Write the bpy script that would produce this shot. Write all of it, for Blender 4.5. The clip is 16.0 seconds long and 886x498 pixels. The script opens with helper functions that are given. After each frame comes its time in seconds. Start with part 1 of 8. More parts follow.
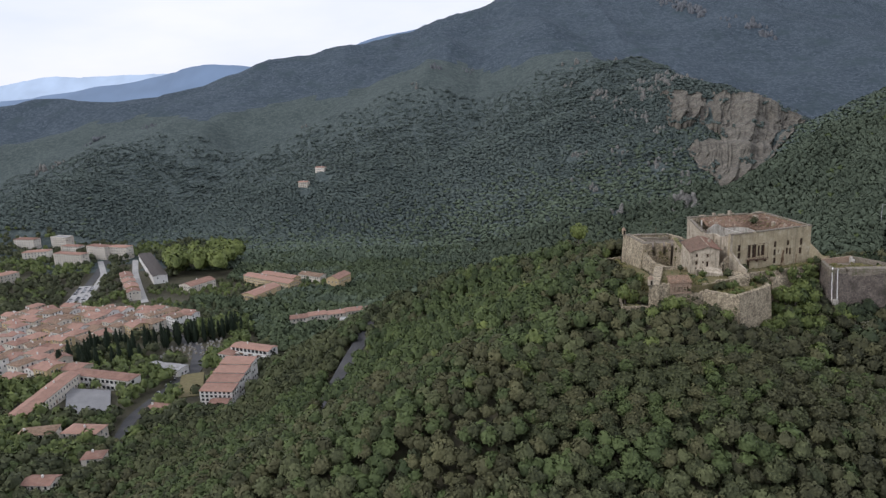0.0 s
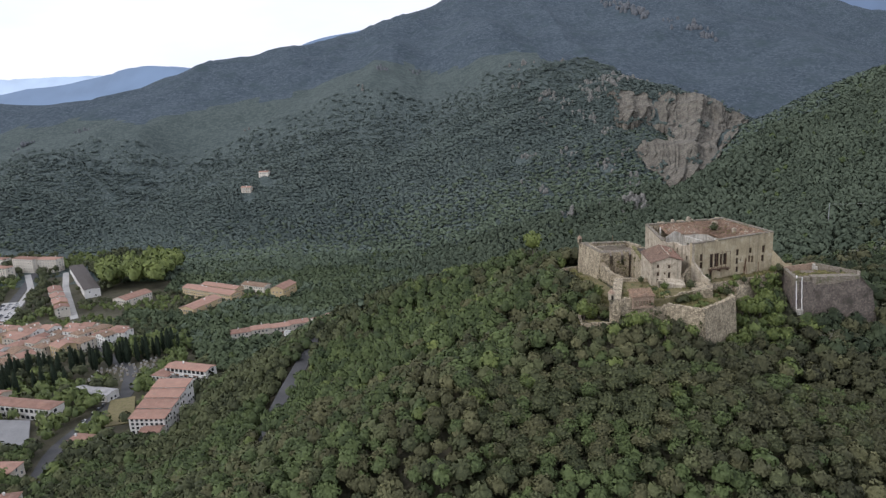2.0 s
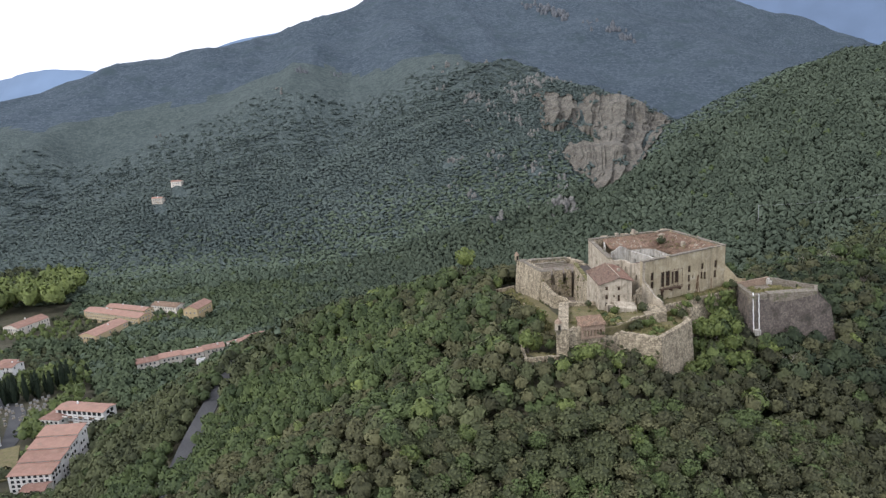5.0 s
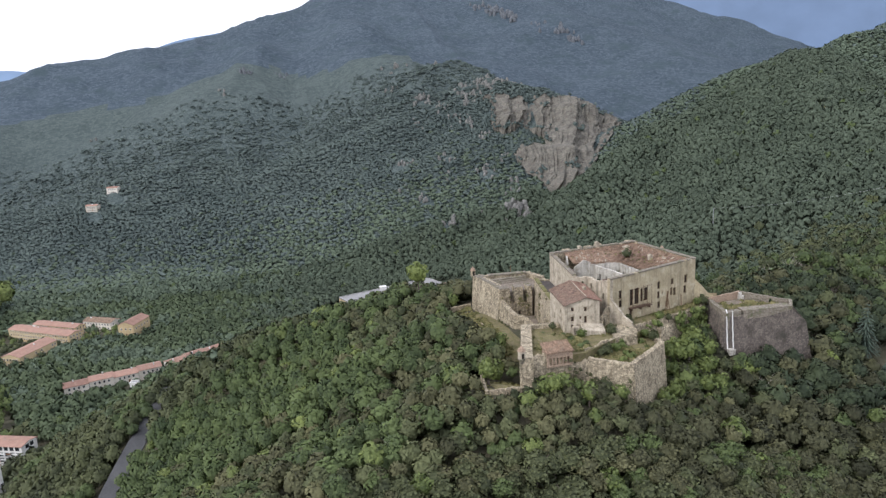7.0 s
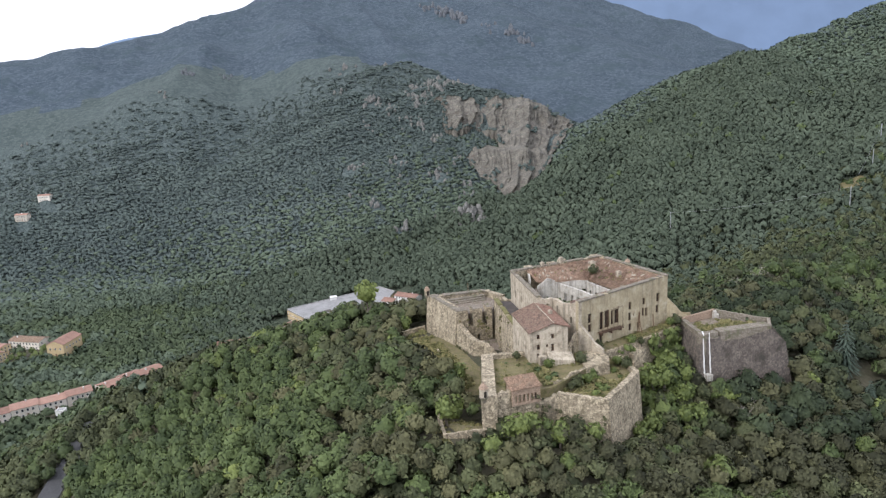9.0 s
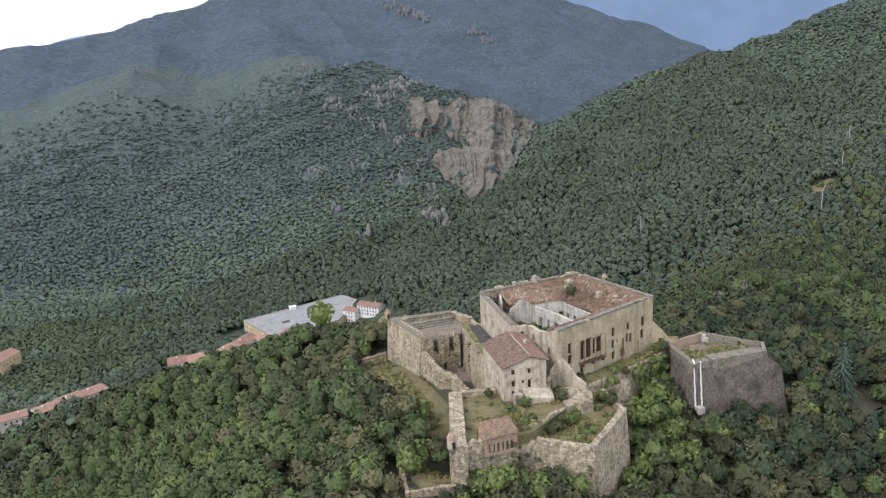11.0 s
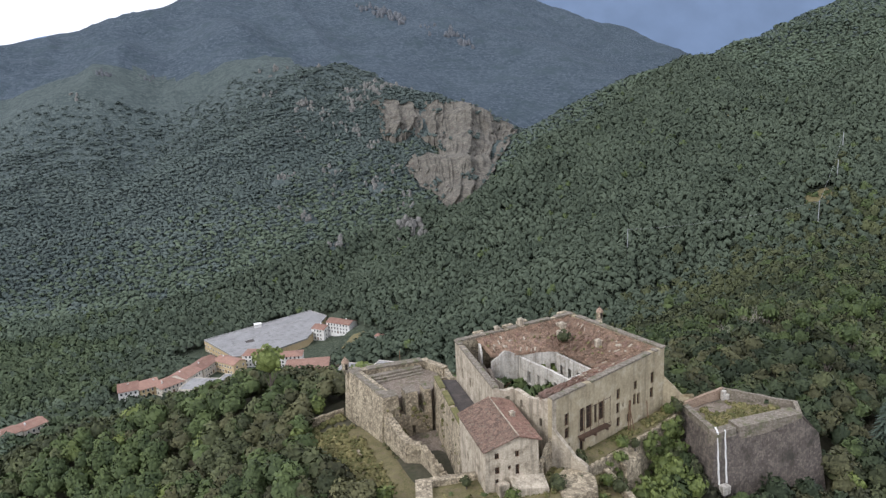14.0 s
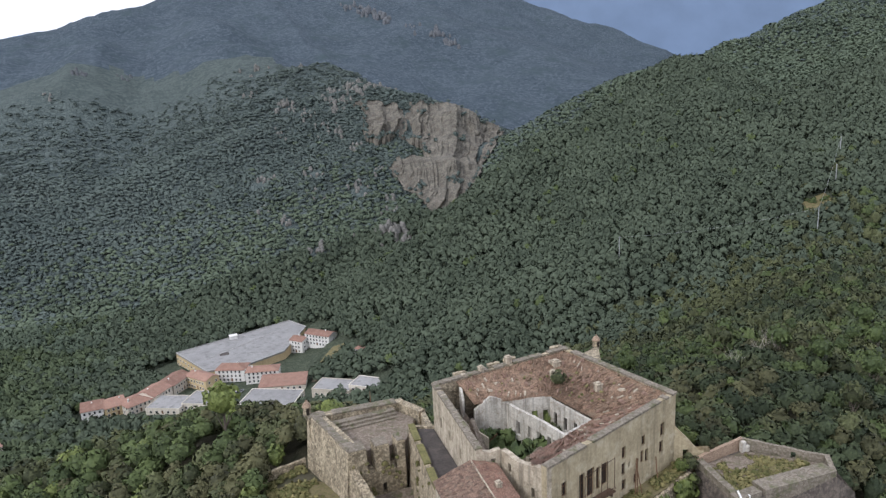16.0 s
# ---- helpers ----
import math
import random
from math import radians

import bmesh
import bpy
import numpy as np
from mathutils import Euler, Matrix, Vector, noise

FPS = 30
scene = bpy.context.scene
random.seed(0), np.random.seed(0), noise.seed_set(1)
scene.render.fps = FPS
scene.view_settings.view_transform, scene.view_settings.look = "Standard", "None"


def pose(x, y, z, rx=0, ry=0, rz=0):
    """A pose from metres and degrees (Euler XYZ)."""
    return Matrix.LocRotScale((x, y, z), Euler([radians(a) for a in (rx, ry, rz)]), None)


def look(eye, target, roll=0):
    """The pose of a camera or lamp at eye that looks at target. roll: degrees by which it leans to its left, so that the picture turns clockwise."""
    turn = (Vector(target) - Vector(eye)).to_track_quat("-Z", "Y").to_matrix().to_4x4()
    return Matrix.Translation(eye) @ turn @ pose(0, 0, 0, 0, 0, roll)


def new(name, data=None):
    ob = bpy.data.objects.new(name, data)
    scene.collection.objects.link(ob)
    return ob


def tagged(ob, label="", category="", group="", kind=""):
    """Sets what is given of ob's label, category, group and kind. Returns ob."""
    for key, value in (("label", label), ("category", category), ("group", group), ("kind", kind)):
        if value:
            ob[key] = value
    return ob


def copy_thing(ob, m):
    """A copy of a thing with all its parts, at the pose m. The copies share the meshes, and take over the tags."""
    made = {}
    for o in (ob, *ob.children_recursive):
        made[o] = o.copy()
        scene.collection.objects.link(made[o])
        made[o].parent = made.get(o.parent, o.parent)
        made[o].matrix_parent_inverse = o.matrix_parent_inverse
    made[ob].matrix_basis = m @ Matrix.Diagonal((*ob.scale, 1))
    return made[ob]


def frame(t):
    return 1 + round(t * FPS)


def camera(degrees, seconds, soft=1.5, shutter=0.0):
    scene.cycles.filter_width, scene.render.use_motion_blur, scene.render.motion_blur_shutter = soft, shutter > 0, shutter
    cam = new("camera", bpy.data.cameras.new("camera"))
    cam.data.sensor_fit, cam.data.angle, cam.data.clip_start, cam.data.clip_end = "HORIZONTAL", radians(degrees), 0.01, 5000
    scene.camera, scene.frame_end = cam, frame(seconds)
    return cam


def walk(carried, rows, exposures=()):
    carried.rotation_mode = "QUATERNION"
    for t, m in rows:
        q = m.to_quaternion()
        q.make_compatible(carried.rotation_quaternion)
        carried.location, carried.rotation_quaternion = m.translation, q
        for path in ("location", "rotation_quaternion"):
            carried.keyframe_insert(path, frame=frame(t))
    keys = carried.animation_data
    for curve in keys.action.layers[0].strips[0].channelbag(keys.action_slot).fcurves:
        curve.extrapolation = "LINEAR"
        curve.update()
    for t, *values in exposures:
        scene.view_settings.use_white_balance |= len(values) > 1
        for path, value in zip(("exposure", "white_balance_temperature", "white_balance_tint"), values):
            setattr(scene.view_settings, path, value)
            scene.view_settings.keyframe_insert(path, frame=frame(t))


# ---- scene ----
cam = camera(64.6, 16.0, soft=1.35)
PATH = [
    (0, (-0.025, -0.004, 199.976), (-0.045, 1.947, 199.536), -2.5),
    (0.5, (0.459, 5.441, 199.99), (0.475, 7.391, 199.548), -2.5),
    (1, (0.913, 10.843, 200.067), (0.965, 12.793, 199.625), -2.6),
    (1.5, (1.458, 16.401, 200.106), (1.543, 18.35, 199.664), -2.7),
    (2, (2.022, 21.93, 200.176), (2.142, 23.877, 199.733), -2.7),
    (2.5, (2.621, 27.471, 200.216), (2.775, 29.416, 199.773), -2.8),
    (3, (3.299, 33.079, 200.262), (3.487, 35.02, 199.818), -2.8),
    (3.5, (4.034, 38.685, 200.318), (4.255, 40.622, 199.875), -2.9),
    (4, (4.887, 44.372, 200.311), (5.142, 46.305, 199.867), -3.0),
    (6.5, (10.317, 72.776, 200.637), (10.739, 74.679, 200.188), -3.1),
    (7, (11.745, 78.527, 200.693), (12.201, 80.422, 200.243), -3.1),
    (7.5, (13.261, 84.284, 200.754), (13.75, 86.171, 200.304), -3.1),
    (8, (14.897, 89.971, 200.839), (15.418, 91.849, 200.388), -3.1),
    (8.5, (16.675, 95.688, 200.93), (17.227, 97.557, 200.478), -3.1),
    (9, (18.543, 101.37, 201.03), (19.127, 103.229, 200.577), -3.1),
    (9.5, (20.522, 107.073, 201.116), (21.137, 108.921, 200.661), -3.1),
    (12, (32.0, 135.426, 201.373), (32.701, 137.243, 200.917), -2.9),
    (12.5, (34.592, 141.034, 201.513), (35.302, 142.848, 201.058), -2.9),
    (13, (37.295, 146.651, 201.61), (38.014, 148.461, 201.155), -2.9),
    (13.5, (40.095, 152.247, 201.709), (40.823, 154.054, 201.255), -2.9),
    (14, (42.964, 157.871, 201.712), (43.701, 159.674, 201.258), -2.8),
    (14.5, (45.886, 163.371, 201.779), (46.631, 165.17, 201.324), -2.8),
    (15, (48.851, 168.841, 201.84), (49.605, 170.637, 201.386), -2.8),
    (15.5, (51.923, 174.323, 201.901), (52.686, 176.115, 201.447), -2.8),
    (16, (54.991, 179.778, 201.989), (55.762, 181.566, 201.534), -2.7),
]
walk(cam, [(t, look(eye, target, roll)) for t, eye, target, roll in PATH],
     [(0.0, 0.18, 6040, 15), (3.5, 0.53, 6020, 14), (7.0, 0.77, 5990, 14), (9.5, 0.89, 5990, 14), (13.0, 0.72, 5990, 14), (16.0, 0.59, 5990, 14)])

# ---------------------------------------------------------------- light: a bright overcast sky with a soft veiled sun
SUN_UP, SUN_TURN = 38.0, 250.0
world = bpy.data.worlds.new("world")
scene.world = world
world.use_nodes = True
wn = world.node_tree
wn.nodes.clear()
w_out = wn.nodes.new("ShaderNodeOutputWorld")
w_bg = wn.nodes.new("ShaderNodeBackground")
w_sky = wn.nodes.new("ShaderNodeTexSky")
w_sky.sky_type, w_sky.sun_disc = "NISHITA", False
w_sky.sun_elevation, w_sky.sun_rotation = radians(SUN_UP), radians(SUN_TURN)
w_dim = wn.nodes.new("ShaderNodeMix")
w_dim.data_type, w_dim.blend_type = "RGBA", "MULTIPLY"
w_dim.inputs["Factor"].default_value = 1.0
w_dim.inputs["B"].default_value = (0.10, 0.10, 0.10, 1)
w_cloud = wn.nodes.new("ShaderNodeTexNoise")
w_cloud.inputs["Scale"].default_value, w_cloud.inputs["Detail"].default_value, w_cloud.inputs["Roughness"].default_value = 2.2, 5, 0.55
w_coord = wn.nodes.new("ShaderNodeTexCoord")
w_stretch = wn.nodes.new("ShaderNodeMapping")
w_stretch.inputs["Scale"].default_value = (1, 1, 3.5)
w_ramp = wn.nodes.new("ShaderNodeValToRGB")
w_ramp.color_ramp.elements[0].position, w_ramp.color_ramp.elements[0].color = 0.30, (0.80, 0.84, 0.92, 1)
w_ramp.color_ramp.elements[1].position, w_ramp.color_ramp.elements[1].color = 0.62, (0.98, 0.97, 0.98, 1)
w_mix = wn.nodes.new("ShaderNodeMix")
w_mix.data_type = "RGBA"
w_mix.inputs["Factor"].default_value = 0.88
wn.links.new(w_coord.outputs["Generated"], w_stretch.inputs["Vector"])
wn.links.new(w_stretch.outputs["Vector"], w_cloud.inputs["Vector"])
wn.links.new(w_cloud.outputs["Fac"], w_ramp.inputs["Fac"])
wn.links.new(w_sky.outputs["Color"], w_dim.inputs["A"])
wn.links.new(w_dim.outputs["Result"], w_mix.inputs["A"])
wn.links.new(w_ramp.outputs["Color"], w_mix.inputs["B"])
wn.links.new(w_mix.outputs["Result"], w_bg.inputs["Color"])
w_bg.inputs["Strength"].default_value = 0.95
wn.links.new(w_bg.outputs["Background"], w_out.inputs["Surface"])
sun = new("sun", bpy.data.lights.new("sun", "SUN"))
sun.data.energy, sun.data.angle, sun.data.color = 1.1, radians(14), (1.0, 0.95, 0.86)
# the sky's sun_rotation turns clockwise from +y; the lamp stands on that side
sun_from = Vector((math.sin(radians(SUN_TURN)) * math.cos(radians(SUN_UP)), math.cos(radians(SUN_TURN)) * math.cos(radians(SUN_UP)), math.sin(radians(SUN_UP))))
sun.matrix_world = look(sun_from * 900, (0, 0, 0))
# ---------------------------------------------------------------- the lie of the land
def fbm(x, y, size, seed, octaves=4, ridged=False):
    """Smooth value noise on a lattice of that size, for numpy arrays."""
    total, amp, norm = np.zeros_like(x, dtype=float), 1.0, 0.0
    for o in range(octaves):
        u, v = x / size + 17.3 * seed + 5.1 * o, y / size - 9.7 * seed + 3.7 * o
        iu, iv = np.floor(u), np.floor(v)
        fu, fv = u - iu, v - iv
        fu, fv = fu * fu * fu * (fu * (6 * fu - 15) + 10), fv * fv * fv * (fv * (6 * fv - 15) + 10)

        def corner(a, b):
            k = np.sin((iu + a) * 127.1 + (iv + b) * 311.7 + seed * 74.7) * 43758.5453
            return k - np.floor(k)

        n = (corner(0, 0) * (1 - fu) + corner(1, 0) * fu) * (1 - fv) + (corner(0, 1) * (1 - fu) + corner(1, 1) * fu) * fv
        n = 2 * n - 1
        if ridged:
            n = 1 - 2 * np.abs(n)
        total, norm, amp, size = total + amp * n, norm + amp, amp * 0.5, size * 0.5
    return total / norm


def crest(x, y, line, slope, round_=30.0, left=None):
    """Height of a hill whose crest follows a line of (x, y, z) and falls away on both sides. left: another slope for the left side."""
    best = np.full(np.shape(x), -1e9)
    for (ax, ay, az), (bx, by, bz) in zip(line, line[1:]):
        dx, dy = bx - ax, by - ay
        s = np.clip(((x - ax) * dx + (y - ay) * dy) / (dx * dx + dy * dy), 0, 1)
        d = np.hypot(x - ax - s * dx, y - ay - s * dy)
        fall = slope if left is None else np.where(dx * (y - ay) - dy * (x - ax) > 0, left, slope)
        best = np.maximum(best, az + s * (bz - az) - fall * (np.sqrt(d * d + round_ * round_) - round_))
    return best


def smooth_max(parts, k):
    m = np.max(parts, axis=0)
    return m + k * np.log(sum(np.exp((p - m) / k) for p in parts))


MAIN_RIDGE = [(-2400, 1750, 150), (-1300, 1950, 198), (-953, 2000, 214), (-713, 2000, 237), (-520, 2000, 278), (-395, 2100, 312),
              (-171, 2200, 365), (-53, 2300, 397), (150, 2400, 468), (330, 2530, 530), (620, 2650, 600)]
BACK_SPUR = [(480, 2560, 560), (601, 2300, 422), (735, 2100, 325), (845, 1900, 200), (905, 1700, 125), (960, 1560, 80)]
DARK_RIDGE = [(900, 3150, 720), (1300, 3000, 640), (1658, 2800, 505), (1800, 2620, 410), (1850, 2450, 310), (1830, 2250, 215), (1800, 1950, 120)]
CLIFF_SPUR = [(260, 2050, 400), (270, 1750, 305), (325, 1450, 250), (408, 1275, 205), (465, 1150, 160), (520, 1100, 128)]
GULLY_SPUR = [(440, 1010, 112), (345, 935, 76), (300, 872, 58), (285, 845, 30)]
MIDDLE_SPUR = [(60, 2300, 410), (-11, 1609, 236), (-50, 1420, 130), (-75, 1220, 40), (-85, 1100, 0)]
LEFT_SPUR = [(-700, 2000, 235), (-600, 1600, 160), (-640, 1250, 70)]
EAST_RIDGE = [(322, 762, 62), (352, 770, 86), (390, 785, 111), (460, 830, 132), (545, 850, 156), (702, 900, 207), (860, 950, 240), (1061, 1000, 290),
              (1600, 1150, 430), (2400, 1300, 560)]
EAST_SPUR = [(702, 900, 205), (600, 720, 165), (480, 600, 118), (390, 590, 84)]
SADDLE = [(160, 288, 111), (205, 300, 114), (330, 370, 97), (433, 474, 90), (540, 545, 133), (700, 640, 190), (1200, 780, 330)]
FORT_RIDGE = [(165, 286, 113), (120, 288, 117), (92, 300, 116), (80, 335, 113), (66, 362, 110.5), (40, 380, 99.5), (18, 392, 92), (-2, 402, 83), (-18, 424, 65), (-36, 455, 52), (-40, 478, 44), (-60, 580, 14)]
BASTION_FOOT = [(66, 253, 117.5), (80, 246, 116.5), (92, 243, 114.5), (103, 235, 109.5)]
WEST_CLEARING = [(85, 340, 115), (83, 318, 115.5), (84, 300, 114.5), (82, 284, 113)]
WEST_SHOULDER = [(88, 288, 116), (62, 293, 116), (46, 320, 104)]
FORT_SPUR = [(92, 262, 111), (28, 237, 105), (-12, 225, 91), (-36, 206, 84), (-90, 160, 60), (-150, 90, 36)]
SOUTH_SPUR = [(130, 262, 106), (123, 221, 92), (112, 197, 76), (100, 120, 46)]


def ground(x, y):
    """Height of the bare ground at (x, y)."""
    x, y = np.asarray(x, dtype=float), np.asarray(y, dtype=float)
    floor = np.clip(18 - 0.072 * (y - 420), -9, 26) + 0.02 * np.maximum(0, y - 860)
    h = smooth_max([floor,
                    crest(x, y, MAIN_RIDGE, 0.38, 60), crest(x, y, BACK_SPUR, 0.60, 40), crest(x, y, DARK_RIDGE, 0.56, 60),
                    crest(x, y, CLIFF_SPUR, 0.44, 30), crest(x, y, GULLY_SPUR, 0.75, 12), crest(x, y, MIDDLE_SPUR, 0.42, 40), crest(x, y, LEFT_SPUR, 0.40, 50),
                    crest(x, y, EAST_RIDGE, 0.48, 24, 0.85), crest(x, y, EAST_SPUR, 0.42, 40), crest(x, y, SADDLE, 0.44, 20),
                    crest(x, y, FORT_RIDGE, 0.56, 14), crest(x, y, WEST_SHOULDER, 0.60, 12), crest(x, y, WEST_CLEARING, 0.60, 13), crest(x, y, BASTION_FOOT, 0.55, 4), crest(x, y, FORT_SPUR, 0.50, 14), crest(x, y, SOUTH_SPUR, 0.46, 14)], 2.5)
    up = np.clip((h - floor) / 60, 0, 1)
    far = np.clip((y - 700) / 500, 0, 1)
    h = h + up * (3.0 * fbm(x, y, 60, 1, 3) * (0.35 + 0.65 * far) + far * (20 * (fbm(x, y, 240, 2, 2, True) - 0.15) + 8 * fbm(x, y, 90, 4, 2, True)))
    return h

# ---------------------------------------------------------------- materials
def material(name, low, high, rough=0.9, scale=1.0, fine=6.0, bump=0.3, spots=None, per_piece=0.0, tint=0.0, metal=0.0, streak=0.0, cells=0.0, specular=0.25, run_size=1.0):
    """A worn surface: colour wanders between low and high at two scales, with fine relief. scale: metres of the large patches; fine: how many times smaller the grain is.
    spots: a stain colour. per_piece: how much each piece differs. tint: how far the mesh's own 'tint' shifts the colour. streak: rain streaks down walls. cells: size of rubble stones."""
    m = bpy.data.materials.new(name)
    m.use_nodes = True
    t = m.node_tree
    bsdf = t.nodes["Principled BSDF"]
    bsdf.inputs["Roughness"].default_value, bsdf.inputs["Metallic"].default_value = rough, metal
    bsdf.inputs["Specular IOR Level"].default_value = specular
    co = t.nodes.new("ShaderNodeTexCoord")

    def noise_at(size, detail=4.0, squash=None):
        n = t.nodes.new("ShaderNodeTexNoise")
        n.inputs["Scale"].default_value, n.inputs["Detail"].default_value, n.inputs["Roughness"].default_value = 1.0 / size, detail, 0.6
        if squash:
            mp = t.nodes.new("ShaderNodeMapping")
            mp.inputs["Scale"].default_value = squash
            t.links.new(co.outputs["Object"], mp.inputs["Vector"])
            t.links.new(mp.outputs["Vector"], n.inputs["Vector"])
        else:
            t.links.new(co.outputs["Object"], n.inputs["Vector"])
        return n.outputs["Fac"]

    def maths(op, a, b):
        k = t.nodes.new("ShaderNodeMath")
        k.operation = op
        for i, v in enumerate((a, b)):
            if isinstance(v, (int, float)):
                k.inputs[i].default_value = v
            else:
                t.links.new(v, k.inputs[i])
        return k.outputs[0]

    def mixed(fac, a, b):
        k = t.nodes.new("ShaderNodeMix")
        k.data_type = "RGBA"
        for sock, v in (("Factor", fac), ("A", a), ("B", b)):
            if isinstance(v, (int, float)):
                k.inputs[sock].default_value = v
            elif isinstance(v, tuple):
                k.inputs[sock].default_value = (*v, 1)
            else:
                t.links.new(v, k.inputs[sock])
        return k.outputs["Result"]

    def joint_of(e):
        joint = t.nodes.new("ShaderNodeMapRange")
        joint.inputs["From Max"].default_value = 0.10
        t.links.new(e.outputs["Distance"], joint.inputs["Value"])
        return joint.outputs["Result"]

    big, small = noise_at(scale), noise_at(scale / fine)
    fac = maths("ADD", maths("MULTIPLY", big, 0.6), maths("MULTIPLY", small, 0.6))
    fac = maths("ADD", maths("MULTIPLY", maths("SUBTRACT", fac, 0.6), 2.2), 0.5)
    height = small
    if cells:
        v = t.nodes.new("ShaderNodeTexVoronoi")
        v.inputs["Scale"].default_value = 1.0 / cells
        t.links.new(co.outputs["Object"], v.inputs["Vector"])
        e = t.nodes.new("ShaderNodeTexVoronoi")
        e.feature = "DISTANCE_TO_EDGE"
        e.inputs["Scale"].default_value = 1.0 / cells
        t.links.new(co.outputs["Object"], e.inputs["Vector"])
        sep = t.nodes.new("ShaderNodeSeparateColor")
        t.links.new(v.outputs["Color"], sep.inputs["Color"])
        fac = maths("ADD", maths("MULTIPLY", fac, 0.72), maths("SUBTRACT", maths("MULTIPLY", maths("MULTIPLY", sep.outputs["Red"], joint_of(e)), 0.86), 0.10))
        height = maths("ADD", maths("MULTIPLY", joint_of(e), 0.7), maths("MULTIPLY", small, 0.5))
    if per_piece:
        info = t.nodes.new("ShaderNodeObjectInfo")
        fac = maths("ADD", fac, maths("MULTIPLY", maths("SUBTRACT", info.outputs["Random"], 0.5), per_piece))
    if tint:
        at = t.nodes.new("ShaderNodeAttribute")
        at.attribute_name = "tint"
        fac = maths("ADD", fac, maths("MULTIPLY", maths("SUBTRACT", at.outputs["Fac"], 0.5), tint))
    clamp = t.nodes.new("ShaderNodeClamp")
    t.links.new(fac, clamp.inputs["Value"])
    colour = mixed(clamp.outputs["Result"], low, high)
    if spots:
        stain = t.nodes.new("ShaderNodeMapRange")
        stain.inputs["From Min"].default_value, stain.inputs["From Max"].default_value = 0.52, 0.70
        t.links.new(noise_at(scale * 0.55, 6.0), stain.inputs["Value"])
        colour = mixed(maths("MULTIPLY", stain.outputs["Result"], 0.85), colour, spots)
    if streak:
        run = t.nodes.new("ShaderNodeMapRange")
        run.inputs["From Min"].default_value, run.inputs["From Max"].default_value = 0.48, 0.72
        t.links.new(noise_at(run_size, 4.0, (1.1, 1.1, 0.09)), run.inputs["Value"])
        colour = mixed(maths("MULTIPLY", run.outputs["Result"], streak), colour, tuple(0.42 * c for c in low))
    t.links.new(colour, bsdf.inputs["Base Color"])
    if bump:
        b = t.nodes.new("ShaderNodeBump")
        b.inputs["Strength"].default_value, b.inputs["Distance"].default_value = bump, 0.25 * (cells or scale / fine)
        t.links.new(height, b.inputs["Height"])
        t.links.new(b.outputs["Normal"], bsdf.inputs["Normal"])
    return m


STONE = material("rubble_stone", (0.105, 0.087, 0.060), (0.58, 0.49, 0.345), scale=4, fine=11, bump=1.0, cells=0.55, streak=0.36, spots=(0.16, 0.135, 0.090))
STONE_DARK = material("weathered_stone", (0.082, 0.070, 0.060), (0.22, 0.185, 0.155), scale=8, fine=10, bump=0.9, cells=0.6, streak=0.3, spots=(0.06, 0.055, 0.045))
COPING = material("mossy_stone_top", (0.13, 0.115, 0.085), (0.29, 0.25, 0.20), scale=4, fine=8, bump=0.8, cells=0.5, spots=(0.10, 0.11, 0.04))
PLASTER = material("ochre_plaster", (0.25, 0.208, 0.13), (0.53, 0.45, 0.30), scale=5, fine=9, bump=0.4, streak=0.5, spots=(0.56, 0.50, 0.37), run_size=1.6)
PLASTER_PALE = material("pale_plaster", (0.24, 0.205, 0.150), (0.64, 0.56, 0.435), scale=3, fine=9, bump=0.5, streak=0.7, spots=(0.20, 0.165, 0.115))
WHITEWASH = material("peeling_whitewash", (0.34, 0.31, 0.26), (0.70, 0.67, 0.60), scale=2.5, fine=8, bump=0.4, streak=0.8, spots=(0.27, 0.225, 0.175))
LIME = material("lime_mortar", (0.66, 0.65, 0.62), (0.85, 0.84, 0.81), scale=1.5, fine=5, bump=0.3)
OLD_TILE = material("old_roof_tile", (0.090, 0.061, 0.043), (0.345, 0.232, 0.158), scale=2.4, fine=10, bump=1.0, spots=(0.24, 0.195, 0.140), per_piece=0.2, cells=0.42)
RED_TILE = material("red_roof_tile", (0.084, 0.059, 0.046), (0.292, 0.196, 0.146), scale=1.6, fine=8, bump=1.0, spots=(0.21, 0.175, 0.132), cells=0.4)
NEW_TILE = material("replaced_roof_tile", (0.135, 0.080, 0.060), (0.335, 0.205, 0.152), scale=1.6, fine=8, bump=0.9, spots=(0.24, 0.19, 0.14), cells=0.4)
MOSS = material("yellow_green_moss", (0.075, 0.075, 0.028), (0.25, 0.23, 0.10), scale=1.5, fine=6, bump=0.8)
BROKEN_TILE = material("broken_roof_tile", (0.16, 0.11, 0.085), (0.33, 0.21, 0.155), scale=3, fine=9, bump=0.7, spots=(0.15, 0.135, 0.10))
ROOF_TILE = material("terracotta_tile", (0.195, 0.112, 0.085), (0.375, 0.228, 0.172), scale=4, fine=12, bump=0.4, per_piece=0.8, spots=(0.27, 0.19, 0.145))
BITUMEN = material("dark_roof_felt", (0.052, 0.046, 0.042), (0.10, 0.087, 0.08), scale=3, fine=9, bump=0.2, spots=(0.12, 0.105, 0.09))
RUBBLE = material("rubble_and_earth", (0.12, 0.095, 0.072), (0.29, 0.24, 0.19), scale=4, fine=9, bump=0.9, cells=0.5, spots=(0.085, 0.10, 0.035))
EARTH = material("bare_brown_earth", (0.10, 0.078, 0.056), (0.21, 0.168, 0.12), scale=5, fine=12, bump=0.8, spots=(0.085, 0.092, 0.04))
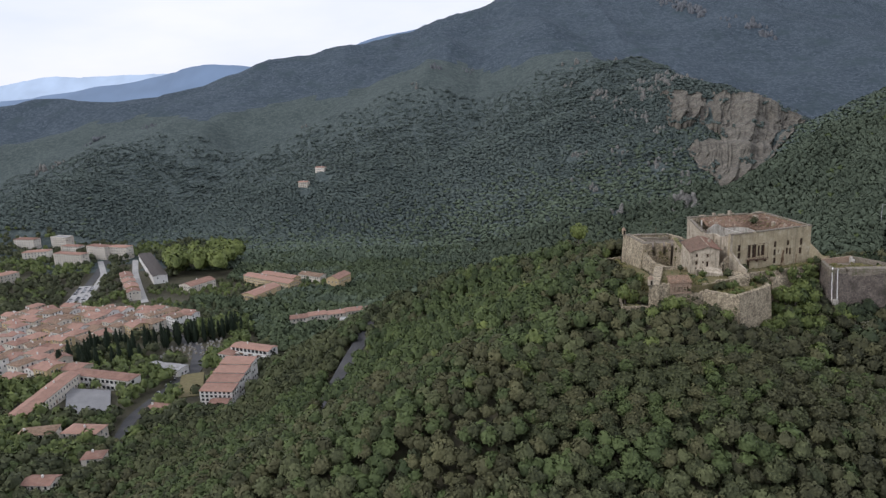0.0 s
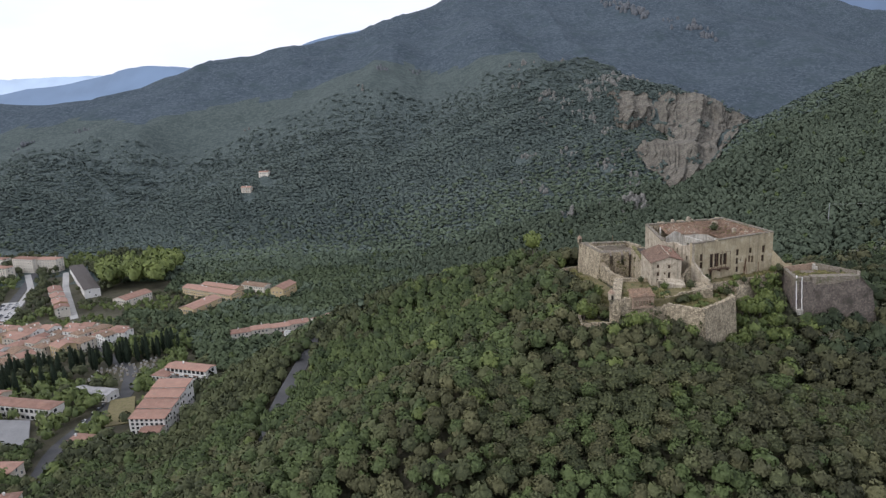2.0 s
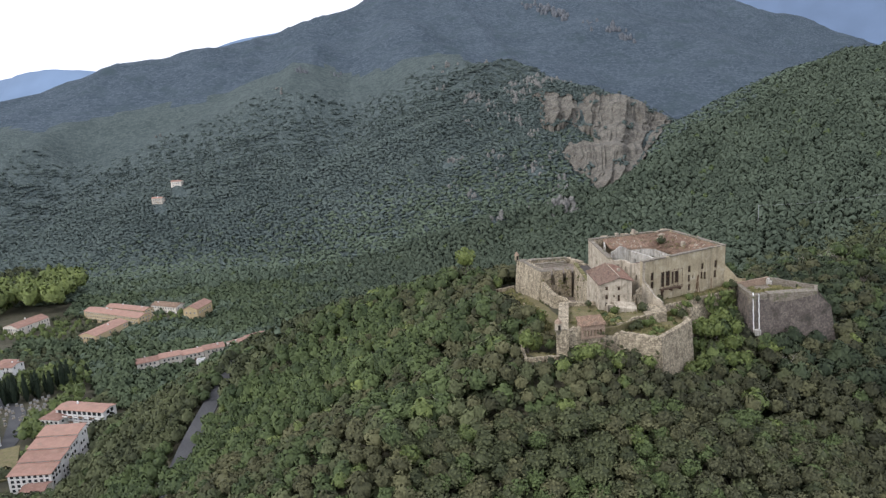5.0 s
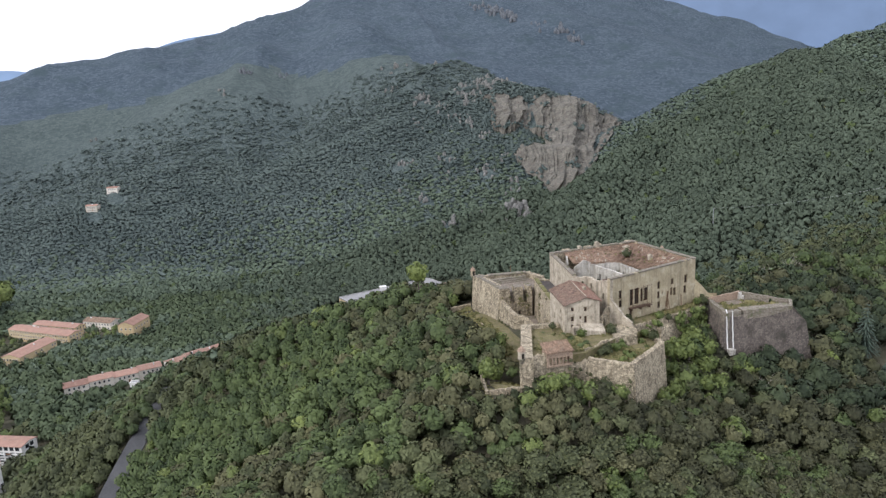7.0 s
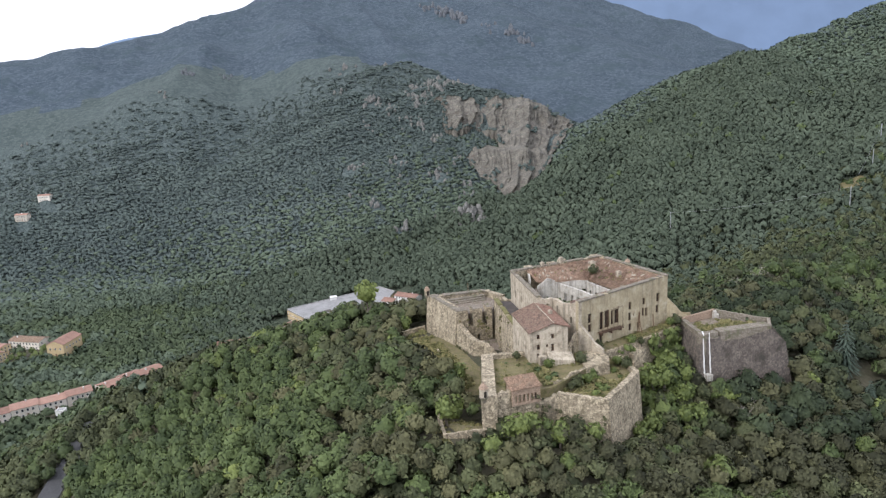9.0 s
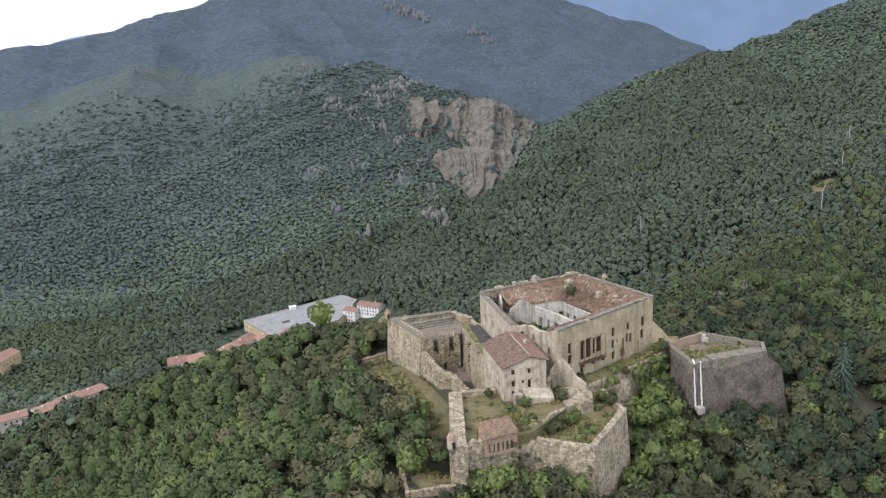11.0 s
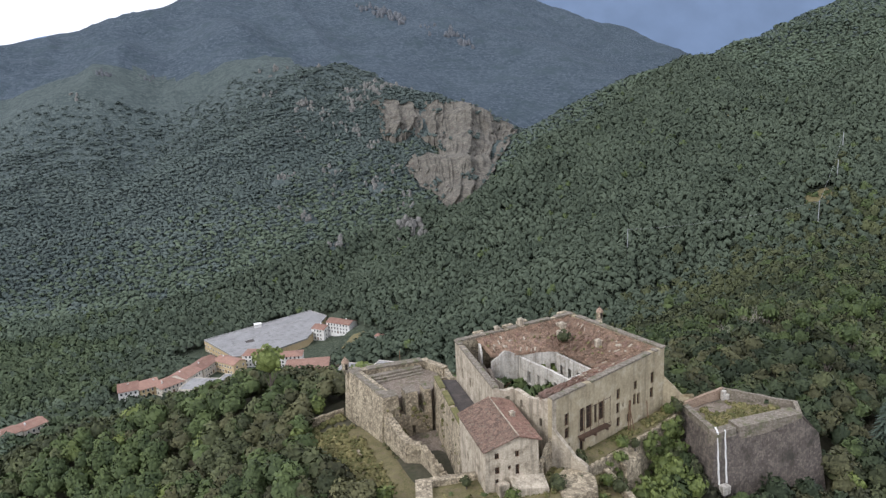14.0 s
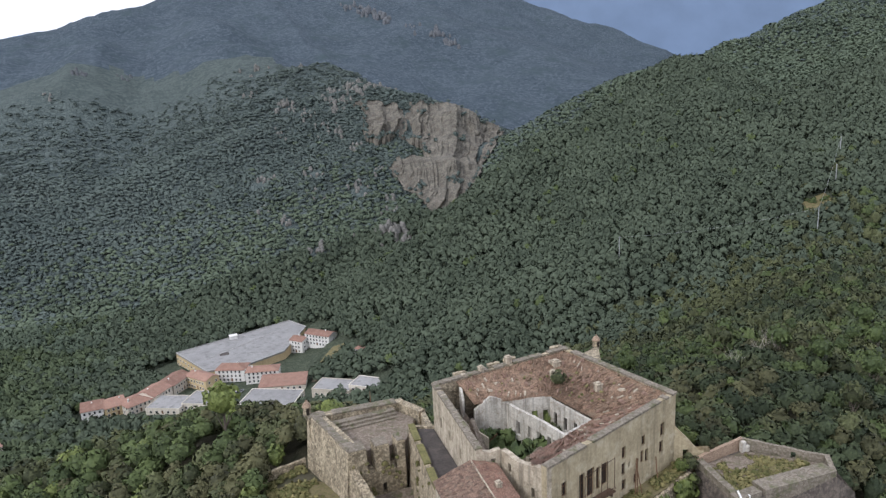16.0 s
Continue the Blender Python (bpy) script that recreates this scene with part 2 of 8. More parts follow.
GRASS = material("dry_grass", (0.078, 0.076, 0.030), (0.235, 0.198, 0.102), scale=2.4, fine=8, bump=1.0, spots=(0.165, 0.128, 0.085))
TUFT = material("grass_tufts", (0.078, 0.084, 0.028), (0.27, 0.235, 0.105), scale=3, fine=8, bump=0.4, tint=0.9)
RENDER_WALL = material("painted_render", (0.50, 0.45, 0.37), (0.76, 0.71, 0.62), scale=7, fine=9, bump=0.1, per_piece=1.0, streak=0.2)
RENDER_WHITE = material("white_render", (0.62, 0.60, 0.56), (0.80, 0.79, 0.76), scale=7, fine=9, bump=0.1, per_piece=0.5, streak=0.15)
RENDER_OCHRE = material("yellow_render", (0.46, 0.35, 0.19), (0.62, 0.50, 0.31), scale=7, fine=9, bump=0.1, per_piece=0.4, streak=0.2)
FLAT_ROOF = material("grey_gravel_roof", (0.22, 0.215, 0.21), (0.36, 0.355, 0.345), scale=9, fine=14, bump=0.1, spots=(0.17, 0.165, 0.16), per_piece=0.5)
PANE = material("dark_glass", (0.012, 0.014, 0.016), (0.05, 0.055, 0.06), rough=0.15, scale=2, bump=0, per_piece=0.8, specular=0.5)
# near-black colour standing in for the unlit inside of openings
HOLE = material("painted_dark_opening", (0.016, 0.013, 0.011), (0.045, 0.036, 0.028), scale=1.5, bump=0.3)
SHUTTER = material("old_brown_wood", (0.10, 0.055, 0.032), (0.23, 0.14, 0.085), scale=1.5, fine=8, bump=0.4, per_piece=0.6)
IRON = material("rusty_iron", (0.055, 0.038, 0.030), (0.14, 0.085, 0.055), rough=0.7, scale=1, bump=0.3)
ASPHALT = material("asphalt", (0.052, 0.052, 0.054), (0.10, 0.10, 0.10), scale=9, fine=12, bump=0.1)
PAVING = material("pale_concrete", (0.30, 0.295, 0.28), (0.44, 0.43, 0.41), scale=9, fine=10, bump=0.1, spots=(0.24, 0.235, 0.22))
ROCK = material("granite", (0.034, 0.032, 0.027), (0.262, 0.242, 0.198), scale=9, fine=6, bump=1.0, streak=0.9, spots=(0.128, 0.106, 0.084), run_size=1.3)
ROCK_PALE = material("pale_granite", (0.072, 0.071, 0.067), (0.31, 0.302, 0.272), scale=4, fine=6, bump=1.0, streak=0.7, run_size=1.2)
# bluer copy of the granite, with distance haze in its colour
ROCK_HAZED = material("hazed_mountain_rock", (0.070, 0.076, 0.084), (0.215, 0.225, 0.235), scale=6, fine=6, bump=1.0, streak=0.6, run_size=2.0)
GROUND = material("forest_floor", (0.042, 0.042, 0.026), (0.105, 0.094, 0.062), scale=9, fine=9, bump=1.0, spots=(0.045, 0.052, 0.022))
LEAF = material("evergreen_oak_leaves", (0.031, 0.038, 0.016), (0.126, 0.139, 0.060), rough=0.75, scale=12, fine=34, bump=0.4, tint=0.95, specular=0.3)
LEAF_OLIVE = material("dry_oak_leaves", (0.040, 0.042, 0.018), (0.142, 0.139, 0.064), rough=0.75, scale=10, fine=30, bump=0.4, tint=0.9, specular=0.3)
# brownish oak leaves, darkened further to stand for shade
LEAF_SHADED_BROWN = material("shaded_brown_oak_leaves", (0.027, 0.029, 0.014), (0.098, 0.100, 0.050), rough=0.75, scale=10, fine=30, bump=0.4, tint=0.9, specular=0.25)
# oak green with shade put into the colour
LEAF_SHADED_GREEN = material("shaded_green_oak_leaves", (0.022, 0.032, 0.016), (0.082, 0.104, 0.050), rough=0.75, scale=10, fine=30, bump=0.4, tint=0.9, specular=0.25)
LEAF_MID = material("fresh_broadleaf_leaves", (0.033, 0.049, 0.016), (0.114, 0.150, 0.050), rough=0.7, scale=9, fine=26, bump=0.4, tint=0.85, specular=0.3)
# the oak's own grey-green, its darks lifted a little for haze
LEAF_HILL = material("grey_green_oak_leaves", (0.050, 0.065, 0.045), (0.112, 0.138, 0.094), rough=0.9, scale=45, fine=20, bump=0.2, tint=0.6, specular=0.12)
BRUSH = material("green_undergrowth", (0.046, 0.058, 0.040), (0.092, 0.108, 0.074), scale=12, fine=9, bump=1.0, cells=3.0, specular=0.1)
# next three: distance haze mixed into the base colour, bluer and paler
HAZED_WOODS = material("hazed_high_woods", (0.050, 0.068, 0.084), (0.102, 0.128, 0.152), rough=0.95, scale=110, fine=12, bump=1.0, cells=6.5, specular=0.05, spots=(0.062, 0.086, 0.094))
SCRUB = material("hazed_scrub", (0.058, 0.076, 0.074), (0.108, 0.132, 0.124), rough=0.9, scale=60, fine=10, bump=1.0, cells=5.5, specular=0.08)
LEAF_FAR = material("hazed_oak_leaves", (0.072, 0.093, 0.086), (0.140, 0.170, 0.150), rough=0.95, scale=70, fine=18, bump=0.2, tint=0.5, specular=0.05)
LEAF_PARK = material("park_plane_leaves", (0.045, 0.061, 0.036), (0.126, 0.158, 0.086), rough=0.85, scale=30, fine=18, bump=0.2, tint=0.8, specular=0.12)
# valley leaf green, brightened partly to paint in haze
LEAF_VALE = material("valley_wood_leaves", (0.062, 0.082, 0.060), (0.148, 0.184, 0.124), rough=0.9, scale=50, fine=18, bump=0.2, tint=0.6, specular=0.1)
LEAF_LIGHT = material("light_green_leaves", (0.054, 0.076, 0.021), (0.185, 0.222, 0.062), rough=0.65, scale=8, fine=24, bump=0.5, tint=0.8, specular=0.3)
LEAF_PINE = material("pine_needles", (0.032, 0.050, 0.018), (0.108, 0.142, 0.046), rough=0.7, scale=8, fine=24, bump=0.5, tint=0.8, specular=0.3)
LEAF_CYPRESS = material("cypress_needles", (0.014, 0.024, 0.015), (0.045, 0.060, 0.034), rough=0.75, scale=5, fine=6, bump=0, tint=0.6, specular=0.2)
LEAF_FIR = material("blue_fir_needles", (0.030, 0.046, 0.034), (0.090, 0.118, 0.086), rough=0.75, scale=5, fine=6, bump=0, tint=0.6, specular=0.2)
BARK = material("grey_bark", (0.065, 0.052, 0.042), (0.17, 0.145, 0.12), scale=1.5, fine=6, bump=0.6)
DEADWOOD = material("bleached_wood", (0.26, 0.235, 0.20), (0.42, 0.39, 0.34), scale=1.5, fine=6, bump=0.4)
STEEL = material("galvanised_steel", (0.30, 0.31, 0.31), (0.46, 0.47, 0.47), rough=0.5, scale=2, bump=0, metal=0.4)
CAR_PAINT = material("car_paint", (0.05, 0.055, 0.07), (0.70, 0.70, 0.70), rough=0.35, scale=40, fine=2, bump=0, per_piece=2.4, specular=0.5)
RUBBER = material("tyre_rubber", (0.015, 0.015, 0.016), (0.035, 0.035, 0.036), scale=1, bump=0.1)


# ---------------------------------------------------------------- building helpers
def mesh_of(name, verts, faces, mat, smooth=False, tints=None):
    me = bpy.data.meshes.new(name)
    me.from_pydata([tuple(v) for v in verts], [], [tuple(f) for f in faces])
    me.materials.append(mat)
    if smooth:
        me.polygons.foreach_set("use_smooth", np.ones(len(me.polygons), dtype=bool))
    me.update()
    return me


def fast_mesh(name, verts, quads, tris, mat, tints=None, smooth=False, normals=None):
    """A large mesh from numpy arrays: quads (n, 4) and tris (n, 3)."""
    me = bpy.data.meshes.new(name)
    quads, tris = np.asarray(quads, dtype=np.int32).reshape(-1, 4), np.asarray(tris, dtype=np.int32).reshape(-1, 3)
    loops = np.concatenate([quads.ravel(), tris.ravel()])
    starts = np.concatenate([np.arange(len(quads)) * 4, len(quads) * 4 + np.arange(len(tris)) * 3])
    me.vertices.add(len(verts))
    me.vertices.foreach_set("co", np.asarray(verts, dtype=np.float32).ravel())
    me.loops.add(len(loops))
    me.loops.foreach_set("vertex_index", loops)
    me.polygons.add(len(starts))
    me.polygons.foreach_set("loop_start", starts.astype(np.int32))
    if smooth:
        me.polygons.foreach_set("use_smooth", np.ones(len(starts), dtype=bool))
    me.update(calc_edges=True)
    if tints is not None:
        me.attributes.new("tint", "FLOAT", "POINT").data.foreach_set("value", np.asarray(tints, dtype=np.float32))
    me.materials.append(mat)
    if normals is not None:
        me.attributes.new("custom_normal", "FLOAT_VECTOR", "POINT").data.foreach_set("vector", np.asarray(normals, dtype=np.float32).ravel())
    return me


def thing(name, at=(0, 0, 0), turn=0.0, **tags):
    ob = new(name)
    ob.empty_display_size = 0.3
    ob.matrix_world = pose(*at, 0, 0, turn)
    return tagged(ob, **tags)


def part(name, data, mat=None, parent=None, label=""):
    """Links a mesh or bmesh as one object under a thing or a part."""
    if isinstance(data, bmesh.types.BMesh):
        me = bpy.data.meshes.new(name)
        data.normal_update()
        data.to_mesh(me)
        data.free()
        data = me
    if mat and not data.materials:
        data.materials.append(mat)
    ob = new(name, data)
    if parent:
        ob.parent = parent
    return tagged(ob, label=label)


class Solid:
    """Gathers boxes, prisms and walls into one mesh, in the coordinates of its thing."""

    def __init__(self):
        self.v, self.f = [], []

    def add(self, verts, faces):
        n = len(self.v)
        self.v += [tuple(p) for p in verts]
        self.f += [tuple(i + n for i in f) for f in faces]

    def prism(self, base, top):
        """A closed solid between two rings of equally many points, counter-clockwise from above."""
        n = len(base)
        self.add(list(base) + list(top), [tuple(range(n - 1, -1, -1)), tuple(range(n, 2 * n))] + [(i, (i + 1) % n, n + (i + 1) % n, n + i) for i in range(n)])
        return self

    def box(self, x0, x1, y0, y1, z0, z1):
        ring = [(x0, y0), (x1, y0), (x1, y1), (x0, y1)]
        return self.prism([(x, y, z0) for x, y in ring], [(x, y, z1) for x, y in ring])

    def mesh(self, name, mat, bevel=0.0, smooth=False):
        bm = bmesh.new()
        vs = [bm.verts.new(p) for p in self.v]
        for f in self.f:
            try:
                bm.faces.new([vs[i] for i in f])
            except ValueError:
                pass
        bmesh.ops.recalc_face_normals(bm, faces=bm.faces)
        if bevel:
            bmesh.ops.bevel(bm, geom=bm.edges[:], offset=bevel, segments=1, affect="EDGES", clamp_overlap=True)
        me = bpy.data.meshes.new(name)
        bm.to_mesh(me)
        bm.free()
        me.materials.append(mat)
        return me


def wall_mesh(name, p, q, z0, tops, thick, mat, openings=(), rough=0.0, batter=0.0, seed=0, step=1.2, z_slope=0.0):
    """A wall of real thickness from p to q, its outer face on that line and its body on the left of it. tops: heights along it, evenly spaced. openings: (along0, along1, low, high),
    cut right through. rough: how uneven a ruined top is. batter: how far the foot stands out. z_slope: rise of the openings along the wall."""
    rng = random.Random(seed)
    length = math.dist(p[:2], q[:2])
    ux, uy = (q[0] - p[0]) / length, (q[1] - p[1]) / length
    nx, ny = -uy, ux
    cols = sorted({0.0, length, *[v for o in openings for v in o[:2]]})
    fill = []
    for a, b in zip(cols, cols[1:]):
        n = max(1, round((b - a) / step))
        fill += [a + (b - a) * i / n for i in range(n)]
    cols = fill + [length]
    rows = sorted({z0, *[v for o in openings for v in o[2:]]})
    top_at = [float(np.interp(s / length, np.linspace(0, 1, len(tops)), tops)) + (rng.uniform(-rough, rough * 0.4) if 0 < s < length else 0) for s in cols]
    nr = len(rows)
    ref = sum(tops) / len(tops)

    def solid(i, j):
        if not (0 <= i < len(cols) - 1 and 0 <= j < nr):
            return False
        s, z = (cols[i] + cols[i + 1]) / 2, (rows[j] + (rows[j + 1] if j + 1 < nr else rows[j] + 0.5)) / 2
        return not any(o[0] < s < o[1] and o[2] < z < o[3] for o in openings)

    verts, index = [], {}

    def vert(i, j, side):
        key = (i, j, side)
        if key not in index:
            z = top_at[i] if j == nr else rows[j]
            out = batter * max(0.0, (ref - z) / (ref - z0)) if not side else 0.0
            off = thick if side else -out
            index[key] = len(verts)
            verts.append((p[0] + ux * cols[i] + nx * off, p[1] + uy * cols[i] + ny * off, z))
        return index[key]

    faces = []
    for i in range(len(cols) - 1):
        for j in range(nr):
            if not solid(i, j):
                continue
            faces.append((vert(i, j, 0), vert(i + 1, j, 0), vert(i + 1, j + 1, 0), vert(i, j + 1, 0)))
            faces.append((vert(i + 1, j, 1), vert(i, j, 1), vert(i, j + 1, 1), vert(i + 1, j + 1, 1)))
            if not solid(i - 1, j):
                faces.append((vert(i, j, 1), vert(i, j, 0), vert(i, j + 1, 0), vert(i, j + 1, 1)))
            if not solid(i + 1, j):
                faces.append((vert(i + 1, j, 0), vert(i + 1, j, 1), vert(i + 1, j + 1, 1), vert(i + 1, j + 1, 0)))
            if not solid(i, j - 1):
                faces.append((vert(i, j, 1), vert(i + 1, j, 1), vert(i + 1, j, 0), vert(i, j, 0)))
            if not solid(i, j + 1):
                faces.append((vert(i, j + 1, 0), vert(i + 1, j + 1, 0), vert(i + 1, j + 1, 1), vert(i, j + 1, 1)))
    return mesh_of(name, verts, faces, mat)


def roof_sheet(name, a, b, c, d, mat, pitch=0.5, wave=0.17, sag=0.0, holes=0.0, seed=0, thick=0.22, stop=None):
    """A tiled slope with real tile rows: a, b along the eave, d, c along the top; the rows run from eave to top. holes: share of the patches where tiles are gone."""
    rng = random.Random(seed)
    a, b, c, d = (Vector(v) for v in (a, b, c, d))
    n = max(3, int(max((b - a).length, (c - d).length) / pitch) * 2)
    m = max(2, int(((d - a).length + (c - b).length) / 2 / 1.1))
    verts, faces = [], []
    gone = set()
    for _ in range(int(holes * n * m / 14)):
        gi, gj = rng.randrange(n), rng.randrange(m)
        gone |= {(gi + di, gj + dj) for di in range(rng.randint(3, 8)) for dj in range(rng.randint(1, 2))}
    for j in range(m + 1):
        v = j / m
        for i in range(n + 1):
            u = i / n
            p = (a * (1 - u) + b * u) * (1 - v) + (d * (1 - u) + c * u) * v
            z = (wave if i % 2 else 0) - sag * math.sin(math.pi * u) * math.sin(math.pi * v) + rng.uniform(-0.06, 0.06) + 0.16 * noise.noise((p.x * 0.35, p.y * 0.35, seed))
            verts.append((p.x + rng.uniform(-0.05, 0.05), p.y + rng.uniform(-0.05, 0.05), p.z + z))
    for j in range(m):
        for i in range(n):
            if (i, j) not in gone:
                k = j * (n + 1) + i
                faces.append((k, k + 1, k + n + 2, k + n + 1))
    low = len(verts)
    verts += [tuple(v - Vector((0, 0, thick))) for v in (a, b, c, d)]
    faces += [(low + 3, low + 2, low + 1, low), (low, low + 1, n, 0), (low + 2, low + 3, (n + 1) * m, (n + 1) * m + n), (low + 1, low + 2, (n + 1) * m + n, n), (low + 3, low, 0, (n + 1) * m)]
    return mesh_of(name, verts, faces, mat)


def tube_of(points, radius, n=5):
    """A straight-sided pole through the points."""
    verts, faces = [], []
    for k, p in enumerate(points):
        d = (Vector(points[min(k + 1, len(points) - 1)]) - Vector(points[max(k - 1, 0)])).normalized()
        u = d.cross(Vector((0.3, 1, 0.2))).normalized()
        w = d.cross(u)
        verts += [tuple(Vector(p) + (u * math.cos(2 * math.pi * i / n) + w * math.sin(2 * math.pi * i / n)) * radius) for i in range(n)]
        if k:
            faces += [(k * n - n + i, k * n - n + (i + 1) % n, k * n + (i + 1) % n, k * n + i) for i in range(n)]
    return verts, faces


def turret_meshes(r, h):
    """A corner sentry box: a tapering corbel, a round body with slits, a domed cap with a ball."""
    def lathe(profile, n=14):
        verts = [(rr * math.cos(2 * math.pi * k / n), rr * math.sin(2 * math.pi * k / n), z) for rr, z in profile for k in range(n)]
        faces = [(i * n + k, i * n + (k + 1) % n, (i + 1) * n + (k + 1) % n, (i + 1) * n + k) for i in range(len(profile) - 1) for k in range(n)]
        faces += [tuple(range(n - 1, -1, -1)), tuple(range((len(profile) - 1) * n, len(profile) * n))]
        return verts, faces
    corbel = lathe([(0.25 * r, -1.7), (0.55 * r, -1.2), (0.6 * r, -1.0), (0.85 * r, -0.5), (0.9 * r, -0.35), (1.1 * r, -0.05), (1.1 * r, 0.1)])
    body = lathe([(r, 0), (r, h), (0.8 * r, h), (0.8 * r, 0.1)])
    cap = lathe([(1.12 * r, h), (1.12 * r, h + 0.15), (0.98 * r, h + 0.35), (0.8 * r, h + 0.75), (0.5 * r, h + 1.1), (0.2 * r, h + 1.28), (0.12 * r, h + 1.35), (0.2 * r, h + 1.5), (0.1 * r, h + 1.68)])
    return corbel, body, cap

# ---------------------------------------------------------------- the ground sheet
def spaced(lo, a, b, hi, fine, grow=1.09):
    """Lines that lie close together from a to b and ever wider outside."""
    mid = list(np.arange(a, b + 0.1, fine))
    out, s, v = [], fine, a
    while v > lo:
        s = min(s * grow, 30)
        v -= s
        out.append(v)
    mid = out[::-1] + mid
    s, v = fine, b
    while v < hi:
        s = min(s * grow, 30)
        v += s
        mid.append(v)
    return np.array(mid)


def inside(x, y, ring):
    """Which of the points lie in the polygon."""
    res = np.zeros(np.shape(x), dtype=bool)
    for (ax, ay), (bx, by) in zip(ring, ring[1:] + ring[:1]):
        cross = (ay > y) != (by > y)
        res ^= cross & (x < (bx - ax) * (y - ay) / ((by - ay) if by != ay else 1e-9) + ax)
    return res


def off_line(x, y, line):
    """Distance to a line of (x, y) points."""
    best = np.full(np.shape(x), 1e9)
    for (ax, ay), (bx, by) in zip(line, line[1:]):
        dx, dy = bx - ax, by - ay
        s = np.clip(((x - ax) * dx + (y - ay) * dy) / (dx * dx + dy * dy), 0, 1)
        best = np.minimum(best, np.hypot(x - ax - s * dx, y - ay - s * dy))
    return best


def behind_spur(x, y):
    """The far side of the spur that carries the cliff."""
    return (y > 1130) & (x + 45 * fbm(x, y, 60, 8, 2) * np.clip((y - 1450) / 200, 0, 1) > np.interp(y, [p[1] for p in CLIFF_SPUR[::-1]] + [2400], [p[0] for p in CLIFF_SPUR[::-1]] + [250]) + 22)


gx, gy = spaced(-3200, -260, 480, 3600, 5.0), spaced(-900, 130, 800, 4300, 5.0)
GX, GY = np.meshgrid(gx, gy)
GZ = ground(GX, GY)
nx_, ny_ = len(gx), len(gy)
ids = np.arange(nx_ * ny_).reshape(ny_, nx_)
ground_quads = np.stack([ids[:-1, :-1], ids[:-1, 1:], ids[1:, 1:], ids[1:, :-1]], axis=-1).reshape(-1, 4)
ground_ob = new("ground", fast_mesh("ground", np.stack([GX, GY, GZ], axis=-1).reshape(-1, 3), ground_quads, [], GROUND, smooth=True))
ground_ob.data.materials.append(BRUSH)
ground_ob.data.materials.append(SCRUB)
ground_ob.data.materials.append(HAZED_WOODS)
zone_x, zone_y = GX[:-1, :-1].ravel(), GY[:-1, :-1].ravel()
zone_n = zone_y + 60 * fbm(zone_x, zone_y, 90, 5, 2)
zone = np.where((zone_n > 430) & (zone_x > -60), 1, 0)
# zones 2 and 3 use the ground colours with haze in them
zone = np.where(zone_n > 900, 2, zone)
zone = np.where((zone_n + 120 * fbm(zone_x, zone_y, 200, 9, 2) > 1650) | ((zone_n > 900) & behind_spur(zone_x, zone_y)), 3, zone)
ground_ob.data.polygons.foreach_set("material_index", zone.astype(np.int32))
tagged(ground_ob, label="wooded hills and valley floor of dark earth", category="ground", kind="structure")


def g(x, y):
    return float(ground(x, y))


# the land beyond the ridges; a blue emission paints its distance haze
def backdrop(name, line, foot, colour, seed, label):
    verts, faces = [], []
    n = 90
    pts = np.array(line, dtype=float)
    par = np.linspace(0, len(pts) - 1, n)
    for k, u in enumerate(par):
        x, y, z = (np.interp(u, np.arange(len(pts)), pts[:, c]) for c in range(3))
        z += 9 * noise.noise((x * 0.006, seed, 0)) + 4 * noise.noise((x * 0.03, seed, 1))
        verts += [(x, y - 500, foot), (x, y - 200, foot + (z - foot) * 0.55), (x, y, z), (x, y + 400, foot)]
        if k:
            b = 4 * k
            faces += [(b - 4 + i, b + i, b + i + 1, b - 3 + i) for i in range(3)]
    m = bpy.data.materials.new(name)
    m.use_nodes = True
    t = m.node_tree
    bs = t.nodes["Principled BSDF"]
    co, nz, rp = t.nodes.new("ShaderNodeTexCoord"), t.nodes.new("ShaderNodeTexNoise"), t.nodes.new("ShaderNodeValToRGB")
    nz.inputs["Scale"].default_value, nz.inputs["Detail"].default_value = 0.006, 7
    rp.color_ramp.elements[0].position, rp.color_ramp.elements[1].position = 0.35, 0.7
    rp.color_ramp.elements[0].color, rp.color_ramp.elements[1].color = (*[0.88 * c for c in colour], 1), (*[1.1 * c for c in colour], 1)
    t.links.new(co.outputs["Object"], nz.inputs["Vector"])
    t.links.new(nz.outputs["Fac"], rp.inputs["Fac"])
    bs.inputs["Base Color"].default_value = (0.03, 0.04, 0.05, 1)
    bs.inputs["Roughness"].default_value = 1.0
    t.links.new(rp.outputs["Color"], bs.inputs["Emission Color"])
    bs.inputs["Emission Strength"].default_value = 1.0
    ob = new("backdrop", mesh_of("backdrop", verts, faces, m, smooth=True))
    return tagged(ob, label=label, category="mountains", kind="structure")


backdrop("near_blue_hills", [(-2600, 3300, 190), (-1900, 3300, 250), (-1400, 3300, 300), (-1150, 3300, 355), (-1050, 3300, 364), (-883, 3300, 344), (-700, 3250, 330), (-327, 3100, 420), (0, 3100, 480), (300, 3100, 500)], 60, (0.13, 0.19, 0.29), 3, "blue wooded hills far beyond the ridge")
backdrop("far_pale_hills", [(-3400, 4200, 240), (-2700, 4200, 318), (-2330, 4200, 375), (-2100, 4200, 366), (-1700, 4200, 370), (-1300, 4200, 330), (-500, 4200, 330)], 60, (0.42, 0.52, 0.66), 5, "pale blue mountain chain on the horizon")
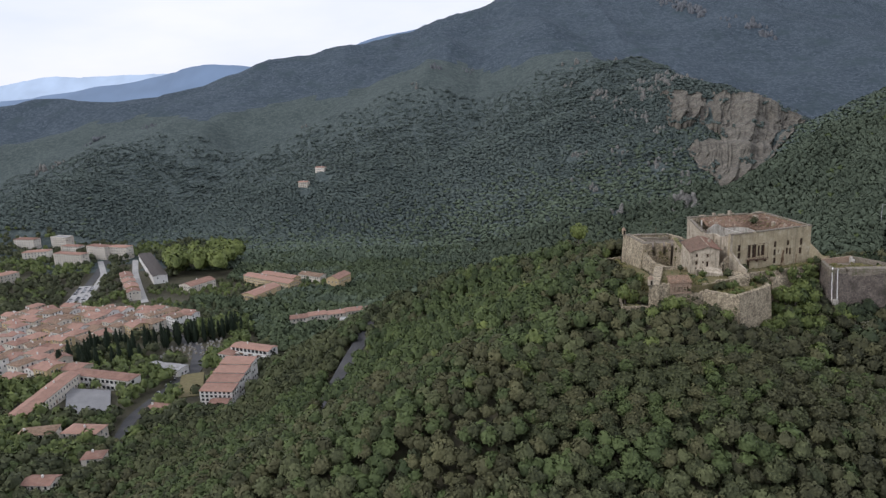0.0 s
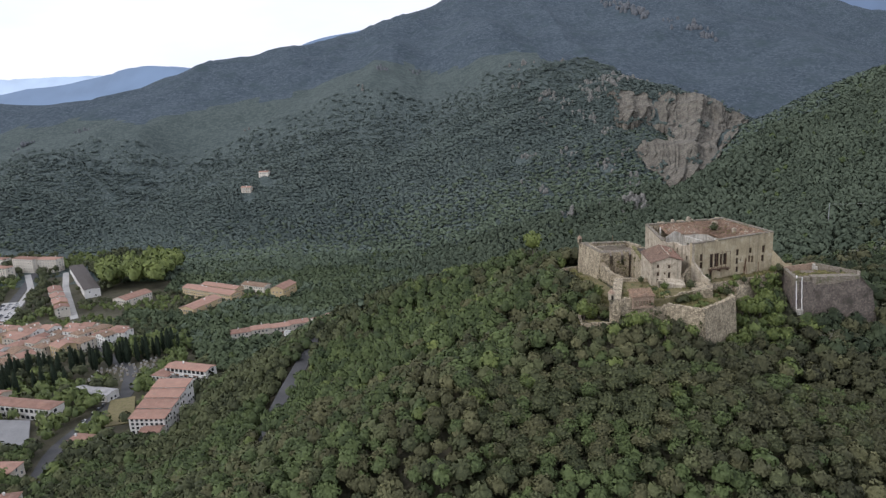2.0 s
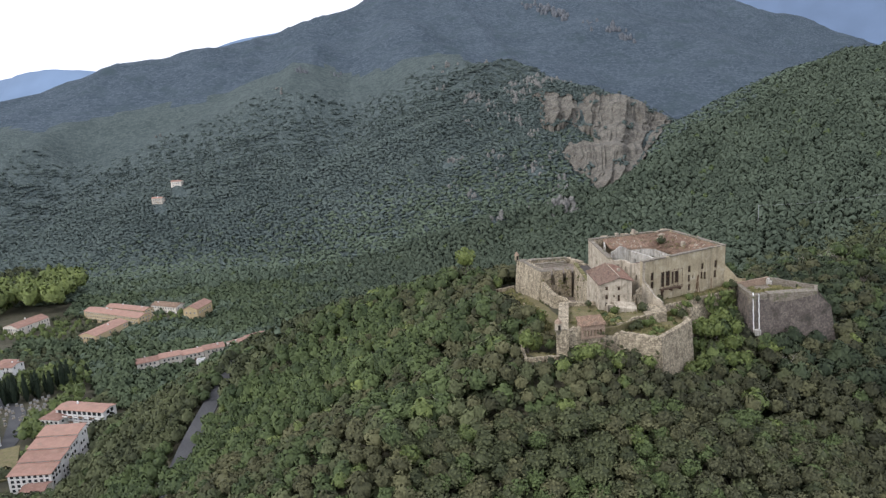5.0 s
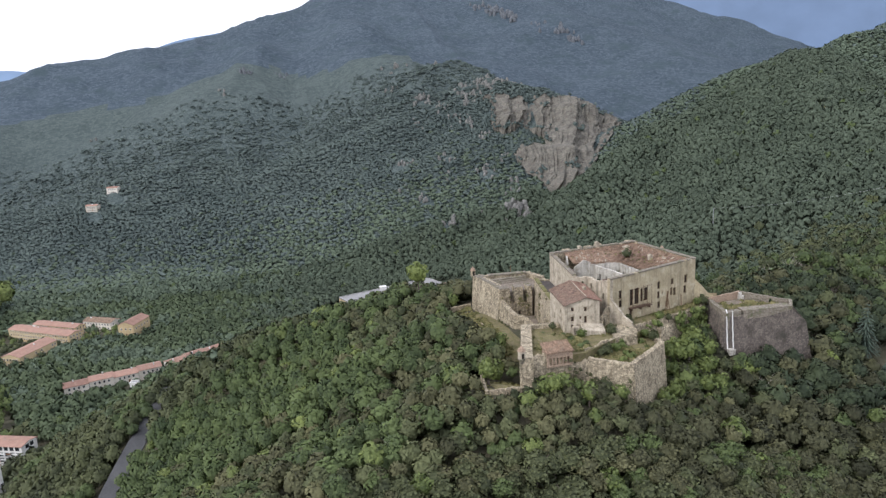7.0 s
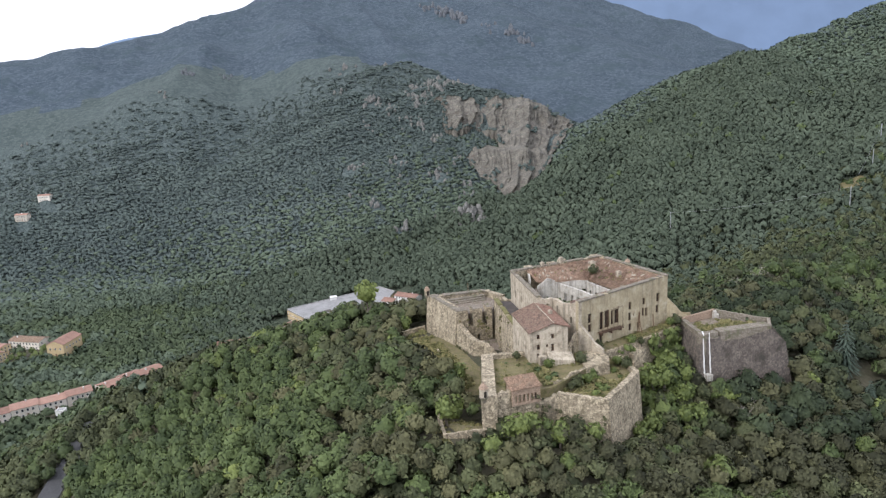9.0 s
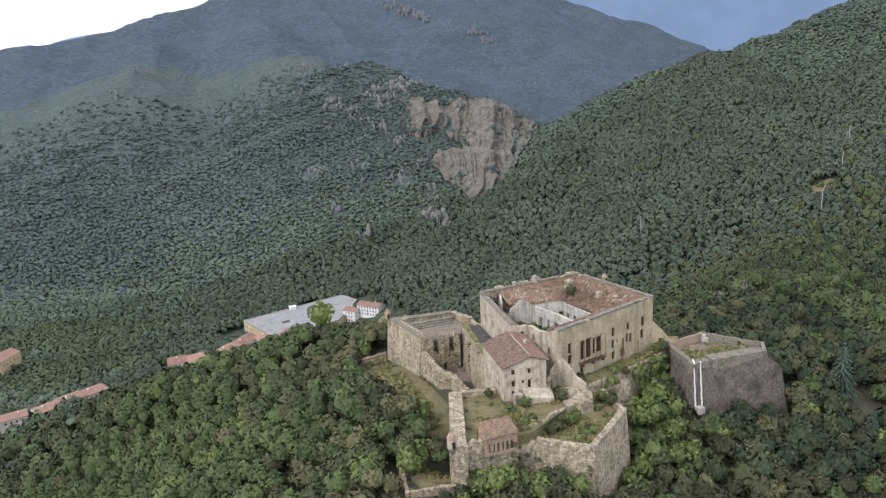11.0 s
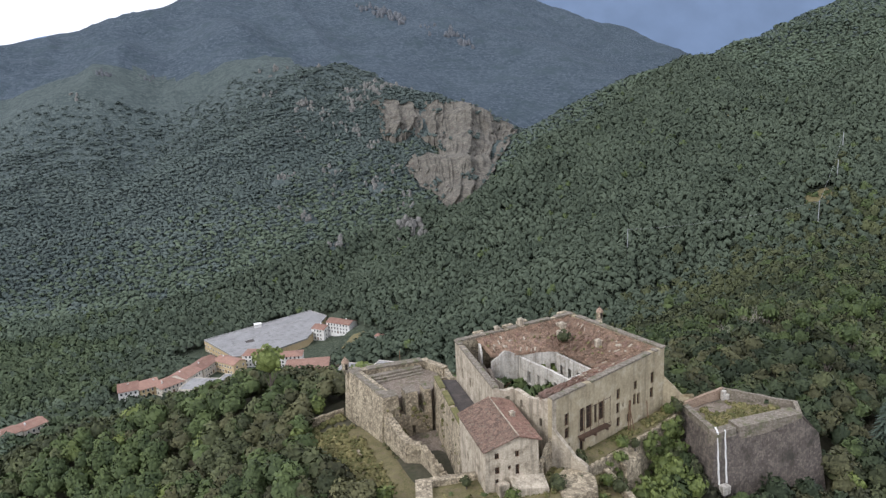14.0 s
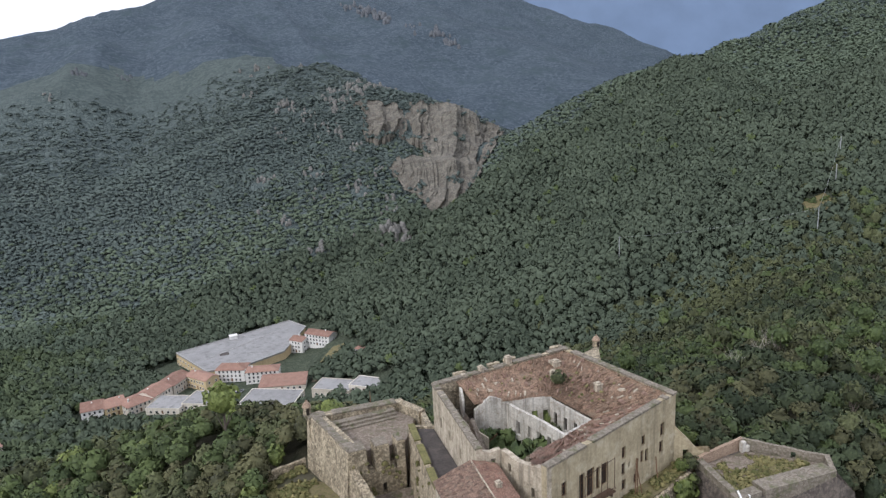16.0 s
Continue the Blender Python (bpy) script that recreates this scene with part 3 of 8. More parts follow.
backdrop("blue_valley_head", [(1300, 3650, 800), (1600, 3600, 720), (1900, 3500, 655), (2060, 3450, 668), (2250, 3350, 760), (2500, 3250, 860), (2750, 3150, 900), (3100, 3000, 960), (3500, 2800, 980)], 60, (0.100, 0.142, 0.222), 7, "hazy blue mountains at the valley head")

# ---------------------------------------------------------------- the fort
KL, KB, KR, KF, KW, KV = (106.5, 308.5), (142.0, 312.0), (147.5, 280.5), (109.8, 268.5), (103.2, 281.0), (107.6, 280.2)
keep = thing("fort_main_building", label="roofless-cornered old fort barracks with ochre plaster and broken tile roofs", category="fort")
FACADE_HOLES = [(3.8, 5.2, 133.0, 135.8), (3.8, 5.2, 130.2, 132.6), (4.4, 5.4, 127.4, 128.9), (8.6, 10.2, 129.8, 135.2), (10.7, 12.9, 129.8, 135.2), (13.4, 14.5, 130.2, 134.6), (15.0, 16.9, 130.2, 134.6), (8.5, 9.9, 125.4, 128.9),
                (21.2, 22.5, 132.9, 135.4), (21.2, 22.4, 129.6, 132.1), (23.3, 23.9, 130.5, 131.6), (21.3, 22.6, 126.3, 128.6), (27.7, 28.9, 133.1, 135.2), (27.4, 28.5, 129.5, 132.2), (28.9, 30.0, 129.2, 131.9), (25.2, 26.2, 126.1, 128.2),
                (34.2, 35.6, 132.5, 135.3), (33.9, 35.3, 129.0, 131.6)]
part("wall", wall_mesh("facade", KF, KR, 118, [140.4, 140.3, 140.2, 140.3, 140.1], 1.1, PLASTER, FACADE_HOLES, rough=0.12, seed=1), parent=keep, label="ochre plastered front wall with rows of windows")
part("wall", wall_mesh("east_wall", KR, KB, 114, [140.1, 140.4, 140.5], 1.1, PLASTER, rough=0.15, seed=2), parent=keep)
part("wall", wall_mesh("north_wall", KB, KL, 114, [140.5, 140.3, 140.3], 1.1, STONE, [(6, 7.2, 134, 136), (14, 15.2, 134, 136), (23, 24.2, 134, 136)], rough=0.2, seed=3), parent=keep)
part("wall", wall_mesh("west_wall", KL, KW, 115, [140.4, 140.2, 140.0, 139.7, 139.5, 139.2], 1.1, PLASTER_PALE, [(5, 6.1, 132.6, 135.0), (11, 12, 132.6, 135.0), (17.5, 18.6, 132.0, 134.6), (23, 23.9, 132.2, 134.2)], rough=0.6, seed=4, step=0.8), parent=keep, label="whitish west wall with streaked plaster")
part("wall", wall_mesh("corner_wall", KW, KV, 118, [139.2, 138.2, 138.6], 1.0, PLASTER_PALE, [(2.6, 3.5, 135.2, 137.0)], rough=0.4, seed=5), parent=keep)
part("wall", wall_mesh("front_west_wall", KV, KF, 118, [138.5, 138.3, 138.9, 140.3], 1.1, PLASTER_PALE, [(2.0, 2.8, 134.9, 136.8), (8.0, 8.9, 133, 135)], rough=0.3, seed=6), parent=keep, label="pale wall of bare stone and peeling plaster")


def coping_run(name, p, q, z, width, parent, mat=COPING, off=0.45, thick=0.16):
    """A line of cap stones on a wall top, a little proud of the wall."""
    length = math.dist(p, q)
    ux, uy = (q[0] - p[0]) / length, (q[1] - p[1]) / length
    rng = random.Random(int(length * 100))
    a = 0.0
    while a < length - 0.3:
        b = min(length, a + rng.uniform(1.2, 2.2))
        h = z(a / length) + rng.uniform(0, 0.06)
        ring = [(p[0] + ux * t - uy * o, p[1] + uy * t + ux * o) for t, o in ((a + 0.02, off - width / 2), (b - 0.02, off - width / 2), (b - 0.02, off + width / 2), (a + 0.02, off + width / 2))]
        if rng.random() > 0.08:
            part(name, Solid().prism([(x, y, h - 0.25) for x, y in ring], [(x, y, h + thick) for x, y in ring]).mesh(name, mat), parent=parent)
        a = b


coping_run("coping_stone", KF, KR, lambda u: 140.28, 1.5, keep)
coping_run("coping_stone", KR, KB, lambda u: 140.15 + 0.35 * u, 1.5, keep)
coping_run("coping_stone", KB, KL, lambda u: 140.45 - 0.1 * u, 1.5, keep)
coping_run("coping_stone", KL, KW, lambda u: 140.35 - 1.1 * u, 1.4, keep)

# inner walls round the court and the roofless west wing
CNW, CN2, CNE, CSE, CSM, CSW = (112.6, 300.8), (120.0, 299.6), (129.0, 297.0), (131.0, 285.0), (123.0, 282.2), (111.6, 277.2)
part("court_wall", wall_mesh("court_west", CSM, CN2, 122, [136.6, 136.9, 136.8, 136.6], 0.7, WHITEWASH, [(2.0, 3.4, 131.2, 134.4), (3.9, 5.0, 131.2, 134.4), (6.6, 8.0, 131.2, 134.2), (9.6, 10.8, 131.4, 134.2), (13.2, 14.6, 130.8, 134.0)], rough=0.15, seed=7), parent=keep, label="whitewashed courtyard wall with tall windows")
part("court_wall", wall_mesh("court_north", CN2, CNE, 122, [136.8, 137.2, 136.8], 0.6, WHITEWASH, [(2, 3.2, 131.5, 134), (5, 6.2, 131.5, 134), (7.4, 8.6, 131.5, 134)], rough=0.1, seed=8), parent=keep)
part("court_wall", wall_mesh("court_east", CSE, CNE, 122, [136.2, 136.4, 136.6], 0.6, WHITEWASH, [(1.2, 2.2, 131, 134), (4, 5, 131, 134), (7, 8, 131, 134), (10, 11, 131, 134)], rough=0.1, seed=9), parent=keep)
part("court_wall", wall_mesh("court_south", CSM, CSE, 122, [136.7, 136.5, 136.2], 0.6, WHITEWASH, [(2, 3.2, 131, 133.8), (5.4, 6.6, 131, 133.8)], rough=0.2, seed=10), parent=keep)
part("court_wall", wall_mesh("wing_gable", CNW, CN2, 122, [136.0, 137.4, 138.6, 137.6, 136.7], 0.6, WHITEWASH, [(4.6, 5.6, 128, 131)], rough=0.1, seed=11), parent=keep, label="whitewashed gable end of a lost roof")
part("court_wall", wall_mesh("wing_stub", (111.0, 302.2), (112.2, 306.2), 122, [138.0, 139.6, 139.2], 0.5, WHITEWASH, [(1.4, 2.4, 134.2, 136)], rough=0.3, seed=12), parent=keep)
part("court_wall", wall_mesh("wing_stub_south", CSW, (122.5, 281.6), 122, [137.2, 136.4, 135.6, 136.4], 0.6, PLASTER_PALE, rough=0.5, seed=13), parent=keep)
part("court_wall", wall_mesh("wing_cross", (107.2, 294.5), (111.8, 293.0), 122, [137.8, 135.5, 133.5], 0.6, PLASTER_PALE, rough=0.6, seed=14), parent=keep)
part("courtyard_floor", Solid().prism([(105, 279, 118), (111, 271.5, 118), (146, 282, 118), (141, 310.5, 118), (108, 307, 118)], [(105, 281, 126.4), (111, 271.5, 126.4), (146, 282, 126.4), (141, 310.5, 126.4), (108, 307, 126.4)]).mesh("courtyard_floor", RUBBLE), parent=keep)

part("roof", roof_sheet("north_roof", (112.8, 301.2, 137.3), (129.0, 297.3, 137.0), (141.2, 310.9, 140.0), (111.8, 307.8, 139.9), OLD_TILE, sag=0.25, holes=0.05, seed=1), parent=keep, label="sagging red tile roof with gaps")
part("roof", roof_sheet("east_roof", (129.0, 297.3, 137.0), (131.2, 284.8, 136.6), (146.4, 281.2, 139.8), (141.2, 310.9, 140.0), OLD_TILE, sag=0.3, holes=0.05, seed=2), parent=keep, label="faded red tile roof")
part("roof", roof_sheet("south_roof", (131.2, 284.8, 136.6), (123.0, 281.6, 137.0), (110.8, 270.4, 139.6), (146.4, 281.2, 139.8), BROKEN_TILE, sag=0.4, holes=0.3, seed=3), parent=keep, label="half collapsed tile roof")
part("roof", roof_sheet("south_west_roof", (123.0, 281.6, 137.0), (111.9, 277.4, 137.6), (109.4, 272.6, 139.0), (111.0, 269.9, 139.4), BROKEN_TILE, sag=0.3, holes=0.3, seed=4), parent=keep)


def chimney(x, y, z, w, h, parent=None, mat=PLASTER_PALE):
    c = Solid().box(-w / 2, w / 2, -w / 2, w / 2, -1.0, h).box(-w * 0.62, w * 0.62, -w * 0.62, w * 0.62, h, h + 0.14).box(-w * 0.35, w * 0.35, -w * 0.35, w * 0.35, h + 0.14, h + 0.4)
    ob = part("chimney", c.mesh("chimney", mat), parent=parent)
    ob.location = (x, y, z)
    return ob


for cx, cy, cz, cw, ch in ((118.5, 309.2, 140.0, 1.1, 1.3), (125.8, 310.0, 140.2, 1.2, 1.7), (114.0, 308.8, 139.6, 1.3, 0.8), (137.5, 292.5, 138.4, 1.3, 1.2), (132.8, 303.0, 138.8, 0.8, 0.6), (136.0, 306.5, 139.3, 1.6, 0.7)):
    chimney(cx, cy, cz, cw, ch, keep)
for k in (0, 2, 3, 6):
    part("crenel", Solid().box(112.5 + k * 4.4, 115.4 + k * 4.4, 310.2 + k * 0.4, 311.2 + k * 0.4, 139.9, 140.62 + 0.2 * (k % 2)).mesh("crenel", STONE, 0.05), parent=keep)



def heap(name, cx, cy, rx, ry, z, h, mat, parent, seed, label):
    """A mound of fallen masonry with lumps on it."""
    n, verts, faces = 13, [], []
    for j in range(n):
        for i in range(n):
            u, v = 2 * i / (n - 1) - 1, 2 * j / (n - 1) - 1
            d = max(0.0, 1 - u * u) * max(0.0, 1 - v * v)
            zz = z - 0.3 + h * d ** 0.7 * (0.7 + 0.8 * noise.noise((u * 2.3 + seed, v * 2.3, 0.0))) + 0.35 * d * noise.noise((u * 9, v * 9 + seed, 1.0))
            verts.append((cx + u * rx, cy + v * ry, zz))
    faces = [(j * n + i, j * n + i + 1, (j + 1) * n + i + 1, (j + 1) * n + i) for j in range(n - 1) for i in range(n - 1)]
    return part(name, mesh_of(name, verts, faces, mat), parent=parent, label=label)


heap("rubble", 109.6, 301.2, 3.0, 5.4, 132.4, 4.6, RUBBLE, keep, 1.0, "heap of fallen roof and wall rubble")
part("broken_floor", Solid().prism([(107.0, 295.0, 126), (112.4, 294, 126), (112.4, 306.4, 126), (107.2, 307.2, 126)], [(107.0, 295.6, 131.6), (112.2, 296.2, 132.6), (112.2, 306.4, 133.0), (107.2, 307.0, 132.8)]).mesh("broken_floor", RUBBLE, 0.1), parent=keep)
heap("rubble", 110.0, 290.0, 3.2, 5.0, 126.4, 2.6, RUBBLE, keep, 4.0, "heap of rubble along the west wall")
heap("rubble", 112.5, 281.0, 3.5, 2.6, 126.4, 3.2, RUBBLE, keep, 6.0, "heap of rubble in the south corner")
heap("rubble", 127.6, 286.4, 2.4, 1.6, 126.4, 2.2, RUBBLE, keep, 7.0, "rubble in the small court")
for k in range(6):
    part("pilaster", Solid().box(-0.2, 0.2, -0.35, 0.02, 126.4, 136.4).mesh("pilaster", WHITEWASH), parent=keep).matrix_basis = pose(CSM[0] + (CN2[0] - CSM[0]) * (0.04 + 0.18 * k), CSM[1] + (CN2[1] - CSM[1]) * (0.04 + 0.18 * k), 0, 0, 0, math.degrees(math.atan2(CN2[1] - CSM[1], CN2[0] - CSM[0])) + 180)
beam_rng = random.Random(8)
for k in range(9):
    part("fallen_beam", Solid().box(-1.8, 1.8, -0.12, 0.12, -0.12, 0.12).mesh("fallen_beam", SHUTTER), parent=keep).matrix_basis = pose(beam_rng.uniform(108.5, 119), beam_rng.uniform(283, 303), beam_rng.uniform(129.5, 131.5), beam_rng.uniform(-20, 20), beam_rng.uniform(-35, 35), beam_rng.uniform(0, 180))
for k, (x, y, z, a) in enumerate(((120, 305, 138.6, 20), (126, 302.5, 138.2, 70), (134, 304, 138.9, 120), (137, 297, 138.6, 40), (141, 289, 138.8, 160), (138, 285.5, 138.4, 100), (133.4, 300.6, 138.1, 10), (143, 284.5, 139.3, 75), (117.5, 303.4, 138.2, 140))):
    part("loose_tiles", Solid().prism([(-0.8, -0.4, 0), (0.9, -0.5, 0), (0.7, 0.5, 0), (-0.6, 0.4, 0)], [(-0.5, -0.3, 0.35), (0.6, -0.2, 0.45), (0.5, 0.3, 0.3), (-0.5, 0.2, 0.4)]).mesh("loose_tiles", BROKEN_TILE if k % 2 else PLASTER_PALE), parent=keep).matrix_basis = pose(x, y, z, 0, 0, a)

# windows: frames, bars, shutters and sheets of painted darkness sit inside the openings
fx, fy = (KR[0] - KF[0]) / math.dist(KF, KR), (KR[1] - KF[1]) / math.dist(KF, KR)
facade_turn = math.degrees(math.atan2(fy, fx))


def window_in(parent, p, turn, w, h, bars=2, mat=SHUTTER, back=0.35, dark_back=True):
    """An old wooden window: a frame with bars, and a near-black sheet that paints the darkness behind it. p: the middle
    of its foot on the outer face.
    """
    s = Solid()
    for x0, x1, z0, z1 in [(-w / 2, -w / 2 + 0.09, 0, h), (w / 2 - 0.09, w / 2, 0, h), (-w / 2 + 0.09, w / 2 - 0.09, 0, 0.09), (-w / 2 + 0.09, w / 2 - 0.09, h - 0.09, h)] + \
            [(-w / 2 + w * (i + 1) / (bars + 1) - 0.03, -w / 2 + w * (i + 1) / (bars + 1) + 0.03, 0.09, h - 0.09) for i in range(bars)] + [(-w / 2 + 0.09, w / 2 - 0.09, h * 0.62, h * 0.62 + 0.06)]:
        s.box(x0, x1, back, back + 0.08, z0, z1)
    win = part("window", s.mesh("window", mat), parent=parent)
    win.matrix_basis = pose(*p, 0, 0, turn)
    if dark_back:
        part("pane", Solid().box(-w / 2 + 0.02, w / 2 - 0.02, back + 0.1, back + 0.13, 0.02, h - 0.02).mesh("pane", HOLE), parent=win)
    return win


for a, b, lo, hi in FACADE_HOLES:
    m_ = (a + b) / 2
    window_in(keep, (KF[0] + fx * m_, KF[1] + fy * m_, lo), facade_turn, b - a - 0.02, hi - lo - 0.02, 1 if b - a < 1.8 else 2)
# a rusty balcony hangs under the tall windows
balcony = part("balcony", Solid().box(0, 9.6, -1.5, 0, 0, 0.18).box(0.6, 0.85, -1.3, 0, -0.8, 0).box(4.6, 4.85, -1.3, 0, -0.8, 0).box(8.7, 8.95, -1.3, 0, -0.8, 0).mesh("balcony", IRON), parent=keep, label="rusty collapsed iron balcony")
balcony.matrix_basis = pose(KF[0] + fx * 7.8, KF[1] + fy * 7.8, 129.3, 0, 3, facade_turn)
rail = Solid().box(0, 9.6, -1.5, -1.44, 1.0, 1.06)
for k in range(33):
    rail.box(k * 0.3, k * 0.3 + 0.035, -1.49, -1.45, 0.18, 1.0)
part("railing", rail.mesh("railing", IRON), parent=balcony)
mast = Solid()
for k, (a, h) in enumerate(((8.5, 6.2), (10.4, 6.6), (13.2, 6.8), (15.0, 6.5), (17.1, 6.4))):
    mast.box(a, a + 0.09, -1.35, -1.26, 0, h)
mast.box(8.5, 17.2, -1.34, -1.27, 6.1, 6.18)
post = part("awning_frame", mast.mesh("awning_frame", IRON), parent=keep)
post.matrix_basis = pose(KF[0], KF[1], 129.4, 0, 0, facade_turn)
for k, (a0, a1, z1) in enumerate(((23.4, 26.0, 131.4), (24.2, 26.3, 131.2), (25.6, 25.9, 130.4), (31.2, 32.6, 129.0))):
    pole_m = mesh_of("leaning_pole", *tube_of([(a0, -1.6, 124.9), ((a0 + a1) / 2, -0.75, (125.1 + z1) / 2), (a1, -0.12, z1)], 0.11), SHUTTER)
    part("leaning_pole", pole_m, parent=keep, label="grey timber leaning on the wall").matrix_basis = pose(KF[0], KF[1], 0, 0, 0, facade_turn)
heap("rubble", 108.9, 296.5, 2.2, 10.5, 130.5, 6.4, RUBBLE, keep, 9.0, "broken masonry piled along the west wing")
heap("rubble", 115.5, 280.4, 5.0, 2.2, 133.0, 3.6, RUBBLE, keep, 11.0, "broken roof rubble over the south wing")
debris = random.Random(21)
ROOF_FACES = [((112.8, 301.2, 137.3), (129.0, 297.3, 137.0), (141.2, 310.9, 140.0), (111.8, 307.8, 139.9)), ((129.0, 297.3, 137.0), (131.2, 284.8, 136.6), (146.4, 281.2, 139.8), (141.2, 310.9, 140.0)), ((131.2, 284.8, 136.6), (123.0, 281.6, 137.0), (110.8, 270.4, 139.6), (146.4, 281.2, 139.8))]
LOOSE = [Solid().prism([(-0.5, -0.5, 0), (0.5, -0.5, 0), (0.5, 0.5, 0), (-0.5, 0.5, 0)], [(-0.45, -0.3, 1), (0.42, -0.36, 0.8), (0.4, 0.3, 0.9), (-0.46, 0.34, 1.1)]).mesh("loose_tile", m_) for m_ in (BROKEN_TILE, OLD_TILE, PLASTER_PALE, NEW_TILE)]
for k in range(280):
    a, b, c, d = (Vector(v) for v in debris.choice(ROOF_FACES))
    u, v = debris.uniform(0.03, 0.97), debris.uniform(0.04, 0.96)
    p = (a * (1 - u) + b * u) * (1 - v) + (d * (1 - u) + c * u) * v
    down = (a * (1 - u) + b * u) - p
    turn = math.degrees(math.atan2(down.y, down.x)) + debris.uniform(-20, 20)
    dip = math.degrees(math.atan2(-down.z, math.hypot(down.x, down.y)))
    bit = part("loose_tile", LOOSE[(0, 1, 0, 1, 3, 0, 1, 2)[k % 8]], parent=keep)
    bit.matrix_basis = pose(p.x, p.y, p.z + 0.03, 0, dip, turn) @ Matrix.Diagonal((debris.uniform(0.5, 1.6), debris.uniform(0.2, 0.5), debris.uniform(0.2, 0.36), 1))

# the guardhouse below the west corner
HF, HR, HB, HC = (93.3, 265.6), (104.0, 264.0), (106.2, 279.6), (94.9, 280.6)
house = thing("guardhouse", label="small three-storey stone guardhouse with a red tile roof", category="house")
HOUSE_HOLES = [(2.0, 2.9, 132.7, 134.0), (6.1, 6.9, 132.5, 133.8), (2.0, 2.9, 129.6, 131.1), (4.6, 5.2, 130.2, 131.0), (6.1, 6.9, 128.8, 131.0), (2.0, 2.7, 127.3, 128.6)]
part("wall", wall_mesh("gable_wall", HF, HR, 122, [134.8, 135.5, 136.3, 136.6, 136.0, 135.5], 0.8, PLASTER_PALE, HOUSE_HOLES, seed=21, step=0.9), parent=house, label="pale front wall with small dark windows")
part("wall", wall_mesh("side_wall", HC, HF, 118, [135.4, 134.9], 0.8, PLASTER_PALE, [(10.5, 11.2, 131, 132.4), (4.5, 5.3, 127.4, 129.6)], seed=22), parent=house)
part("wall", wall_mesh("side_wall", HR, HB, 118, [135.4, 136.0], 0.8, PLASTER_PALE, [(9.0, 10.2, 126, 128.4)], seed=23), parent=house)
part("wall", wall_mesh("back_wall", HB, HC, 118, [136.2, 137.4, 135.4], 0.8, PLASTER_PALE, seed=24), parent=house)
hu = ((HR[0] - HF[0]) / 10.82, (HR[1] - HF[1]) / 10.82)
hturn = math.degrees(math.atan2(hu[1], hu[0]))
for a, b, lo, hi in HOUSE_HOLES:
    window_in(house, (HF[0] + hu[0] * (a + b) / 2, HF[1] + hu[1] * (a + b) / 2, lo), hturn, b - a - 0.02, hi - lo - 0.02, 1, back=0.3)
RF, RB = (100.0, 264.2, 137.0), (101.8, 280.6, 137.9)
part("roof", roof_sheet("roof_slope", (94.6, 281.0, 135.5), (92.8, 265.0, 134.9), RF, RB, RED_TILE, sag=0.15, holes=0.06, seed=5), parent=house, label="patched red tile slope")
part("roof", roof_sheet("roof_slope", (104.5, 263.4, 135.6), (106.7, 280.0, 136.2), RB, RF, NEW_TILE, sag=0.08, seed=6), parent=house, label="brighter red retiled slope")
ridge = Solid()
for k in range(40):
    a = Vector(RF).lerp(Vector(RB), k / 40)
    b = Vector(RF).lerp(Vector(RB), (k + 0.94) / 40)
    ridge.prism([(a.x - 0.16, a.y, a.z), (a.x + 0.16, a.y, a.z), (b.x + 0.16, b.y, b.z), (b.x - 0.16, b.y, b.z)], [(a.x - 0.07, a.y, a.z + 0.16), (a.x + 0.07, a.y, a.z + 0.16), (b.x + 0.07, b.y, b.z + 0.16), (b.x - 0.07, b.y, b.z + 0.16)])
part("ridge_tiles", ridge.mesh("ridge_tiles", PLASTER_PALE), parent=house, label="pale mortared ridge")
chimney(103.0, 272.5, 136.4, 0.9, 1.1, house)
lean = Solid().prism([(97.6, 262.2, 124), (104.6, 261.2, 124), (104.9, 263.8, 124), (97.9, 264.8, 124)], [(97.6, 262.2, 127.6), (104.6, 261.2, 126.6), (104.9, 263.8, 128.2), (97.9, 264.8, 129.0)])
lean.box(95.2, 97.4, 263.4, 264.9, 124, 128.2)
part("outbuilding", lean.mesh("outbuilding", PLASTER_PALE, 0.06), parent=house, label="ruined lean-to against the front wall")

# the flat-roofed wing between the west wall and the bastion
wing = thing("flat_roofed_wing", label="long stone wing with a dark felted flat roof", category="building")
part("wall", wall_mesh("wing_wall", (102.0, 312.2), (96.6, 283.4), 113, [130.2, 130.3, 130.4, 130.6], 1.0, STONE, [(9, 10, 121, 123.2), (20, 21.2, 119.5, 122)], rough=0.1, batter=1.2, seed=31), parent=wing)
part("wall", wall_mesh("wing_end", (107.2, 309.4), (102.0, 312.2), 113, [130.2, 130.2], 0.8, STONE, seed=32), parent=wing)
part("wall", wall_mesh("wing_front", (96.6, 283.4), (103.4, 282.0), 118, [130.6, 131.2], 0.8, STONE, seed=33), parent=wing)
part("roof", Solid().prism([(102.6, 311.2, 129.3), (97.6, 284.2, 129.3), (103.3, 283.2, 129.3), (106.4, 308.6, 129.3)], [(102.6, 311.2, 129.75), (97.6, 284.2, 129.8), (103.3, 283.2, 129.9), (106.4, 308.6, 129.8)]).mesh("felt_roof", BITUMEN, 0.03), parent=wing, label="dark roofing felt")
coping_run("coping_stone", (102.0, 312.2), (96.6, 283.4), lambda u: 130.25 + 0.4 * u, 1.4, wing, mat=MOSS, off=0.5)

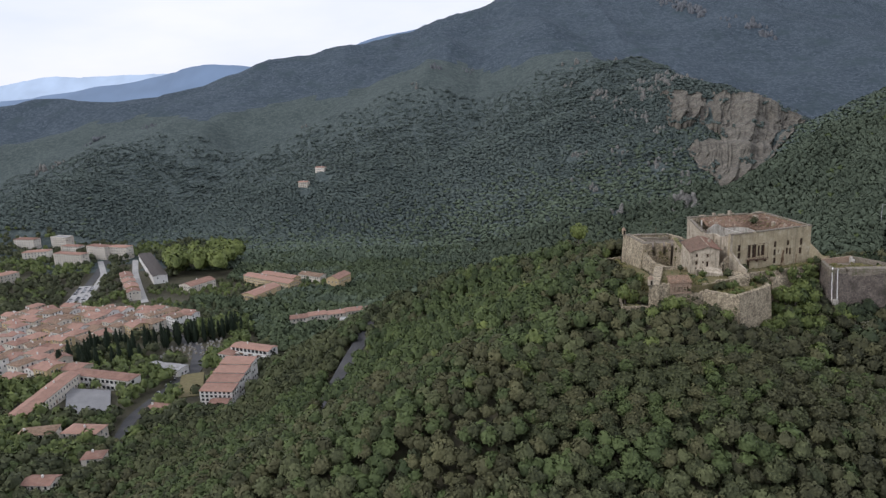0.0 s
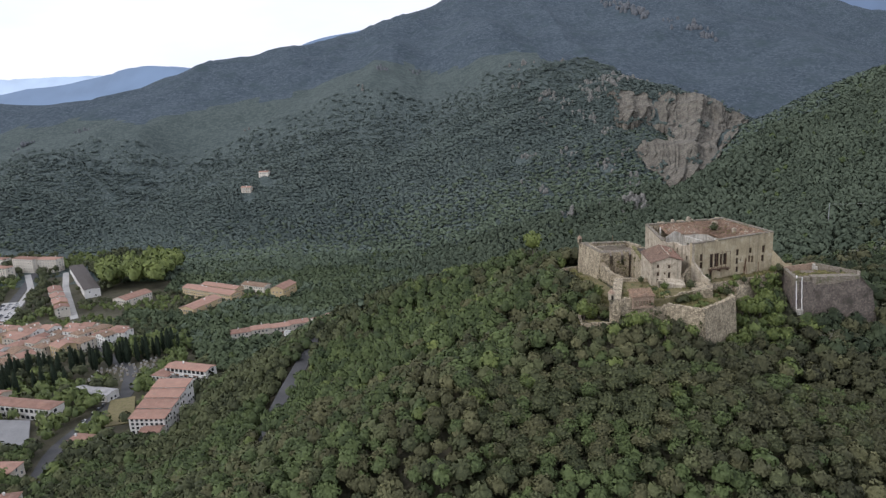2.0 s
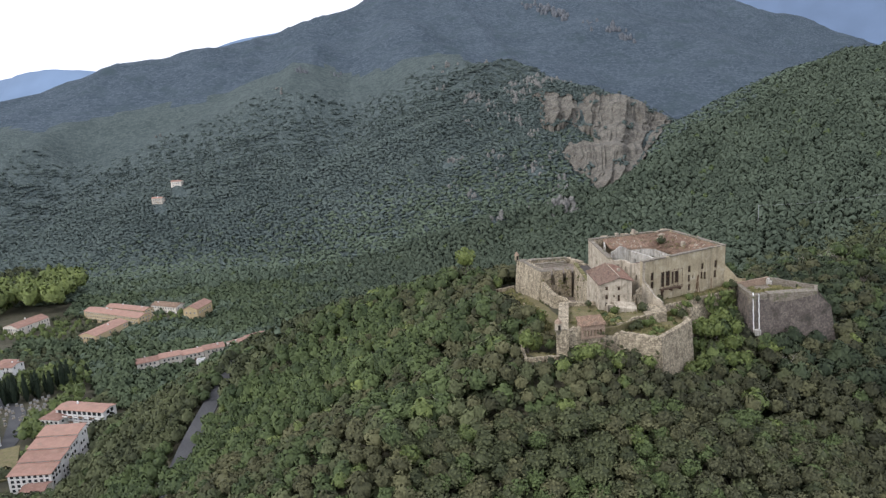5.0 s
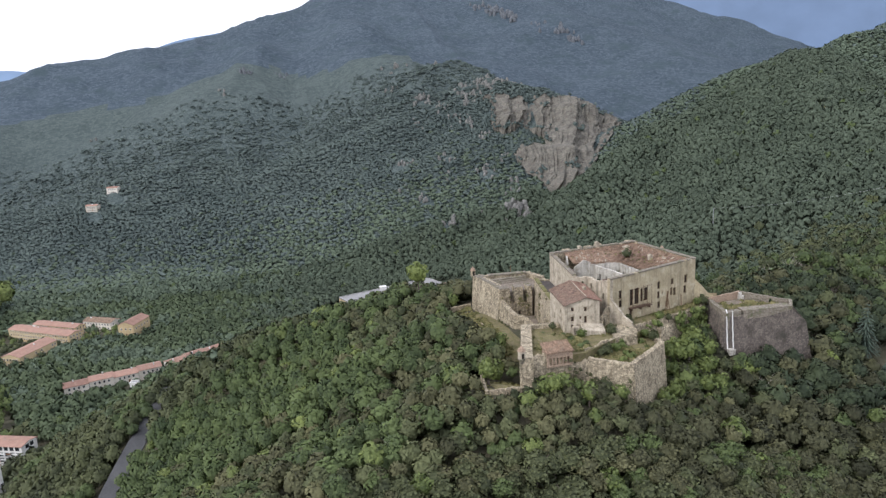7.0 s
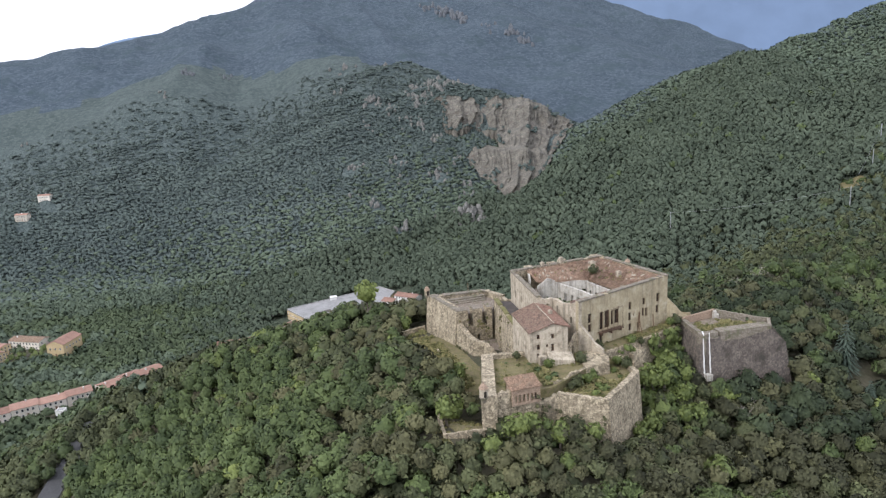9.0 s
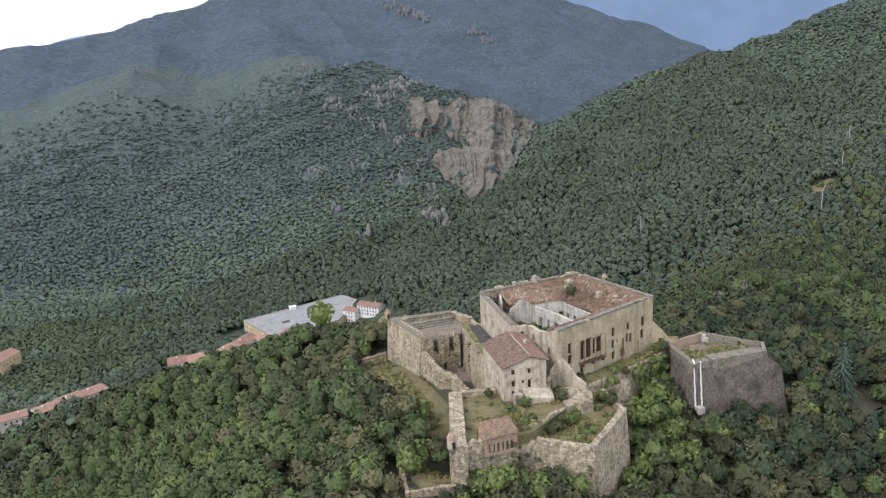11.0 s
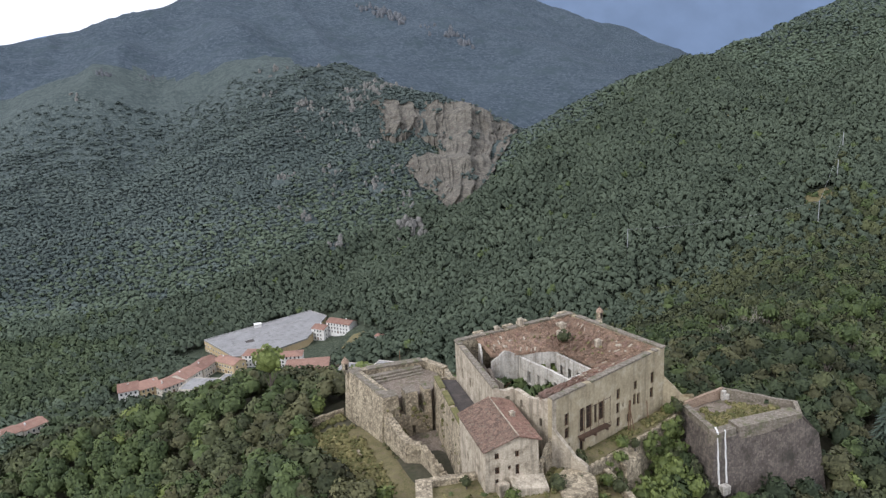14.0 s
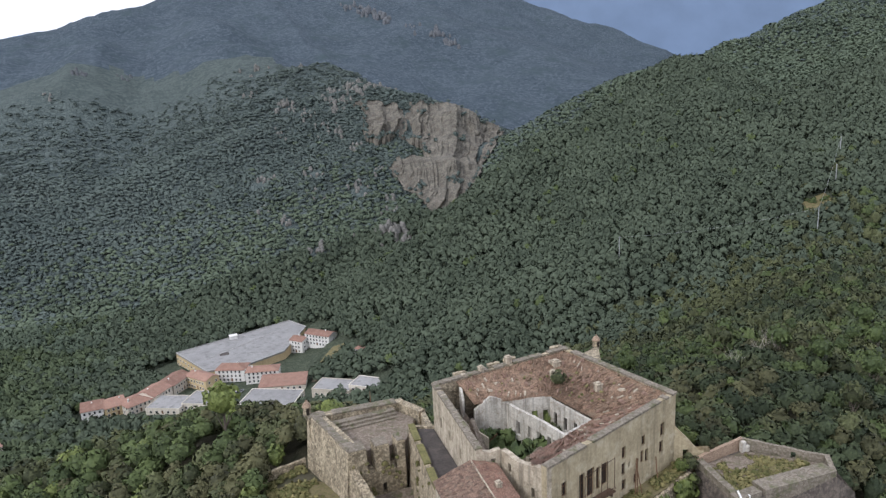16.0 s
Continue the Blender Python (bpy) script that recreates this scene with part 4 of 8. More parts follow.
# the west bastion, with its sunken gun platform and the pit before it
west = thing("west_bastion", label="stone bastion with a sunken gun platform and arched casemates", category="bastion")
W0, W1, W2, W3, W4 = (83.8, 331.0), (106.4, 329.2), (109.6, 321.6), (88.4, 297.0), (87.3, 309.5)
A2 = (99.8, 309.4)
part("wall", wall_mesh("outer_wall", W0, W4, 109, [129.0, 128.9, 128.8, 128.6], 3.2, STONE, rough=0.15, batter=1.6, seed=41), parent=west, label="tall outer wall of rubble stone")
part("wall", wall_mesh("outer_low_wall", W4, W3, 109, [124.6, 123.0, 122.6], 1.9, STONE, rough=0.35, batter=1.2, seed=42, step=0.8), parent=west)
part("wall", wall_mesh("back_wall", W1, W0, 112, [128.6, 128.7, 128.9], 2.2, STONE, rough=0.15, batter=1.0, seed=43), parent=west)
part("wall", wall_mesh("east_flank", W2, W1, 112, [128.2, 128.5], 2.0, STONE, rough=0.15, seed=44), parent=west)
part("wall", wall_mesh("link_wall", (107.0, 310.0), W2, 112, [129.4, 127.6], 1.2, STONE, rough=0.3, seed=45), parent=west)
a_len = math.dist(W4, A2)
a_at = lambda t: (W4[0] + (A2[0] - W4[0]) * t / a_len, W4[1] + (A2[1] - W4[1]) * t / a_len)
for k, (t0, t1, zt) in enumerate(((0.0, 4.0, 128.6), (4.0, 5.9, 122.6), (5.9, 9.0, 128.6), (9.0, 10.8, 122.6), (10.8, a_len, 128.6))):
    part("arcade_wall", wall_mesh("arcade", a_at(t0), a_at(t1), 112, [zt, zt], 3.4 - 0.01 * (k % 2), STONE, [(1.2, 2.1, 117.4, 119.8)] if k == 2 else [], seed=46 + k), parent=west, label="inner wall cut by a tall embrasure" if k % 2 else "")
part("platform", Solid().prism([(87, 313.2, 112), (101, 312.4, 112), (106.8, 321.5, 112), (104.2, 327, 112), (86.8, 328.8, 112)], [(87, 313.2, 126.2), (101, 312.4, 126.4), (106.8, 321.5, 126.6), (104.2, 327, 126.6), (86.8, 328.8, 126.3)]).mesh("platform", RUBBLE), parent=west, label="grey rubble-strewn gun platform")
step_ = Solid()
for k in range(3):
    step_.box(88.5, 103.5, 326.3 - 0.9 * k - 0.9, 326.3 - 0.9 * k + 0.8, 126.0, 127.8 - 0.5 * k)
part("firing_step", step_.mesh("firing_step", COPING, 0.05), parent=west)
part("coping", Solid().prism([(84.0, 330.6, 128.6), (87.2, 310.0, 128.4), (90.5, 313.2, 128.2), (87.2, 328.4, 128.6)], [(84.2, 330.4, 129.35), (87.4, 310.2, 129.15), (90.0, 312.8, 128.5), (87.0, 328.2, 128.8)]).mesh("coping", COPING), parent=west, label="broad sloping stone parapet")
for t0, t1 in ((0.3, 3.9), (6.0, 8.9), (10.9, 12.4)):
    (cx0, cy0), (cx1, cy1) = a_at(t0), a_at(t1)
    part("coping", Solid().prism([(cx0, cy0 + 0.1, 128.3), (cx1, cy1 + 0.1, 128.3), (cx1, cy1 + 3.3, 128.3), (cx0, cy0 + 3.3, 128.3)], [(cx0, cy0 + 0.1, 128.75), (cx1, cy1 + 0.1, 128.75), (cx1, cy1 + 3.2, 129.0), (cx0, cy0 + 3.2, 129.0)]).mesh("coping", COPING), parent=west)
coping_run("coping_stone", W1, W0, lambda u: 128.65 + 0.2 * u, 2.4, west, off=1.1)
part("wall", wall_mesh("pit_end", W3, (91.2, 295.2), 109, [122.6, 122.2], 1.8, STONE, rough=0.15, batter=0.8, seed=47), parent=west)
part("wall", wall_mesh("pit_end", (91.2, 295.2), (92.6, 279.8), 109, [122.2, 120.6, 119.8], 1.3, STONE, rough=0.9, batter=0.6, seed=48, step=0.8), parent=west)
part("pit_floor", Solid().prism([(88, 297, 109), (93, 280, 109), (97, 283, 109), (101, 309, 109), (88, 309, 109)], [(89, 297, 117.2), (93, 281, 116.4), (97, 284, 117.0), (101, 309, 117.4), (88.5, 309, 117.4)]).mesh("pit_floor", RUBBLE), parent=west)
part("low_wall", wall_mesh("ditch_wall", (79.6, 309.0), (84.8, 285.2), 108, [117.2, 116.4, 116.0], 0.7, STONE, rough=0.2, seed=49), parent=west, label="low wall along the ditch")
part("low_wall", wall_mesh("ditch_wall", (70.0, 330.5), (82.6, 331.4), 106, [116.8, 117.2, 117.8], 0.7, STONE, rough=0.2, seed=50), parent=west)
gatepost = part("gatepost", Solid().box(-0.9, 0.9, -0.9, 0.9, -5, 2.6).box(-1.05, 1.05, -1.05, 1.05, 2.6, 2.9).mesh("gatepost", STONE, 0.04), parent=west)
gatepost.location = (86.9, 283.6, 115.4)


def turret(x, y, z, r, h, parent, mat=STONE):
    t = part("sentry_turret", mesh_of("turret_body", *turret_meshes(r, h)[1], mat), parent=parent, label="small round stone sentry box")
    t.location = (x, y, z)
    part("corbel", mesh_of("turret_corbel", *turret_meshes(r, h)[0], COPING), parent=t)
    part("dome", mesh_of("turret_dome", *turret_meshes(r, h)[2], RUINED_BRICK), parent=t, label="domed brick cap")
    # the doorway's darkness is painted as a near-black block
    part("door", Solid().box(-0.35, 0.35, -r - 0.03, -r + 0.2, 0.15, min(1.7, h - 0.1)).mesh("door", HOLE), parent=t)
    return t


RUINED_BRICK = material("pinkish_brick", (0.22, 0.155, 0.108), (0.42, 0.315, 0.23), scale=2, fine=8, bump=0.6, cells=0.25)
turret(83.9, 331.0, 129.0, 0.95, 1.9, west)
part("pole", Solid().prism([(99.0, 330.2, 128), (99.16, 330.2, 128), (99.16, 330.36, 128), (99.0, 330.36, 128)], [(99.03, 330.23, 131.6), (99.13, 330.23, 131.6), (99.13, 330.33, 131.6), (99.03, 330.33, 131.6)]).mesh("pole", SHUTTER), parent=west)

# the front bastion with its grassed terraces
front = thing("front_bastion", label="crumbling stone bastion with grassy terraces and a pointed salient", category="bastion")
T0, T1, T2, T3, T4, T5 = (73.2, 249.2), (93.2, 249.6), (102.7, 240.9), (119.6, 253.4), (122.2, 268.4), (120.6, 274.6)
part("wall", wall_mesh("turret_face", T0, T1, 104, [127.0, 126.4, 127.0, 126.6, 126.2, 124.4, 122.6, 123.6], 1.6, STONE, rough=0.5, batter=1.0, seed=51, step=0.8), parent=front, label="patchy rubble wall below the turret")
part("wall", wall_mesh("salient_face", T1, T2, 98, [124.0, 123.9, 124.0], 1.5, STONE, rough=0.22, batter=2.2, seed=52, step=0.8), parent=front)
part("wall", wall_mesh("salient_face", T2, T3, 98, [124.0, 123.9, 123.8, 123.9], 1.5, STONE, rough=0.22, batter=2.2, seed=53, step=0.8), parent=front)
part("wall", wall_mesh("flank", T3, T4, 104, [123.9, 123.4, 123.2], 1.2, STONE, rough=0.3, batter=0.8, seed=54, step=0.7), parent=front)
part("wall", wall_mesh("flank", T4, T5, 108, [123.2, 124.2], 1.0, STONE, rough=0.3, seed=55), parent=front)
part("wall", wall_mesh("rampart_walk", (82.2, 273.8), T0, 106, [127.6, 127.4, 127.1], 3.2, STONE, rough=0.2, batter=0.8, seed=56), parent=front, label="broad rampart walk running down to the turret")
part("wall", wall_mesh("rampart_walk", (94.4, 271.6), (82.2, 273.8), 110, [127.6, 127.6], 1.6, STONE, rough=0.2, seed=57), parent=front)
part("upper_terrace", Solid().prism([(76, 251, 106), (93, 251, 106), (101.5, 255.2, 106), (115, 261.6, 106), (112.5, 269, 106), (104, 272, 106), (93, 272.4, 106), (84.6, 272.8, 106)], [(76, 251, 125.4), (93, 251, 125.2), (101.5, 255.4, 125.2), (115, 262, 125.4), (112.5, 269, 125.8), (104, 272, 126.2), (93, 272.4, 126.6), (84.6, 272.8, 126.4)]).mesh("upper_terrace", GRASS), parent=front, label="terrace of dry grass")
part("lower_terrace", Solid().prism([(94, 250.8, 104), (102.7, 242.8, 104), (118.2, 254.2, 104), (121, 268, 104), (117, 273, 104), (104, 262, 104)], [(94, 250.8, 122.4), (102.7, 242.8, 122.9), (118.2, 254.2, 122.4), (121, 268, 122.2), (117, 273, 122.8), (104, 262, 122.4)]).mesh("lower_terrace", GRASS), parent=front, label="grassy lower terrace")
part("block", Solid().prism([(105.4, 257.4, 121.6), (113.4, 257.6, 121.6), (115.2, 261.4, 121.6), (113.0, 266.8, 121.6), (107.6, 264.6, 121.6)], [(105.6, 257.6, 125.6), (113.2, 257.8, 126.0), (115.0, 261.4, 126.2), (112.8, 266.6, 126.6), (107.6, 264.4, 126.2)]).mesh("block", STONE, 0.08), parent=front, label="low square stone platform")
part("wall", wall_mesh("terrace_wall", (93.4, 252.0), (105.6, 257.4), 120, [126.2, 125.4, 126.0, 125.6], 0.7, STONE, rough=0.5, seed=58, step=0.8), parent=front)
part("wall", wall_mesh("stair_wall", (109.6, 268.4), (114.0, 262.6), 120, [134.4, 131.6, 129.0, 127.4], 1.1, PLASTER_PALE, rough=0.2, seed=59), parent=front, label="sloping wall beside the entrance ramp")
part("wall", wall_mesh("stair_wall", (104.2, 264.2), (109.8, 268.6), 120, [129.0, 132.0], 0.7, STONE, [(2.2, 3.6, 126, 129)], rough=0.9, seed=60, step=0.6), parent=front)
turret(73.4, 249.4, 127.0, 1.05, 2.2, front, PLASTER_PALE)
pav = part("pavilion", wall_mesh("pavilion_wall", (80.6, 248.75), (88.2, 248.75), 123.2, [127.5, 127.5], 0.6, RUINED_BRICK, [(0.7 + 1.06 * k, 1.36 + 1.06 * k, 123.9, 125.9) for k in range(6)], seed=61), parent=front, label="small brick gatehouse with a tile roof")
part("wall", Solid().box(80.7, 81.1, 249.4, 253, 122, 128.0).box(87.7, 88.1, 249.4, 253, 122, 128.0).box(80.7, 88.1, 252.6, 253, 122, 128.8).mesh("pavilion_sides", RUINED_BRICK), parent=pav)
part("inner_wall", Solid().box(81.1, 87.7, 249.7, 249.85, 122.4, 127.2).mesh("inner_wall", SHUTTER), parent=pav)
part("roof", roof_sheet("pavilion_roof", (80.3, 248.4, 127.55), (88.5, 248.4, 127.55), (88.5, 253.3, 129.1), (80.3, 253.4, 129.1), OLD_TILE, seed=7), parent=pav)
part("low_wall", wall_mesh("outwork", (63.0, 250.5), (77.4, 246.6), 108, [118.4, 119.2, 119.0], 0.8, STONE, rough=0.2, seed=62), parent=front)
part("low_wall", wall_mesh("outwork", (65.0, 262.0), (63.0, 250.5), 108, [118.6, 118.4], 0.8, STONE, rough=0.2, seed=63), parent=front)

# the esplanade before the front wall and its retaining wall
terrace = thing("esplanade", label="overgrown esplanade held by a low stone wall", category="terrace")
part("esplanade_top", Solid().prism([(113.6, 264.6, 112), (124, 268.6, 112), (136, 272.6, 112), (147.5, 276.4, 112), (148.5, 281, 112), (110, 269.4, 112)], [(113.6, 264.8, 125.2), (124, 268.8, 125.0), (136, 272.8, 124.8), (147.5, 276.4, 124.6), (148.5, 281, 124.7), (110, 269.4, 125.6)]).mesh("esplanade_top", GRASS), parent=terrace)
part("retaining_wall", wall_mesh("retaining", (113.8, 264.2), (148.0, 276.0), 108, [125.6, 125.2, 125.0, 124.8], 0.7, STONE, rough=0.4, batter=0.8, seed=64, step=0.7), parent=terrace)
part("buttress", Solid().prism([(125.5, 264.6, 108), (132, 266.6, 108), (132.6, 271.4, 108), (125, 269.2, 108)], [(126.6, 266.6, 122.4), (131.0, 268.0, 122.8), (131.8, 271.3, 123.4), (125.8, 269.2, 123.2)]).mesh("buttress", STONE, 0.2), parent=terrace, label="crumbled rocky buttress")
part("gate_wall", wall_mesh("gate_wall", (147.4, 280.4), (154.2, 277.6), 114, [133.0, 130.4, 127.4, 126.6], 1.0, PLASTER, [(1.8, 3.0, 124.7, 127.6)], rough=0.2, seed=65), parent=terrace, label="sloping wall with a small doorway")

# the east bastion
east = thing("east_bastion", label="massive grey stone bastion with a broad sunken top", category="bastion")
E0, E1, E2, E3, E4, E5, E6 = (147.2, 263.2), (156.5, 263.4), (171.2, 262.0), (176.8, 261.8), (174.4, 266.2), (163.4, 278.6), (150.6, 277.8)


def east_ring(z, out):
    cx, cy = 162, 270
    return [(x + (x - cx) / math.hypot(x - cx, y - cy) * out, y + (y - cy) / math.hypot(x - cx, y - cy) * out, z) for x, y in (E0, E1, E2, E3, E4, E5, E6)]


shell = Solid()
lower, upper = east_ring(96, 4.2), east_ring(124.6, 0)
upper[3] = (E3[0], E3[1], 119.6)
n_ = 10
rings = [[tuple(Vector(a).lerp(Vector(b), k / n_)) for a, b in zip(lower, upper)] for k in range(n_ + 1)]
for r0, r1 in zip(rings, rings[1:]):
    shell.prism(r0, r1)
bm_e = bmesh.new()
rows_ = [[bm_e.verts.new(v) for v in r] for r in rings]
for r0, r1 in zip(rows_, rows_[1:]):
    for i in range(7):
        bm_e.faces.new((r0[i], r0[(i + 1) % 7], r1[(i + 1) % 7], r1[i]))
bm_e.faces.new(rows_[-1])
part("body", bm_e, STONE_DARK, parent=east, label="battered wall of dark weathered stone")
part("parapet", wall_mesh("front_parapet", E0, (153.0, 263.3), 123, [126.2, 126.1], 2.2, COPING, seed=71), parent=east)
part("parapet", wall_mesh("front_parapet", (154.0, 263.3), E2, 123, [126.0, 125.9, 125.8], 3.6, COPING, seed=72), parent=east, label="broad stone parapet cut by an embrasure")
part("parapet", wall_mesh("right_parapet", E2, E4, 123, [125.8, 126.4], 1.0, COPING, rough=0.1, seed=73), parent=east)
part("parapet", wall_mesh("back_parapet", E4, E5, 121, [126.3, 126.8, 127.4], 0.7, COPING, [(6.0, 6.9, 124.4, 126.0)], rough=0.15, seed=74), parent=east)
part("parapet", wall_mesh("back_parapet", E5, E6, 121, [127.4, 127.0, 126.6], 0.7, RUINED_BRICK, rough=0.15, seed=75), parent=east)
part("parapet", wall_mesh("left_parapet", E6, E0, 118, [126.2, 126.1, 126.2], 1.4, COPING, rough=0.1, seed=76), parent=east)
part("top", Solid().prism([(149, 265, 123), (170, 265.5, 123), (173, 266.2, 123), (163, 277, 123), (151, 276.6, 123)], [(149, 265, 124.72), (170, 265.5, 124.75), (173, 266.2, 124.75), (163, 277, 124.9), (151, 276.6, 124.85)]).mesh("top", RUBBLE), parent=east, label="reddish earth and grass on the sunken top")
part("grass", Solid().prism([(158, 267.4, 124.6), (169, 267.2, 124.6), (170, 268.6, 124.6), (162, 274, 124.6)], [(158.4, 267.8, 125.0), (168.6, 267.6, 125.05), (169, 268.4, 125.05), (162, 273.4, 125.0)]).mesh("grass", GRASS), parent=east)
part("white_block", Solid().box(162.1, 163.2, 276.6, 277.5, 124.8, 127.2).box(163.15, 164.1, 276.4, 277.2, 124.8, 126.2).mesh("white_block", WHITEWASH, 0.1), parent=east, label="whitewashed masonry block")
def face_out(z):
    return 4.2 * (124.6 - z) / 28.6 * 0.62 + 0.14


for x0, z_low, lean in ((147.7, 114.2, -0.15), (149.8, 114.2, -0.1)):
    rows_ = []
    for k in range(13):
        z = z_low + (126.25 - z_low) * k / 12
        xa = x0 + lean * k / 12 + 0.06 * math.sin(k * 1.7)
        rows_.append([(xa, 263.2 - face_out(z), z), (xa + 0.24, 263.2 - face_out(z), z), (xa + 0.24, 263.6, z), (xa, 263.6, z)])
    part("drain", mesh_of("drain", [v for r in rows_ for v in r], [(4 * k + i, 4 * k + (i + 1) % 4, 4 * k + 4 + (i + 1) % 4, 4 * k + 4 + i) for k in range(12) for i in range(4)] + [(48, 49, 50, 51)], LIME), parent=east, label="white mortared drain line down the wall")
part("drain_cap", Solid().prism([(147.5, 263.0, 125.9), (147.8, 263.0, 125.9), (149.0, 265.1, 126.2), (148.6, 265.1, 126.2)], [(147.5, 263.0, 126.35), (147.8, 263.0, 126.35), (149.0, 265.1, 126.5), (148.6, 265.1, 126.5)]).mesh("drain_cap", LIME), parent=east)
part("drain_box", Solid().box(147.6, 149.6, 260.6, 262.2, 112.4, 114.4).mesh("drain_box", WHITEWASH, 0.08), parent=east, label="small white masonry box at the drain's foot")
rear = thing("rear_bastion_point", label="pointed rear bastion corner with a brick sentry turret", category="bastion")
part("wall", Solid().prism([(142, 310, 106), (152, 303, 106), (171.5, 337.5, 106), (160, 334, 106)], [(142.6, 311, 130.6), (149, 305, 130.4), (169.6, 336.4, 127.2), (160.4, 332.4, 127.6)]).mesh("rear_wall", STONE, 0.1), parent=rear)
turret(168.4, 335.8, 127.4, 1.05, 1.9, rear)

# ---------------------------------------------------------------- roads and paved ground
FOOTPRINTS = []
ASPHALT_PALE = material("worn_asphalt", (0.17, 0.17, 0.172), (0.26, 0.26, 0.258), scale=9, fine=12, bump=0.1)


def strip(name, line, width, mat, label, lift=0.2, category="road", step=4.0):
    """A paved strip that follows the ground along a line of (x, y)."""
    pts = [Vector((*p, 0)) for p in line]
    dense = []
    for a, b in zip(pts, pts[1:]):
        n = max(1, int((b - a).length / step))
        dense += [a.lerp(b, k / n) for k in range(n)]
    dense.append(pts[-1])
    for _ in range(6):
        dense = [dense[0]] + [(a + 2 * b + c) / 4 for a, b, c in zip(dense, dense[1:], dense[2:])] + [dense[-1]]
    verts, faces = [], []
    for k, p in enumerate(dense):
        d = (dense[min(k + 1, len(dense) - 1)] - dense[max(k - 1, 0)]).normalized()
        zc = max(g(p.x, p.y), g(p.x - d.y * width / 2, p.y + d.x * width / 2), g(p.x + d.y * width / 2, p.y - d.x * width / 2)) + lift
        for s_, dz in ((-0.56, -1.2), (-0.5, 0), (0, 0.05), (0.5, 0), (0.56, -1.2)):
            verts.append((p.x - d.y * width * s_, p.y + d.x * width * s_, zc + dz))
        if k:
            b = 5 * k
            faces += [(b - 5 + i, b - 4 + i, b + 1 + i, b + i) for i in range(4)]
    ob = new(name, mesh_of(name, verts, faces, mat))
    return tagged(ob, label=label, category=category, kind="structure")


def plate(name, ring, mat, label, lift=0.35, category="pavement", thick=1.5):
    z = max(g(x, y) for x, y in ring) + lift
    ob = new(name, Solid().prism([(x, y, z - thick) for x, y in ring], [(x, y, z) for x, y in ring]).mesh(name, mat))
    return tagged(ob, label=label, category=category, kind="structure")


strip("road", [(-52, 262), (-60, 290), (-66, 320), (-64, 350), (-56, 375), (-46, 410), (-42, 450), (-44, 500), (-60, 560)], 8.0, ASPHALT, "dark asphalt lane bending through the wood", 0.4)
strip("road", [(-178, 300), (-180, 337), (-190, 380), (-188, 412), (-182, 461), (-200, 520), (-300, 640), (-383, 650), (-420, 760), (-467, 919), (-480, 1000)], 9, ASPHALT, "grey town road beside the school")
strip("road", [(-385, 687), (-415, 780), (-440, 860), (-478, 930)], 7, PAVING, "pale riverside road in the town", 0.45)
strip("road", [(-320, 700), (-350, 760), (-400, 860), (-430, 930)], 7, PAVING, "pale street between long buildings", 0.35)
strip("road", [(60, 770), (0, 800), (-60, 815), (-150, 830)], 6, PAVING, "pale valley lane under the trees", 0.4)
strip("road", [(150, 640), (156, 660), (170, 672), (186, 674)], 4, EARTH, "earth lane climbing past terraces", 0.4)
plate("school_yard", [(-254, 426), (-222, 420), (-203, 378), (-232, 383)], ASPHALT_PALE, "grey school playground")
plate("car_park", [(-424, 770), (-402, 772), (-376, 680), (-398, 676)], PAVING, "pale riverside car park")
plate("lawn", [(-186, 446), (-172, 450), (-160, 412), (-176, 408)], GRASS, "mown lawn beside the flats", category="lawn")


# ---------------------------------------------------------------- town houses
def window_mesh(w, h):
    """A window with a proud surround and sill and a pane set back in it."""
    s = Solid()
    o = [(-w / 2 - 0.16, -0.17), (w / 2 + 0.16, -0.17), (w / 2 + 0.16, h + 0.16), (-w / 2 - 0.16, h + 0.16)]
    i = [(-w / 2, -0.05), (w / 2, -0.05), (w / 2, h), (-w / 2, h)]
    s.add([(x, 0.02, z) for x, z in o] + [(x, -0.12, z) for x, z in o] + [(x, -0.12, z) for x, z in i] + [(x, -0.03, z) for x, z in i], [q for k in range(4) for q in ((k, (k + 1) % 4, 4 + (k + 1) % 4, 4 + k), (4 + k, 4 + (k + 1) % 4, 8 + (k + 1) % 4, 8 + k), (8 + k, 8 + (k + 1) % 4, 12 + (k + 1) % 4, 12 + k))])
    me = s.mesh("window", RENDER_WHITE)
    me.materials.append(PANE)
    bm = bmesh.new()
    bm.from_mesh(me)
    f = bm.faces.new([bm.verts.new(v) for v in ((-w / 2, -0.035, -0.05), (w / 2, -0.035, -0.05), (w / 2, -0.035, h), (-w / 2, -0.035, h))])
    f.material_index = 1
    bm.to_mesh(me)
    bm.free()
    return me


WINDOW_MESHES = {k: window_mesh(*k) for k in ((1.2, 1.6), (1.6, 1.5), (2.4, 2.1), (1.0, 1.3))}
DOOR_MESH = Solid().box(-0.65, 0.65, -0.08, 0.04, 0, 2.2).box(-0.8, 0.8, -0.14, 0.04, 2.2, 2.4).mesh("door", SHUTTER)


